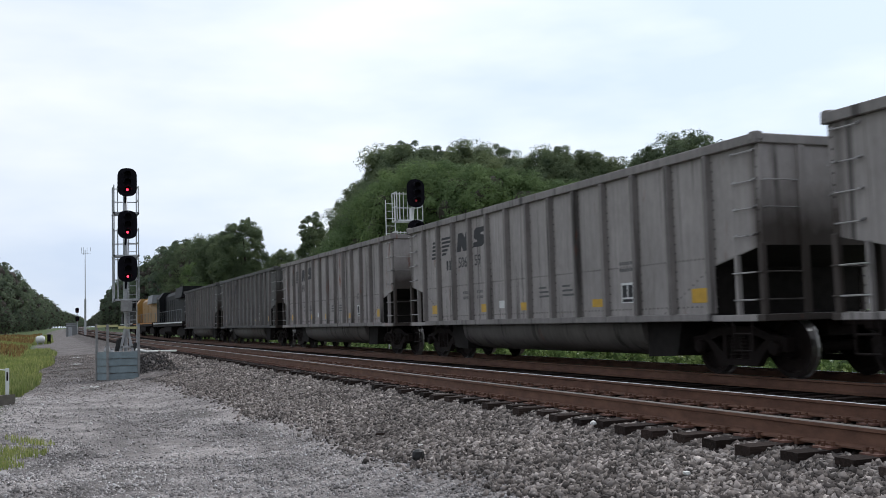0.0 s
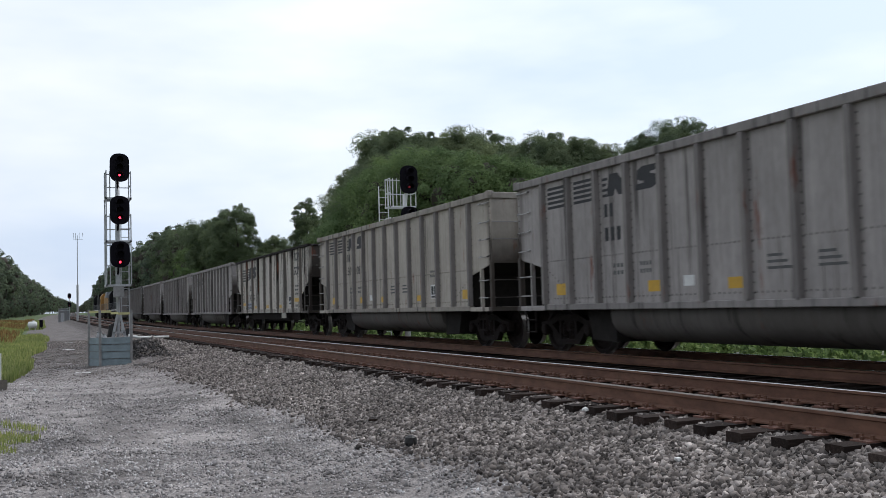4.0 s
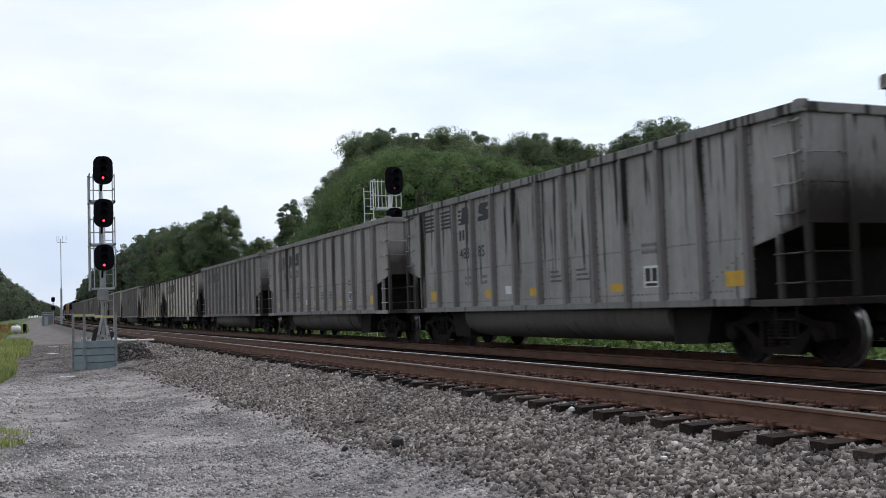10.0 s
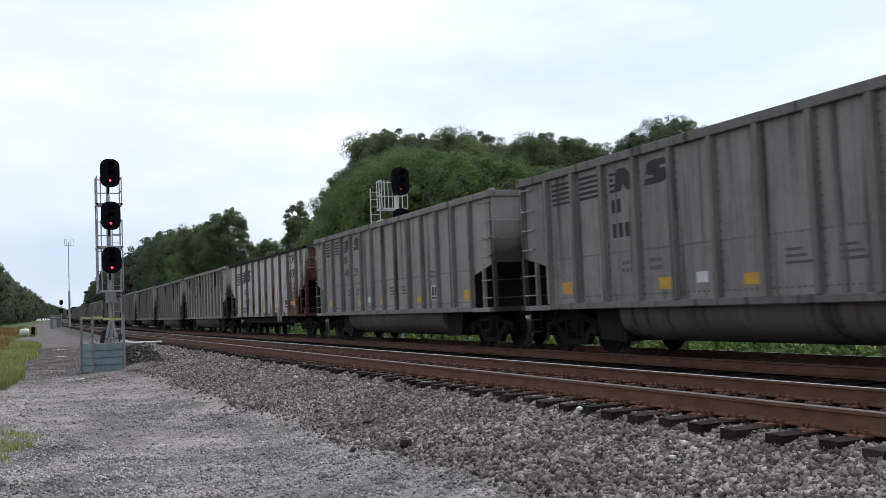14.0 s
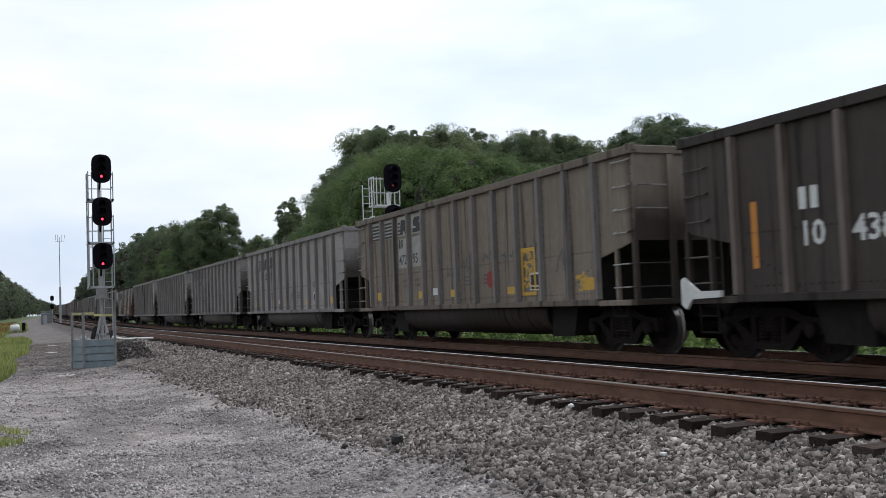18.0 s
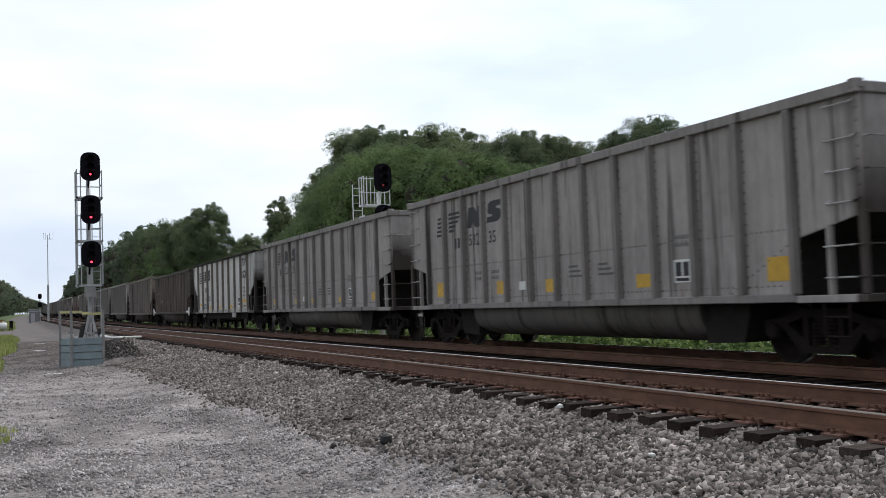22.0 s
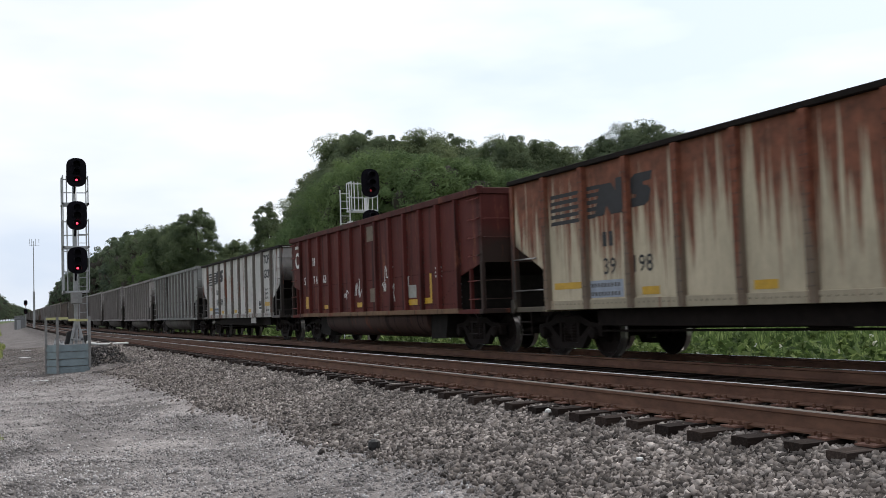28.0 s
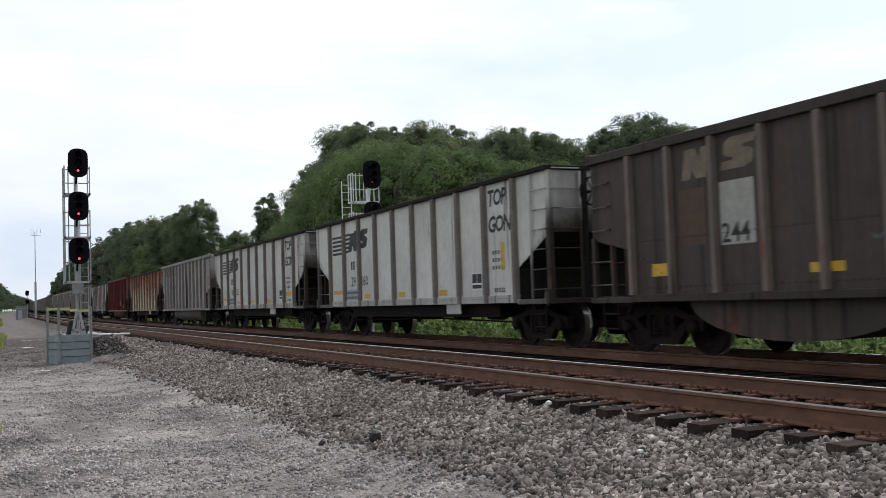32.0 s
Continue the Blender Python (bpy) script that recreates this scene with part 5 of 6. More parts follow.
arc_o = [(0.28 * math.cos(radians(a)), 0.28 * math.sin(radians(a))) for a in range(40, 330, 20)]
arc_i = [(0.17 * math.cos(radians(a)), 0.17 * math.sin(radians(a))) for a in range(40, 330, 20)][::-1]
paint_shape(red, "emblem_ring", on_side(TUB_E, HALF, 0.72, 2.82), [arc_o + arc_i], M_WHITE, "white open ring emblem")
paint_shape(red, "stencil_block", on_side(TUB_E, HALF, 0.45, 3.22), bars(0, 0, 0.55, 0.10, 6), M_WHITE)
paint_shape(red, "stencil_block", on_side(TUB_E, HALF, 2.45, 2.55), bars(0, 0, 0.3, 0.26, 2), M_WHITE)
for txt, d in (("5", 1.45), ("7", 2.5), ("4", 2.75), ("63", 3.5)):
    write(txt, 0.36, M_WHITE, red, on_side(TUB_E, HALF, d, 1.95) @ pose(0, 0, 0.001), "car_number", 0.008)
for d, z, w, h in ((1.6, 1.15, 0.3, 0.4), (3.6, 1.12, 0.4, 0.12), (6.7, 1.12, 0.42, 0.14), (10.6, 1.12, 0.55, 0.14), (11.55, 1.14, 0.5, 0.14), (11.95, 1.14, 0.11, 0.72)):
    paint_shape(red, "reflector", on_side(TUB_E, HALF, d, z), [rect(0, 0, w, h)], M_YELLOW, "yellow reflector patch")
for d, z, w, h in ((7.65, 2.95, 0.5, 0.42), (7.8, 1.25, 0.42, 0.38), (10.6, 1.3, 0.5, 0.32)):
    paint_shape(red, "data_panel", on_side(TUB_E, HALF, d, z), [rect(0, 0, w, h)], M_TANLOGO if d < 10 else M_PATCH)
for i, (d, z, w, h) in enumerate(((5.6, 1.35, 0.3, 0.3), (6.6, 1.4, 0.45, 0.55), (9.0, 1.45, 0.5, 0.85), (9.2, 1.2, 0.45, 0.8), (8.75, 1.5, 0.3, 0.3), (10.3, 1.6, 0.3, 0.7))):
    scrawl(red, d, z, w, h, M_CHALK, 30 + i)
paint_shape(red, "stencil_block", on_side(TUB_E, HALF, 12.3, 1.75), [p for k in (0, 0.1, 0.2) for p in bars(0, k, 0.4, 0.05, 4)], M_WHITE)


# ---- locomotives at the head of the train ----
def locomotive(body, roof, label, stripe):
    e = tagged(new("locomotive"), label, "locomotive", "locomotives of the train")
    L = 10.6
    bm = B()
    box(bm, -1.55, 1.55, -L, L, 1.15, 1.55)
    part("frame", ready(bm, 0.03), M_UNDER, e)
    bm = B()
    prism(bm, [(-1.0, 1.55), (1.0, 1.55), (1.0, 4.0), (0.7, 4.35), (-0.7, 4.35), (-1.0, 4.0)], "y", -L + 0.6, 5.2)
    part("long_hood", ready(bm), body, e)
    bm = B()
    prism(bm, [(-1.5, 3.55), (1.5, 3.55), (1.35, 4.45), (-1.35, 4.45)], "y", -L + 0.7, -5.6)
    part("radiator_housing", ready(bm), roof, e)
    bm = B()
    prism(bm, [(-1.52, 1.55), (1.52, 1.55), (1.52, 3.9), (1.1, 4.5), (-1.1, 4.5), (-1.52, 3.9)], "y", 5.2, 7.6)
    cab = part("cab", ready(bm, 0.03), body, e)
    for s in (-1, 1):
        for y in (5.7, 6.6):
            bm = B()
            box(bm, *sorted((s * 1.521, s * 1.53)), y, y + 0.7, 2.95, 3.6)
            part("window", ready(bm), M_HOODBLACK_E, cab)
        bm = B()
        for y in np.arange(-L + 0.4, L - 0.3, 1.6):
            rod(bm, (s * 1.5, y, 1.55), (s * 1.5, y, 2.55), 0.02)
        rod(bm, (s * 1.5, -L + 0.4, 2.55), (s * 1.5, L - 0.4, 2.55), 0.02)
        part("handrail", ready(bm), M_GREYENG, e)
        bm = B()
        box(bm, *sorted((s * 1.551, s * 1.56)), -L, L, 1.42, 1.53)
        part("sill_stripe", ready(bm), stripe, e)
        for y in np.arange(-4.6, 4.0, 1.45):
            bm = B()
            box(bm, *sorted((s * 1.001, s * 1.02)), y, y + 1.2, 1.8, 3.6)
            part("hood_door", ready(bm), body, e)
    bm = B()
    prism(bm, [(-0.95, 1.55), (0.95, 1.55), (0.95, 2.7), (0.6, 3.0), (-0.6, 3.0), (-0.95, 2.7)], "y", 7.6, 9.6)
    part("nose", ready(bm), body, e)
    bm = B()
    prism(bm, [(-1.4, 1.14), (1.4, 1.14), (1.4, 0.7), (1.0, 0.4), (-1.0, 0.4), (-1.4, 0.7)], "y", -2.6, 2.6)
    part("fuel_tank", ready(bm), M_UNDER, e)
    for u in (-1, 1):
        for s in (-1, 1):
            bm = B()
            prism(bm, [(u * 6.6 - 2.4, 0.45), (u * 6.6 - 2.4, 0.8), (u * 6.6 - 1.0, 1.05), (u * 6.6 + 1.0, 1.05), (u * 6.6 + 2.4, 0.8), (u * 6.6 + 2.4, 0.45), (u * 6.6, 0.3)], "x", *sorted((s * 0.98, s * 1.15)))
            part("side_frame", ready(bm), M_UNDER, e)
        for k in (-2.0, 0.0, 2.0):
            bm = B()
            lathe(bm, [(-0.8, 0.5), (-0.68, 0.5), (-0.66, 0.12), (0.66, 0.12), (0.68, 0.5), (0.8, 0.5)], "x", 18)
            w = part("wheelset", ready(bm), M_UNDER, e)
            w.matrix_basis = pose(0, u * 6.6 + k, 0.5)
        bm = B()
        box(bm, -0.15, 0.15, *sorted((u * L, u * (L + 0.65))), 0.75, 1.0)
        part("coupler", ready(bm), M_UNDER, e)
    bm = B()
    lathe(bm, [(4.35, 0.6), (4.55, 0.6)], "z", 14)
    bmesh.ops.translate(bm, verts=bm.verts[:], vec=(0, -4.2, 0))
    part("roof_fan", ready(bm), roof, e)
    for o in e.children_recursive:
        if not o.name.startswith("wheelset"):
            o.data.transform(Matrix.Diagonal((1, 1, 0.92, 1)))
    return e


M_HOODBLACK_E = simple("dark_window_glass", (0.02, 0.022, 0.025), 0.2, vary=0.2)
M_BLACKENG = simple("black_engine_paint", (0.010, 0.010, 0.011), 0.6, vary=0.3)
M_YELENG = simple("armour_yellow_paint", (0.33, 0.17, 0.03), 0.5, vary=0.2)
M_GREYENG = simple("grey_roof_paint", (0.20, 0.21, 0.22), 0.55, vary=0.25)
M_BLACKENG.node_tree.nodes["Principled BSDF"].inputs["Specular IOR Level"].default_value = 0.12
HEAD_Y = 3 * PITCH + 0.76 + 11.3
ENGINES = [(locomotive(M_BLACKENG, M_BLACKENG, "black diesel locomotive with white sill stripe", M_WHITE), HEAD_Y),
           (locomotive(M_YELENG, M_GREYENG, "yellow diesel locomotive with grey roof", M_ORANGE), HEAD_Y + 22.5),
           (locomotive(M_BLACKENG, M_BLACKENG, "black diesel locomotive leading the train", M_WHITE), HEAD_Y + 45.0)]


# ---- signals, mast and trackside things ----
M_GALV = simple("galvanised_steel", (0.42, 0.43, 0.44), 0.5, 0.35, vary=0.25, scale=9)
M_WHITEPAINT = simple("white_painted_steel", (0.70, 0.71, 0.70), 0.5, vary=0.15)
M_HOODBLACK = simple("flat_black_sheet", (0.0085, 0.0075, 0.0115), 0.75, vary=0.3)
M_HOODBLACK.node_tree.nodes["Principled BSDF"].inputs["Specular IOR Level"].default_value = 0.08
M_POST = simple("weathered_grey_timber_post", (0.27, 0.265, 0.26), 0.8, vary=0.35, scale=7, bump=0.2)
M_CLAD = simple("blue_grey_cladding_board", (0.21, 0.265, 0.285), 0.65, vary=0.3, scale=4, bump=0.15)
M_HUT = simple("weathered_grey_steel_wall", (0.20, 0.205, 0.21), 0.6, vary=0.3)
M_CABLE = simple("black_rubber", (0.015, 0.015, 0.015), 0.6)
M_TAPE = simple("pale_yellow_tape", (0.50, 0.47, 0.22), 0.5, vary=0.2)
M_PVC = simple("white_plastic_pipe", (0.70, 0.70, 0.68), 0.4, vary=0.15)


def glow(name, c, strength):
    m = Mat(name, 0.3)
    m.col(c)
    m.b.inputs["Emission Color"].default_value = (*c, 1)
    m.b.inputs["Emission Strength"].default_value = strength
    return m.m


M_REDLAMP = glow("lit_red_lens", (1.0, 0.035, 0.075), 3.4)
M_REDDIM = glow("dim_red_lens", (0.35, 0.02, 0.03), 0.35)
M_LENS = M_HOODBLACK


def signal_head(parent, x, y, z, size=1.0, short=False, lamp=None):
    """A black oval backboard with three hooded lenses, the red one lit. It faces the viewer's end of the line."""
    h, w = (0.50 if not short else 0.46) * size, 0.33 * size
    bm = B()
    pts = []
    for i in range(28):
        a = 2 * math.pi * i / 28
        pts.append((x + w * math.copysign(abs(math.cos(a)) ** 0.8, math.cos(a)), z + (h - w) * (1 if math.sin(a) > 0 else -1) * (abs(math.sin(a)) > 0.02) + w * math.copysign(abs(math.sin(a)) ** 0.8, math.sin(a))))
    prism(bm, pts, "y", y - 0.02, y + 0.02)
    head = part("signal_head", ready(bm), M_HOODBLACK, parent, "black oval signal head with hooded lenses, lit red")
    bm = B()
    prism(bm, [(x - 0.15, z - h * 0.7), (x + 0.15, z - h * 0.7), (x + 0.15, z + h * 0.7), (x - 0.15, z + h * 0.7)], "y", y + 0.02, y + 0.28)
    part("lamp_case", ready(bm, 0.02), M_HOODBLACK, head)
    for k, dz in enumerate((0.27, 0.0, -0.27)):
        zc = z + dz * size
        bm = B()
        lathe(bm, [(y - 0.035, 0.105 * size), (y - 0.022, 0.105 * size)], "y", 16)
        bmesh.ops.translate(bm, verts=bm.verts[:], vec=(x, 0, zc))
        part("lens", ready(bm), M_LENS, head, "unlit dark lens")
        if k == 2:
            bm = B()
            lathe(bm, [(y - 0.05, 0.034 * size), (y - 0.037, 0.040 * size)], "y", 14)
            bmesh.ops.translate(bm, verts=bm.verts[:], vec=(x, 0, zc))
            part("lit_lamp", ready(bm), lamp or M_REDLAMP, head, "lit red lamp")
        bm = B()
        n, L, r = 12, 0.26 * size, 0.125 * size
        outer, inner = [], []
        for i in range(n + 1):
            a = math.radians(-20 + 220 * i / n)
            outer.append((r * math.cos(a), r * math.sin(a)))
            inner.append(((r - 0.012) * math.cos(a), (r - 0.012) * math.sin(a)))
        ring = outer + inner[::-1]
        prism(bm, [(x + u, zc + v) for u, v in ring], "y", y - L, y - 0.02)
        part("hood", ready(bm), M_HOODBLACK, head)
    return head


def basket(parent, x, y, z, w=0.62, d=0.85, tall=0.72, mat=None, side=1):
    """A maintenance cage round the mast behind a head: floor frame, rails and uprights."""
    mat = mat or M_GALV
    x0, x1, y0, y1 = x - w, x + 0.38, y + 0.12, y + d
    bm = B()
    for a, b in (((x0, y0), (x1, y0)), ((x1, y0), (x1, y1)), ((x1, y1), (x0, y1)), ((x0, y1), (x0, y0))):
        box(bm, min(a[0], b[0]) - 0.03, max(a[0], b[0]) + 0.03, min(a[1], b[1]) - 0.03, max(a[1], b[1]) + 0.03, z - 0.03, z + 0.03)
    fl = part("cage_floor", ready(bm), mat, parent, "galvanised cage floor")
    for i in range(1, 6):
        yy = y0 + (y1 - y0) * i / 6
        bm = B()
        box(bm, x0 + 0.031, x1 - 0.031, yy - 0.012, yy + 0.012, z - 0.02, z + 0.02)
        part("slat", ready(bm), mat, fl)
    for zz in (z + tall * 0.5, z + tall):
        bm = B()
        rod(bm, (x0, y1, zz), (x1, y1, zz), 0.02)
        rod(bm, (x0, y0, zz), (x0, y1, zz), 0.02)
        rod(bm, (x1, y0, zz), (x1, y1, zz), 0.02)
        part("cage_rail", ready(bm), mat, parent)
    for xx, yy in ((x0, y0), (x0, y1), (x1, y0), (x1, y1), (x0, (y0 + y1) / 2), (x0 + 0.12, y0)):
        bm = B()
        rod(bm, (xx, yy, z), (xx, yy, z + tall), 0.02)
        part("cage_upright", ready(bm), mat, parent)


def ladder(parent, x, y, z0, z1, w=0.2, mat=None):
    mat = mat or M_GALV
    for s in (-1, 1):
        bm = B()
        box(bm, x + s * w - 0.015, x + s * w + 0.015, y - 0.025, y + 0.025, z0, z1)
        part("ladder_rail", ready(bm), mat, parent)
    z = z0 + 0.25
    while z < z1:
        bm = B()
        rod(bm, (x - w, y, z), (x + w, y, z), 0.013)
        part("rung", ready(bm), mat, parent)
        z += 0.305


SX, SY = 2.70, 36.0
sig = tagged(new("railway_signal"), "tall galvanised signal mast with three black heads, lit red", "railway signal")
bm = B()
lathe(bm, [(0.12, 0.062), (0.16, 0.062), (1.5, 0.062), (1.55, 0.085), (4.1, 0.08), (6.05, 0.07)], "z", 14)
bmesh.ops.translate(bm, verts=bm.verts[:], vec=(SX - 0.05, SY + 0.36, 0))
part("mast", ready(bm), M_GALV, sig, smooth=True)
for leg in ([(SX - 0.30, 0.12), (SX - 0.20, 0.12), (SX - 0.06, 0.95), (SX - 0.13, 0.95)], [(SX + 0.13, 0.12), (SX + 0.23, 0.12), (SX + 0.04, 0.95), (SX - 0.03, 0.95)], [(SX - 0.25, 0.30), (SX + 0.18, 0.30), (SX + 0.17, 0.36), (SX - 0.24, 0.36)]):
    bm = B()
    prism(bm, leg, "y", SY + 0.24, SY + 0.28)
    part("base_leg", ready(bm), M_GALV, sig, "pale splayed steel leg of the mast foot")
bm = B()
box(bm, SX - 0.23, SX + 0.13, SY + 0.02, SY + 0.24, 1.56, 1.96)
part("junction_box", ready(bm, 0.015), M_POST, sig, "grey junction box")
for z, short in ((6.10, False), (4.60, False), (3.05, True)):
    signal_head(sig, SX, SY, z, 1.0, short)
    bm = B()
    rod(bm, (SX - 0.05, SY + 0.36, z - 0.75), (SX - 0.05, SY + 0.12, z - 0.45), 0.035, 8)
    rod(bm, (SX - 0.05, SY + 0.12, z - 0.45), (SX - 0.02, SY + 0.12, z + 0.1), 0.04, 8)
    part("head_bracket", ready(bm), M_HOODBLACK, sig)
for z, tall in ((5.03, 0.95), (3.52, 0.95), (1.98, 1.45)):
    basket(sig, SX, SY, z, 0.44, 0.95, tall)
ladder(sig, SX + 0.22, SY + 0.75, 0.1, 5.1, 0.13)
bm = B()
rod(bm, (SX - 0.44, SY + 0.95, 1.9), (SX - 0.44, SY + 0.95, 6.02), 0.024)
rod(bm, (SX - 0.44, SY + 0.14, 1.9), (SX - 0.44, SY + 0.14, 6.02), 0.02)
part("stay_pole", ready(bm), M_GALV, sig)
for a, b, r in (((-0.32, 0.12), (-0.26, 0.62), 0.05), ((-0.22, 0.12), (-0.18, 0.66), 0.05), ((-0.40, 0.12), (-0.32, 0.59), 0.05), ((0.24, 0.12), (0.26, 0.46), 0.06)):
    bm = B()
    rod(bm, (SX + a[0], SY + 0.3, a[1]), (SX + b[0], SY + 0.32, b[1]), r, 7)
    part("cable", ready(bm), M_CABLE, sig, "black cable at the mast foot")

# the boarded retaining box the mast stands in
boxd = tagged(new("retaining_box"), "boxed signal foundation clad in blue-grey boards", "retaining wall")
BX0, BX1, BY0, BY1 = 1.99, 2.96, 35.2, 37.2
corner = [(BX0 - 0.30, BY0 + 0.75), (BX0, BY0), (BX1, BY0), (BX1 + 0.02, BY0 + 0.7)]
for i in range(4):
    z0, z1 = -0.76 + i * 0.242, -0.76 + (i + 1) * 0.242 - 0.020
    for a, b in zip(corner, corner[1:]):
        a, b = Vector((*a, 0)), Vector((*b, 0))
        nrm = (b - a).cross(Vector((0, 0, 1))).normalized()
        bm = B()
        lo = [a + nrm * 0.035, b + nrm * 0.035, b - nrm * 0.02, a - nrm * 0.02]
        hi = [a + nrm * 0.012, b + nrm * 0.012, b - nrm * 0.02, a - nrm * 0.02]
        v0 = [bm.verts.new((p.x, p.y, z0)) for p in lo]
        v1 = [bm.verts.new((p.x, p.y, z1)) for p in hi]
        bm.faces.new(v0[::-1])
        bm.faces.new(v1)
        for k in range(4):
            bm.faces.new((v0[k], v0[(k + 1) % 4], v1[(k + 1) % 4], v1[k]))
        part("board", ready(bm), M_CLAD, boxd)
bm = B()
prism(bm, [(BX0 - 0.26, BY0 + 0.75), (BX0 + 0.03, BY0 + 0.03), (BX1 - 0.03, BY0 + 0.03), (BX1 - 0.02, BY1), (BX0 - 0.26, BY1)], "z", -1.0, 0.18)
part("fill", ready(bm), M_GROUND, boxd, "dark gravel fill")
for x, y, z0, z1 in ((BX0 - 0.02, BY0 - 0.06, -1.05, 1.12), (BX1 + 0.02, BY0 - 0.02, -0.6, 1.12), (BX0 - 0.33, BY0 + 0.78, -1.0, 1.15)):
    bm = B()
    box(bm, x - 0.042, x + 0.042, y - 0.04, y + 0.04, z0, z1)
    part("corner_post", ready(bm, 0.008), M_POST, boxd, "weathered grey corner post")
bm = B()
pts = [(BX0 - 0.33, BY0 + 0.72, 1.10), (BX0 + 0.35, BY0 + 0.30, 1.06), (SX - 0.1, BY0 + 0.62, 1.00), (SX + 0.34, BY0 + 0.7, 0.98)]
for a, b in zip(pts, pts[1:]):
    prism(bm, [(a[0], a[1]), (b[0], b[1]), (b[0], b[1] + 0.01), (a[0], a[1] + 0.01)], "z", min(a[2], b[2]) - 0.03, min(a[2], b[2]) + 0.05)
part("tape", ready(bm), M_TAPE, boxd, "pale yellow tape between the posts")
for x, y, s in ((2.0, 35.9, 0.12), (2.15, 35.75, 0.08)):
    bm = B()
    lathe(bm, [(0.10, s * 0.7), (0.10 + s, s), (0.10 + 2 * s, s * 0.6), (0.10 + 2.4 * s, s * 0.9)], "z", 9)
    bmesh.ops.translate(bm, verts=bm.verts[:], vec=(x, y, 0))
    tagged(part("conduit_cap", ready(bm), M_GALV), "grey conduit stub at the mast foot", "conduit")
bm = B()
rod(bm, (2.95, 36.0, 0.22), (3.3, 36.1, 0.14), 0.05, 8)
rod(bm, (3.3, 36.1, 0.14), (4.5, 37.6, 0.10), 0.035, 8)
tagged(part("white_pipe", ready(bm), M_PVC), "white plastic pipe lying on gravel fill", "pipe")

# the signal beyond the far track
S2X, S2Y = 13.9, 37.0
sg2 = tagged(new("railway_signal"), "white-railed signal mast with a black head beyond the train", "railway signal")
bm = B()
lathe(bm, [(-0.9, 0.12), (5.5, 0.085)], "z", 12)
bmesh.ops.translate(bm, verts=bm.verts[:], vec=(S2X - 0.05, S2Y + 0.4, 0))
part("mast", ready(bm), M_WHITEPAINT, sg2, smooth=True)
signal_head(sg2, S2X, S2Y, 6.08, 1.14, False, M_REDDIM)
signal_head(sg2, S2X, S2Y, 4.42, 1.14, False, M_REDDIM)
for z in (4.98, 3.4):
    basket(sg2, S2X - 0.05, S2Y, z, 0.72, 0.7, 1.15, M_WHITEPAINT)
    for i in range(4):
        bm = B()
        rod(bm, (S2X - 0.66 + 0.17 * i, S2Y + 0.12, z), (S2X - 0.66 + 0.17 * i, S2Y + 0.12, z + 1.15), 0.016)
        part("cage_upright", ready(bm), M_WHITEPAINT, sg2)
ladder(sg2, S2X - 0.75, S2Y + 1.0, -0.9, 5.9, 0.2, M_WHITEPAINT)
bm = B()
rod(bm, (S2X - 0.05, S2Y + 0.35, 4.9), (S2X, S2Y + 0.12, 6.1), 0.05, 8)
part("head_bracket", ready(bm), M_WHITEPAINT, sg2)

# thin radio mast, far signal and equipment huts down the line
MY = 165.0
MX = 5.95
bm = B()
lathe(bm, [(-0.95, 0.16), (5.4, 0.16), (5.45, 0.07), (13.2, 0.05)], "z", 8)
for dx in (-0.55, -0.25, 0.3, 0.8):
    rod(bm, (dx, 0, 12.2 + abs(dx)), (dx, 0, 13.6), 0.03)
rod(bm, (-0.6, 0, 12.6), (0.85, 0, 12.6), 0.03)
radio = tagged(part("radio_mast", ready(bm), M_GALV), "thin grey radio mast with short aerials", "radio mast")
radio.matrix_basis = pose(MX, MY, lift(MY))
fs = tagged(new("railway_signal"), "small distant signal with two black heads", "railway signal")
bm = B()
lathe(bm, [(-0.95, 0.10), (3.6, 0.09)], "z", 8)
part("mast", ready(bm), M_GALV, fs)
for z in (4.2, 2.6):
    signal_head(fs, 0, -0.2, z, 1.0, False, M_REDDIM)
fs.matrix_basis = pose(5.75, 200, lift(200))


def hut(x, y, w, d, h, label):
    t = tagged(new("equipment_hut"), label, "equipment hut")
    bm = B()
    box(bm, -w / 2, w / 2, -d / 2, d / 2, -1.0, h)
    part("wall", ready(bm, 0.02), M_HUT, t)
    bm = B()
    box(bm, -w / 2 - 0.08, w / 2 + 0.08, -d / 2 - 0.08, d / 2 + 0.08, h, h + 0.1)
    part("roof", ready(bm, 0.02), M_GALV, t)
    bm = B()
    box(bm, -w * 0.3, w * 0.05, -d / 2 - 0.02, -d / 2 - 0.002, -0.9, h - 0.3)
    part("door", ready(bm), M_GALV, t)
    t.matrix_basis = pose(x, y, lift(y))


hut(4.75, 200, 1.9, 1.5, 1.35, "pale grey steel equipment hut beside the road")
hut(6.1, 262, 2.2, 1.8, 1.9, "distant pale equipment hut with white roof")
tank = tagged(new("white_tank"), "rounded white tank at the edge of the weeds", "tank")
bm = B()
lathe(bm, [(-0.52, 0.05), (-0.5, 0.25), (-0.38, 0.38), (0.38, 0.38), (0.5, 0.25), (0.52, 0.05)], "x", 16)
bmesh.ops.translate(bm, verts=bm.verts[:], vec=(0, 0, -0.35))
part("shell", ready(bm), M_WHITEPAINT, tank, smooth=True)
bm = B()
rod(bm, (0.1, 0, 0.0), (0.1, 0, 0.16), 0.12, 10)
part("valve_cover", ready(bm), M_WHITEPAINT, tank)
for u in (-0.3, 0.3):
    bm = B()
    box(bm, u - 0.06, u + 0.06, -0.25, 0.25, -0.95, -0.62)
    part("foot", ready(bm), M_GALV, tank)
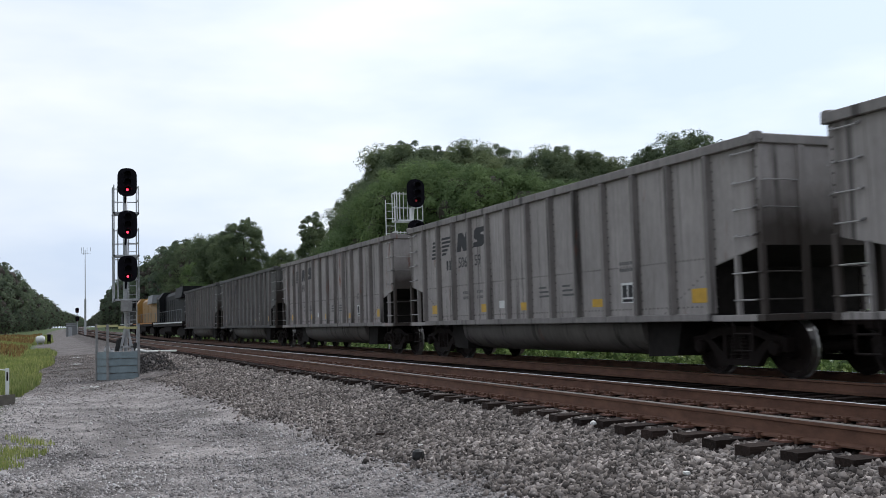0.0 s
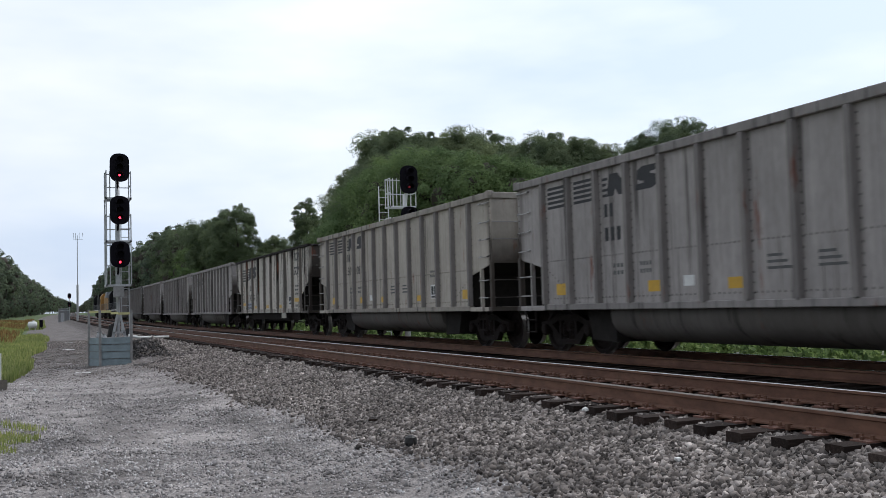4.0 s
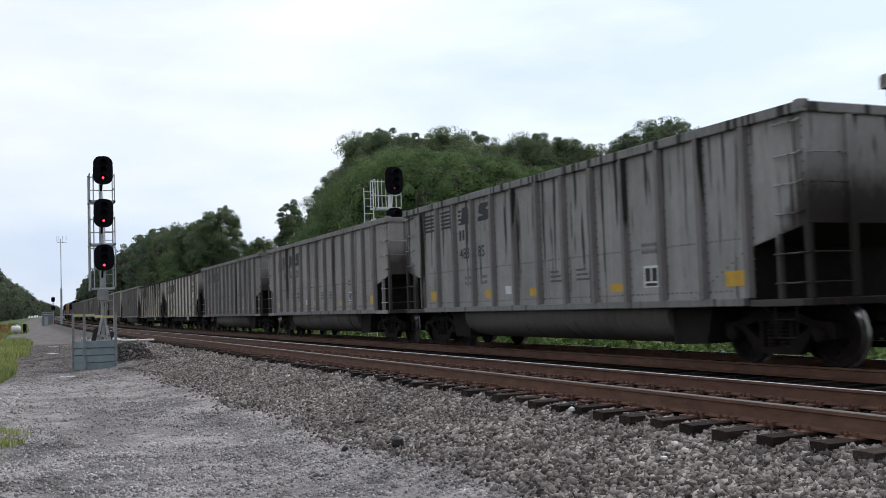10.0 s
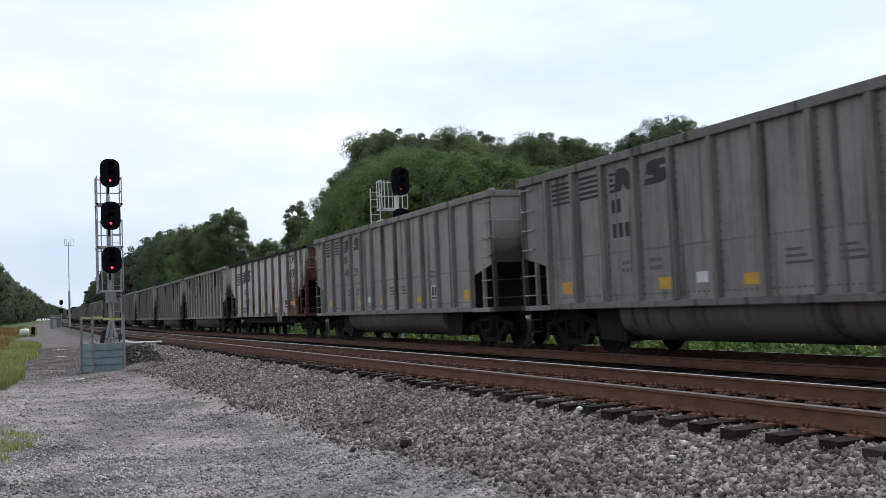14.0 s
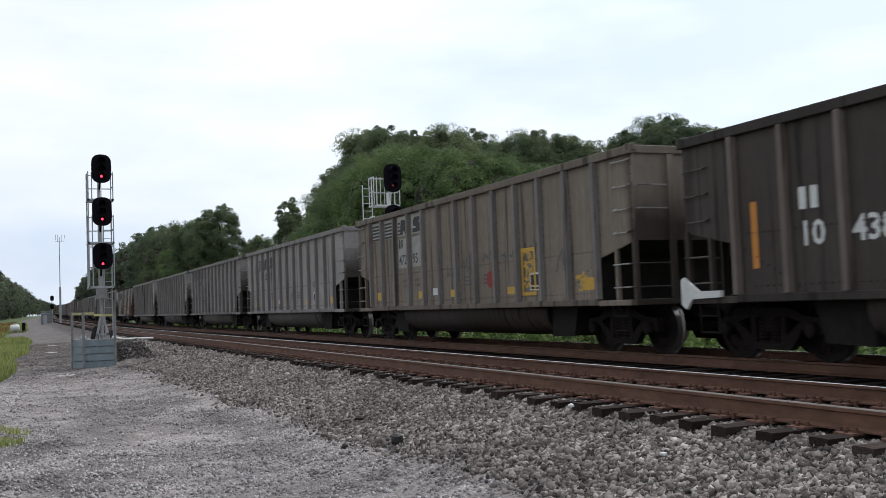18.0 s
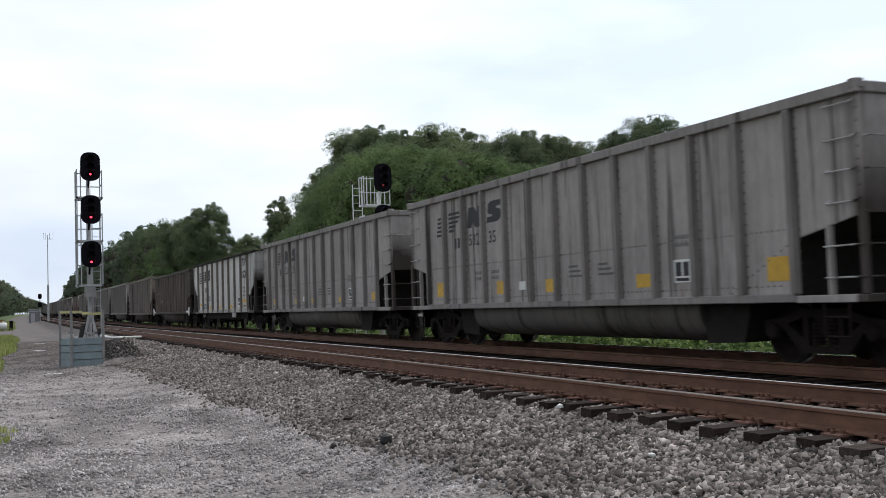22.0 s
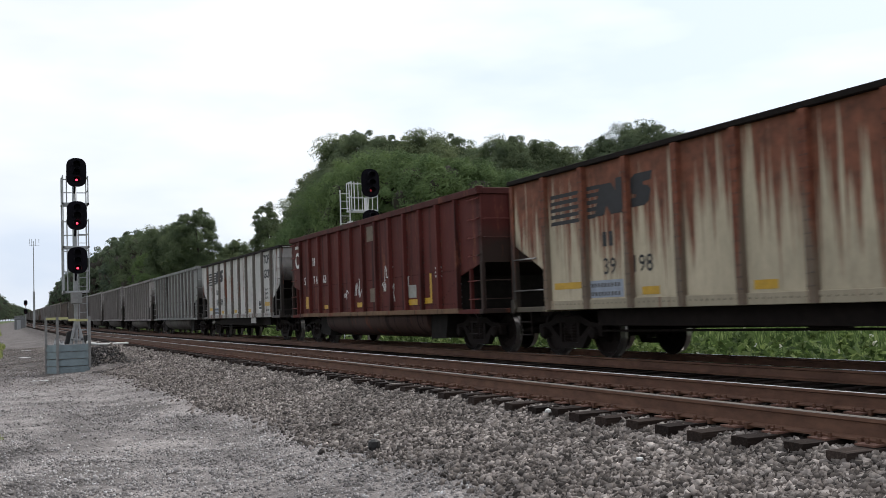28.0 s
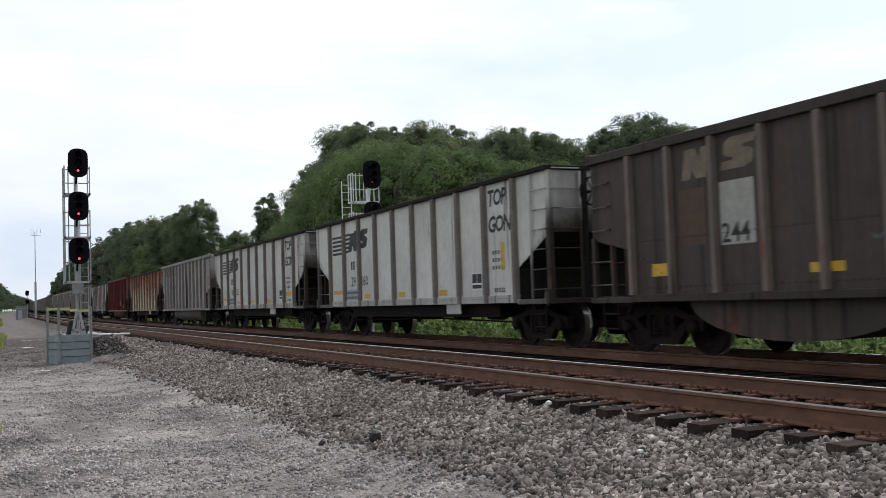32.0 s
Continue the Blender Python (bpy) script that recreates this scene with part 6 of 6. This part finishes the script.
tank.matrix_basis = pose(-0.45, 125, lift(125) + 0.16)
bm = B()
box(bm, -0.2, 0.2, -0.15, 0.15, -0.95, 0.35)
pst = tagged(part("marker_post", ready(bm, 0.02), M_HOODBLACK), "short dark marker post in the weeds", "post")
pst.matrix_basis = pose(0.5, 128, lift(128))

# white marker post with a wire, at the culvert by the road edge
mp = tagged(new("marker_post"), "white marker post with a dark stripe", "post")
bm = B()
box(bm, -0.045, 0.045, -0.03, 0.03, -1.0, 0.05)
part("post", ready(bm, 0.008), M_WHITEPAINT, mp)
bm = B()
box(bm, -0.02, 0.02, -0.034, -0.031, -0.28, -0.05)
part("stripe", ready(bm), M_HOODBLACK, mp)
bm = B()
rod(bm, (-0.03, 0, 0.0), (-0.9, 0.1, 0.12), 0.018)
part("wire", ready(bm), M_WHITEPAINT, mp)
mp.matrix_basis = pose(-0.88, 27.6, 0)
bm = B()
prism(bm, [(-0.26, -0.25), (0.24, -0.25), (0.22, 0.25), (-0.24, 0.25)], "z", -0.45, 0.0)
bmesh.ops.subdivide_edges(bm, edges=bm.edges[:], cuts=2, use_grid_fill=True)
for v in bm.verts:
    v.co += Vector((random.uniform(-0.02, 0.02), random.uniform(-0.02, 0.02), random.uniform(-0.03, 0.015)))
cul = tagged(part("culvert_headwall", ready(bm), simple("stained_concrete", (0.20, 0.175, 0.15), 0.85, vary=0.45, scale=5, bump=0.5)), "stained concrete culvert end below the marker post", "culvert")
cul.matrix_basis = pose(-0.93, 27.2, -0.60)

# litter and odd pieces on the gravel
bm = B()
lathe(bm, [(0.0, 0.055), (0.05, 0.075), (0.11, 0.065), (0.135, 0.03)], "z", 11)
for v in bm.verts:
    v.co += Vector((random.uniform(-0.01, 0.01), random.uniform(-0.01, 0.01), 0))
st = tagged(part("dark_lump", ready(bm), M_CABLE), "dark round lump of timber on the gravel", "lump")
st.matrix_basis = pose(4.02, 10.85, ground_height(4.02, 10.85))
for x, y, z, r in ((5.55, 9.46, -0.22, 0.045), (5.01, 7.04, -0.50, 0.04), (4.27, 11.42, -0.75, 0.035)):
    bm = B()
    bmesh.ops.create_icosphere(bm, subdivisions=1, radius=r)
    for v in bm.verts:
        v.co *= random.uniform(0.7, 1.1)
        v.co.z *= 0.65
    ws = tagged(part("white_stone", ready(bm), M_WHITE), "pale chalky stone lying on dark ballast", "stone")
    ws.matrix_basis = pose(x, y, max(z, ground_height(x, y) + 0.03) + 0.01)
bm = B()
box(bm, -0.12, 0.12, -0.02, 0.02, 0.0, 0.03)
stk = tagged(part("wood_scrap", ready(bm, 0.005), M_TIE), "thin dark strip of scrap wood", "scrap")
stk.matrix_basis = pose(4.27, 12.8, ground_height(4.27, 12.8) + 0.03, 0, 0, -20)
for x, y, w, d in ((1.27, 31.6, 0.34, 0.5), (1.46, 53.5, 0.42, 0.9), (1.95, 66.5, 0.4, 0.9)):
    bm = B()
    n = 5
    vs = [[bm.verts.new(((i / n - 0.5) * w, (j / n - 0.5) * d, random.uniform(0.01, 0.05))) for i in range(n + 1)] for j in range(n + 1)]
    for j in range(n):
        for i in range(n):
            bm.faces.new((vs[j][i], vs[j][i + 1], vs[j + 1][i + 1], vs[j + 1][i]))
    bmesh.ops.solidify(bm, geom=bm.faces[:], thickness=0.012)
    pp = tagged(part("scrap_sheet", ready(bm), M_WHITE), "crumpled white sheet lying on the gravel", "litter")
    pp.matrix_basis = pose(x, y, ground_height(x, y) + 0.05, 0, 0, random.uniform(0, 90))


# ---- trees and weeds ----
def leaf_mat(name, dark, mid, light):
    m = Mat(name, 0.8)
    m.b.inputs["Specular IOR Level"].default_value = 0.15
    geo = m.node("NewGeometry")
    c = m.ramp(geo.outputs["Random Per Island"], (0.0, dark), (0.55, mid), (1.0, light))
    c = m.mix(1.0, c, m.ramp(m.noise(0.45, 3, 0.6, m.coord()), (0.34, (0.66, 0.70, 0.70)), (0.64, (1.15, 1.12, 1.0))), "MULTIPLY")
    t = m.ramp(m.info().outputs["Random"], (0.0, (0.80, 0.82, 0.80)), (1.0, (1.12, 1.08, 0.95)))
    c = m.mix(1.0, c, t, "MULTIPLY")
    m.col(c)
    tr = m.node("BsdfTranslucent")
    m.l.new(c, tr.inputs["Color"])
    mx = m.node("MixShader")
    mx.inputs[0].default_value = 0.45
    m.l.new(m.b.outputs[0], mx.inputs[1])
    m.l.new(tr.outputs[0], mx.inputs[2])
    m.l.new(mx.outputs[0], m.n["Material Output"].inputs["Surface"])
    return m.m


M_LEAF = leaf_mat("oak_leaves", (0.128, 0.190, 0.092), (0.154, 0.222, 0.108), (0.180, 0.252, 0.124))
M_LEAF_DARK = leaf_mat("dark_crown_leaves", (0.142, 0.180, 0.114), (0.166, 0.208, 0.131), (0.190, 0.234, 0.148))
# greyer and bluer green: distance haze mixed into the leaf colour
M_LEAF_HAZE = leaf_mat("distant_wood_leaves", (0.125, 0.158, 0.122), (0.145, 0.182, 0.140), (0.168, 0.208, 0.158))
M_WEED = leaf_mat("bright_weed_leaves", (0.050, 0.085, 0.032), (0.120, 0.180, 0.068), (0.24, 0.31, 0.14))
M_GRASS = leaf_mat("tall_grass_blades", (0.16, 0.205, 0.075), (0.25, 0.300, 0.115), (0.40, 0.40, 0.20))
M_BARK = simple("grey_brown_bark", (0.075, 0.062, 0.050), 0.9, vary=0.4, scale=5, bump=0.6)


def leaves_at(centres, radii, per, size, rng, flat=0.0, out=None, tri=False):
    """Leaves in clumps: returns corners and faces. out: the way each clump faces; its leaves then lie on a shell round its middle."""
    n = len(centres) * per
    c = np.repeat(centres, per, axis=0)
    r = np.repeat(radii, per)[:, None]
    d = rng.normal(size=(n, 3))
    d /= np.linalg.norm(d, axis=1, keepdims=True)
    p = c + d * r * rng.uniform(0.35, 1.0, (n, 1)) ** 0.6
    a = rng.normal(size=(n, 3))
    a[:, 2] *= 1 - flat
    a /= np.linalg.norm(a, axis=1, keepdims=True)
    if out is None:
        nrm = rng.normal(size=(n, 3))
    else:
        d[:, 2] = np.where(d[:, 2] < -0.55, -d[:, 2], d[:, 2])
        p = c + d * r * rng.uniform(0.62, 1.08, (n, 1)) * np.array((1, 1, 0.85))
        nrm = np.repeat(out, per, axis=0) * 0.35 + d * 1.1 + rng.normal(size=(n, 3)) * 0.30 + np.array((0, 0, 0.12))
        a = np.cross(nrm, a)
        a /= np.linalg.norm(a, axis=1, keepdims=True)
    b = np.cross(a, nrm)
    b /= np.linalg.norm(b, axis=1, keepdims=True)
    s = rng.uniform(size[0], size[1], (n, 1))
    if tri:
        q = np.stack([p - a * s, p + a * s * 0.7 - b * s * 0.75, p + a * s * 0.7 + b * s * 0.75], 1)
        return q.reshape(-1, 3), np.arange(n * 3).reshape(-1, 3)
    q = np.stack([p - a * s, p - b * s * 0.55 + a * s * 0.1, p + a * s, p + b * s * 0.55 + a * s * 0.1], 1)
    return q.reshape(-1, 3), np.arange(n * 4).reshape(-1, 4)


ball = B()
bmesh.ops.create_icosphere(ball, subdivisions=2, radius=1.0)
ball.verts.index_update()
CORE_V = np.array([tuple(v.co) for v in ball.verts])
CORE_F = np.array([[v.index for v in p.verts] for p in ball.faces])
ball.free()


def tree(height, width, seed, material, open_crown=False, low=0.2, leaf=(0.12, 0.24), clumps=420, per=34, nl=26):
    """A broadleaf tree: tapered trunk, limbs and a crown of leaf clumps in uneven lobes."""
    rng = np.random.default_rng(seed)
    t = tagged(new("tree"), "broadleaf tree with dense green crown" if not open_crown else "tall broadleaf tree with open dark crown", "tree")
    bm = B()
    lean = rng.uniform(-0.4, 0.4, 2)
    rp = 0.018 * height + 0.06
    spine = [Vector((0, 0, -1.2))]
    for i in range(1, 6):
        spine.append(Vector((lean[0] * i / 3 + rng.uniform(-0.2, 0.2), lean[1] * i / 3 + rng.uniform(-0.2, 0.2), height * 0.78 * i / 5)))
    rings = []
    for i, p in enumerate(spine):
        r = rp * (1 - 0.15 * i)
        rings.append([bm.verts.new((p.x + r * math.cos(k * math.pi / 4), p.y + r * math.sin(k * math.pi / 4), p.z)) for k in range(8)])
    for a, b in zip(rings, rings[1:]):
        for k in range(8):
            bm.faces.new((a[k], a[(k + 1) % 8], b[(k + 1) % 8], b[k]))
    part("trunk", ready(bm), M_BARK, t, smooth=True)
    lobes = []
    mid, rz = height * (low + 1) / 2, height * (1 - low) / 2
    for i in range(nl):
        u = 1 - 2 * (i + 0.5) / nl
        a = i * 2.39996 + rng.uniform(-0.4, 0.4)
        h = math.sqrt(1 - u * u)
        size = width * (rng.uniform(0.14, 0.27) if not open_crown else rng.uniform(0.12, 0.22))
        k = rng.uniform(0.5, 1.12 if not open_crown else 1.0)
        c = np.array(((width / 2 - size * 0.8) * h * k * math.cos(a), (width / 2 - size * 0.8) * h * k * math.sin(a), mid + (rz - size * 0.75) * u * (rng.uniform(0.8, 1.0) if not open_crown else rng.uniform(0.78, 0.9))))
        lobes.append((c, size))
    for c, size in (lobes[1::5] if leaf[1] < 0.2 else []):
        bm = B()
        s = spine[2 + int(3 * rng.uniform())]
        if s.z > c[2]:
            s = spine[1]
        bow = s.lerp(Vector(c), 0.55) + Vector((0, 0, 0.4))
        rod(bm, s, bow, 0.09, 6)
        rod(bm, bow, Vector(c), 0.055, 5)
        part("limb", ready(bm), M_BARK, t)
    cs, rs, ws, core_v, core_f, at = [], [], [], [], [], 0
    wsum = sum(s ** 2 for _, s in lobes)
    for c, s in lobes:
        n = max(4, int(clumps * s * s / wsum))
        d = rng.normal(size=(n, 3)) + np.array((c[0] / width, c[1] / width, 0.55)) * 0.8
        d /= np.linalg.norm(d, axis=1, keepdims=True)
        cs.append(c + d * s * (rng.uniform(0.66, 0.98, (n, 1)) if not open_crown else rng.uniform(0.25, 1.05, (n, 1))) * np.array((1, 1, 0.95)))
        rs.append(s * (rng.uniform(0.22, 0.52, n) if not open_crown else rng.uniform(0.28, 0.62, n)))
        ws.append(d)
        if open_crown:
            continue
        # added bark-coloured core, standing for the twigs and dark shade inside the lobe
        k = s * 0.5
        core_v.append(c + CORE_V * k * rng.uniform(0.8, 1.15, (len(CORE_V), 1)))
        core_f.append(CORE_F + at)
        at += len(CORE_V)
    v, f = leaves_at(np.concatenate(cs), np.concatenate(rs), per, leaf, rng, -0.3, np.concatenate(ws), True)
    leafy = len(f)
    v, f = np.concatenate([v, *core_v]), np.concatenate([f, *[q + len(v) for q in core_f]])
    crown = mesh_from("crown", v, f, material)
    crown.parent = t
    # core faces take the bark colour as painted shade within the crown
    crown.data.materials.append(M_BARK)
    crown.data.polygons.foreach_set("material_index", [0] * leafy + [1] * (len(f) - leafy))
    return t


KIND = {
    "round": [tree(15, 12, s, M_LEAF, False, 0.06, (0.060, 0.125), 360, 230, 24) for s in (11, 12, 13)],
    "tall": [tree(20, 10, s, M_LEAF_DARK, True, 0.26, (0.060, 0.125), 520, 170, 34) for s in (21, 22, 23)],
    "full": [tree(19, 12, s, M_LEAF_DARK, False, 0.08, (0.070, 0.140), 360, 180, 26) for s in (31, 32)],
    "thin": [tree(20, 7.0, s, M_LEAF_DARK, True, 0.30, (0.07, 0.15), 230, 110, 26) for s in (51, 52)],
    "far": [tree(20, 13, s, M_LEAF_HAZE, False, 0.03, (0.22, 0.42), 300, 30, 30) for s in (41, 42)],
}
planted = set()


def plant(kind, pick, x, y, h, turn=0.0, group=""):
    """Sets a tree of that kind and height."""
    base = KIND[kind][pick % len(KIND[kind])]
    own = {"round": 15, "tall": 20, "full": 19, "thin": 20, "far": 20}[kind]
    if base.name not in planted:
        planted.add(base.name)
        t = base
    else:
        t = copy_thing(base, pose(0, 0, 0))
    t.matrix_basis = pose(x, y, (-0.6 if x > 14 else -0.9) + lift(min(y, 1300)) - 0.004 * h, 0, 0, turn) @ Matrix.Diagonal((h / own, h / own, h / own, 1))
    tagged(t, group=group or "trees along the line")
    return t


random.seed(5)
# rounder, brighter trees along the front of the wood
for i, (x, y, h) in enumerate(((40.6, 130.5, 16.6), (40, 121, 17.5), (38.5, 111, 18.6), (38, 103.8, 18.9), (38, 96, 18.2), (39, 90.7, 17.5), (40, 86.5, 16.4), (42, 85.3, 15.5), (44, 83.9, 15), (46, 81.9, 14.6), (48, 80.1, 14.2), (42, 150, 7.5), (32.5, 215, 16.5), (26.5, 190, 9.5), (55, 76, 12.5), (62, 70, 12))):
    plant("round", i, x, y, h, 50 * i)
# tall open crowns behind
for i, (x, y, h) in enumerate(((33.6, 180.5, 21.2), (33.3, 192, 20.2), (33.0, 207, 20.4), (46.6, 149, 22.5), (47.2, 140, 24.6), (46, 132.6, 26.2), (46, 123.2, 25.6), (47, 116.6, 23.9), (48, 109.8, 23), (49, 104.6, 21.6), (50, 100, 20.1), (50, 93.1, 19.3), (50, 88.2, 18.9), (51, 86.5, 18.3), (53, 84.5, 17.1), (56, 84.5, 17), (57, 82.3, 18.4), (58, 80.8, 19.1), (58, 77.5, 18.4), (60, 76.9, 17.9), (62, 76.1, 17.3), (48, 208.6, 17.6), (48, 220, 17.0), (66, 74, 17), (72, 72, 17))):
    plant("tall", i, x, y, h * (1.045 if y < 160 else 1.02), 73 * i)
# a thin-leaved tree stands apart at the wood's end
for i, (x, y, h) in enumerate(((46.2, 177.6, 22.6), (47.5, 181, 20.5))):
    plant("thin", i, x, y, h, 90 * i)
for i, (x, y, h) in enumerate(((43.6, 139.5, 20.4), (43, 130.2, 22.3), (43, 119.6, 22.2), (43, 110.4, 20.8), (44, 104.8, 20), (45, 99.1, 18.9), (46, 94.7, 17.8), (47, 90.7, 17), (48, 87.1, 16.6), (50, 85.5, 16), (52, 83.5, 15.4), (54, 80.5, 15), (56, 78.7, 15.5), (58, 76.1, 15), (43, 157.5, 9.0), (33.5, 222, 21.0), (33, 237.6, 22.2), (32, 253.6, 22.6), (47, 205, 14.5), (47, 217, 14.5), (47, 232, 14.5), (64, 73, 14))):
    plant("full", i, x, y, h, 61 * i)
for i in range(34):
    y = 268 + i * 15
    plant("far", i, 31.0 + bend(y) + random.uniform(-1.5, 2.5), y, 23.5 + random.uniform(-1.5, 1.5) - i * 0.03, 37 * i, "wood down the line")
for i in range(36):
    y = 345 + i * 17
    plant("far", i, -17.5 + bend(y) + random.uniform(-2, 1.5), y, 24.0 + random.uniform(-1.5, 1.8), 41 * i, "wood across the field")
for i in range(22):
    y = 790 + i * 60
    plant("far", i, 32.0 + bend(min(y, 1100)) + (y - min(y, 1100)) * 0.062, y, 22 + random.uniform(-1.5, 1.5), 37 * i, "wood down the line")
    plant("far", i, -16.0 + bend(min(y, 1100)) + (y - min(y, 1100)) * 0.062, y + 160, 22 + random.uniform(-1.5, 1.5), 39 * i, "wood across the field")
for i in range(10):
    plant("far", i, -28 - i * 7, 350 + random.uniform(-10, 10), 22 + random.uniform(-1, 1), 29 * i, "wood across the field")
# scrub along the foot of both woods
for i in range(26):
    y = 335 + i * 16
    plant("far", i, -12.5 + bend(y) + random.uniform(-1.5, 1.0), y, 9.5 + random.uniform(-1.5, 1.5), 31 * i, "scrub at the wood's edge")
    if i % 2:
        plant("far", i, 25.5 + bend(y - 60) + random.uniform(-1.0, 1.5), y - 60, 8.0 + random.uniform(-1.0, 1.5), 47 * i, "scrub at the wood's edge")
# the wood dwindles where the line runs out of sight
for i in range(9):
    plant("far", i, 53.0 + i * 3.4, 1500 + 12 * i, 7.0 + 2.4 * i, 43 * i, "wood down the line")
# a second row thickens the wood beyond the field
for i in range(26):
    plant("far", i, 56 + i * 6 + random.uniform(-2, 2), 128 - i * 1.2 + random.uniform(-4, 4), 16.0 + random.uniform(-1, 1), 53 * i, "wood beyond the field")


def weeds(name, label, material, spots, size, tall, per=26, seed=3):
    """Leafy undergrowth as one mass of leaves."""
    rng = np.random.default_rng(seed)
    c = np.array(spots)
    r = rng.uniform(0.6, 1.0, len(c)) * tall * 0.5
    v, f = leaves_at(c, r, per, size, rng, 0.3)
    return tagged(mesh_from(name, v, f, material), label, "weeds", kind="stuff")


M_BLOOM = leaf_mat("white_flower_petals", (0.62, 0.62, 0.56), (0.70, 0.70, 0.66), (0.78, 0.78, 0.75))
rng_w = np.random.default_rng(8)
hedge = []
for y in np.arange(14, 130, 0.30):
    for x in (15.0, 15.9, 17.0, 18.4):
        h = 0.62 + 0.55 * (0.5 + 0.5 * math.sin(y * 0.5 + x)) + rng_w.uniform(-0.2, 0.2)
        if y < 45 or rng_w.uniform() < 0.45:
            hedge.append((x + rng_w.uniform(-0.5, 0.5), y + rng_w.uniform(-0.3, 0.3), -0.95 + rng_w.uniform(0.1, 1.0) * h))
weeds("undergrowth", "bright green weeds along the far side of the line", M_WEED, hedge, (0.05, 0.16), 0.55, 22)


def blades(name, label, material, x0, x1, y0, y1, n, tall, seed, where=None, wide=0.012):
    """Upright grass blades, bent at the tip."""
    rng = np.random.default_rng(seed)
    x, y = rng.uniform(x0, x1, n), y0 + (y1 - y0) * rng.uniform(0, 1, n) ** 1.5
    if where is not None:
        ok = where(x, y)
        x, y = x[ok], y[ok]
    n = len(x)
    x = x + 3.1e-5 * np.maximum(0, y - 100) ** 2
    z = np.array([ground_height(a, b) for a, b in zip(x, y)]) - 0.03
    h = rng.uniform(0.45, 1.0, n) * tall
    a = rng.uniform(0, 2 * np.pi, n)
    w = wide * (1 + y / 30)
    dx, dy = np.cos(a), np.sin(a)
    lean = rng.uniform(0.05, 0.45, n) * h
    p = np.stack([x, y, z], 1)
    side = np.stack([dx * w, dy * w, 0 * w], 1)
    tip = np.stack([-dy * lean, dx * lean, h], 1)
    midp = np.stack([-dy * lean * 0.3, dx * lean * 0.3, h * 0.6], 1)
    v = np.stack([p - side, p + side, p + midp + side * 0.8, p + midp - side * 0.8, p + tip], 1).reshape(-1, 3)
    i = np.arange(n)[:, None] * 5
    tri = np.concatenate([i + [[0, 1, 2]], i + [[0, 2, 3]], i + [[3, 2, 4]]], 1).reshape(-1, 3)
    return tagged(mesh_from(name, v, tri, material), label, "grass", kind="stuff")


blades("verge_grass", "tall green weeds and grass beside the gravel road", M_GRASS, -9, 2.4, 30, 240, 130000, 0.42, 1, lambda x, y: (x < -0.42 - 0.22 * np.sin(y * 0.3) + 0.03 * np.minimum(y - 34, 34) + 0.003 * np.clip(y - 68, 0, 80)) & ~((x > -1.4) & (y > 92) & (y < 127)), 0.008)
blades("far_field_grass", "pale grass field beyond the line", M_WEED, 18, 40, 18, 110, 26000, 0.6, 2, None, 0.02)
blades("ditch_grass", "short green grass at the ditch by the road edge", M_GRASS, -2.4, 0.2, 12.5, 21, 14000, 0.15, 3, lambda x, y: ((x + 0.85) / 0.95) ** 2 + ((y - 16.6) / 2.2) ** 2 < 0.70 + 0.45 * np.sin(x * 9 + y * 3.7), 0.005)
blooms = [(x, y, z + rng_w.uniform(0.15, 0.4)) for x, y, z in hedge[::7] if y < 60]
weeds("flower_heads", "small white flower heads among the weeds", M_BLOOM, blooms, (0.025, 0.05), 0.12, 5, 9)
blades("hedge_grass", "green grass at the foot of the undergrowth", M_WEED, 14.2, 18, 14, 60, 16000, 0.6, 4)
M_DRY = leaf_mat("dry_seed_heads", (0.16, 0.085, 0.04), (0.27, 0.165, 0.075), (0.36, 0.27, 0.13))
blades("dry_grass", "reddish dry grass standing in the green verge", M_DRY, -14, -1.4, 60, 260, 14000, 0.8, 6, lambda x, y: np.sin(x * 0.9 + y * 0.11) > -0.3)


def motions():
    """The train draws away along the far track; the wheels turn while they are near."""
    for k, car in TRAIN.items():
        half = FLAT_E if CARS[k][0] == "flat" else TUB_E
        rows = []
        for t in range(33):
            y = way(t) - PITCH * k - half
            rows.append((t, pose(RAIL2_X + bend(y), y, RAIL2_Z + lift(y), 0, 0, bend_turn(y))))
        walk(car, rows)
        for w in [o for o in car.children if o.name.startswith("wheelset")]:
            y0 = w.matrix_basis.translation.y
            rows, turn, last = [(0.0, pose(0, y0, WHEEL_R))], 0.0, None
            for f in range(1, 960):
                t = f / 30
                y = way(t) - PITCH * k - half + y0
                if 5.0 < y < 32.0:
                    if last is not None:
                        turn -= math.degrees((y - last) / WHEEL_R)
                    rows.append((t, pose(0, y0, WHEEL_R, turn)))
                    last = y
            rows.append((32.0, rows[-1][1]))
            walk(w, rows)
    for engine, ahead in ENGINES:
        rows = []
        for t in range(33):
            y = way(t) + ahead
            rows.append((t, pose(RAIL2_X + bend(y), y, RAIL2_Z + lift(y), 0, 0, bend_turn(y))))
        walk(engine, rows)


motions()
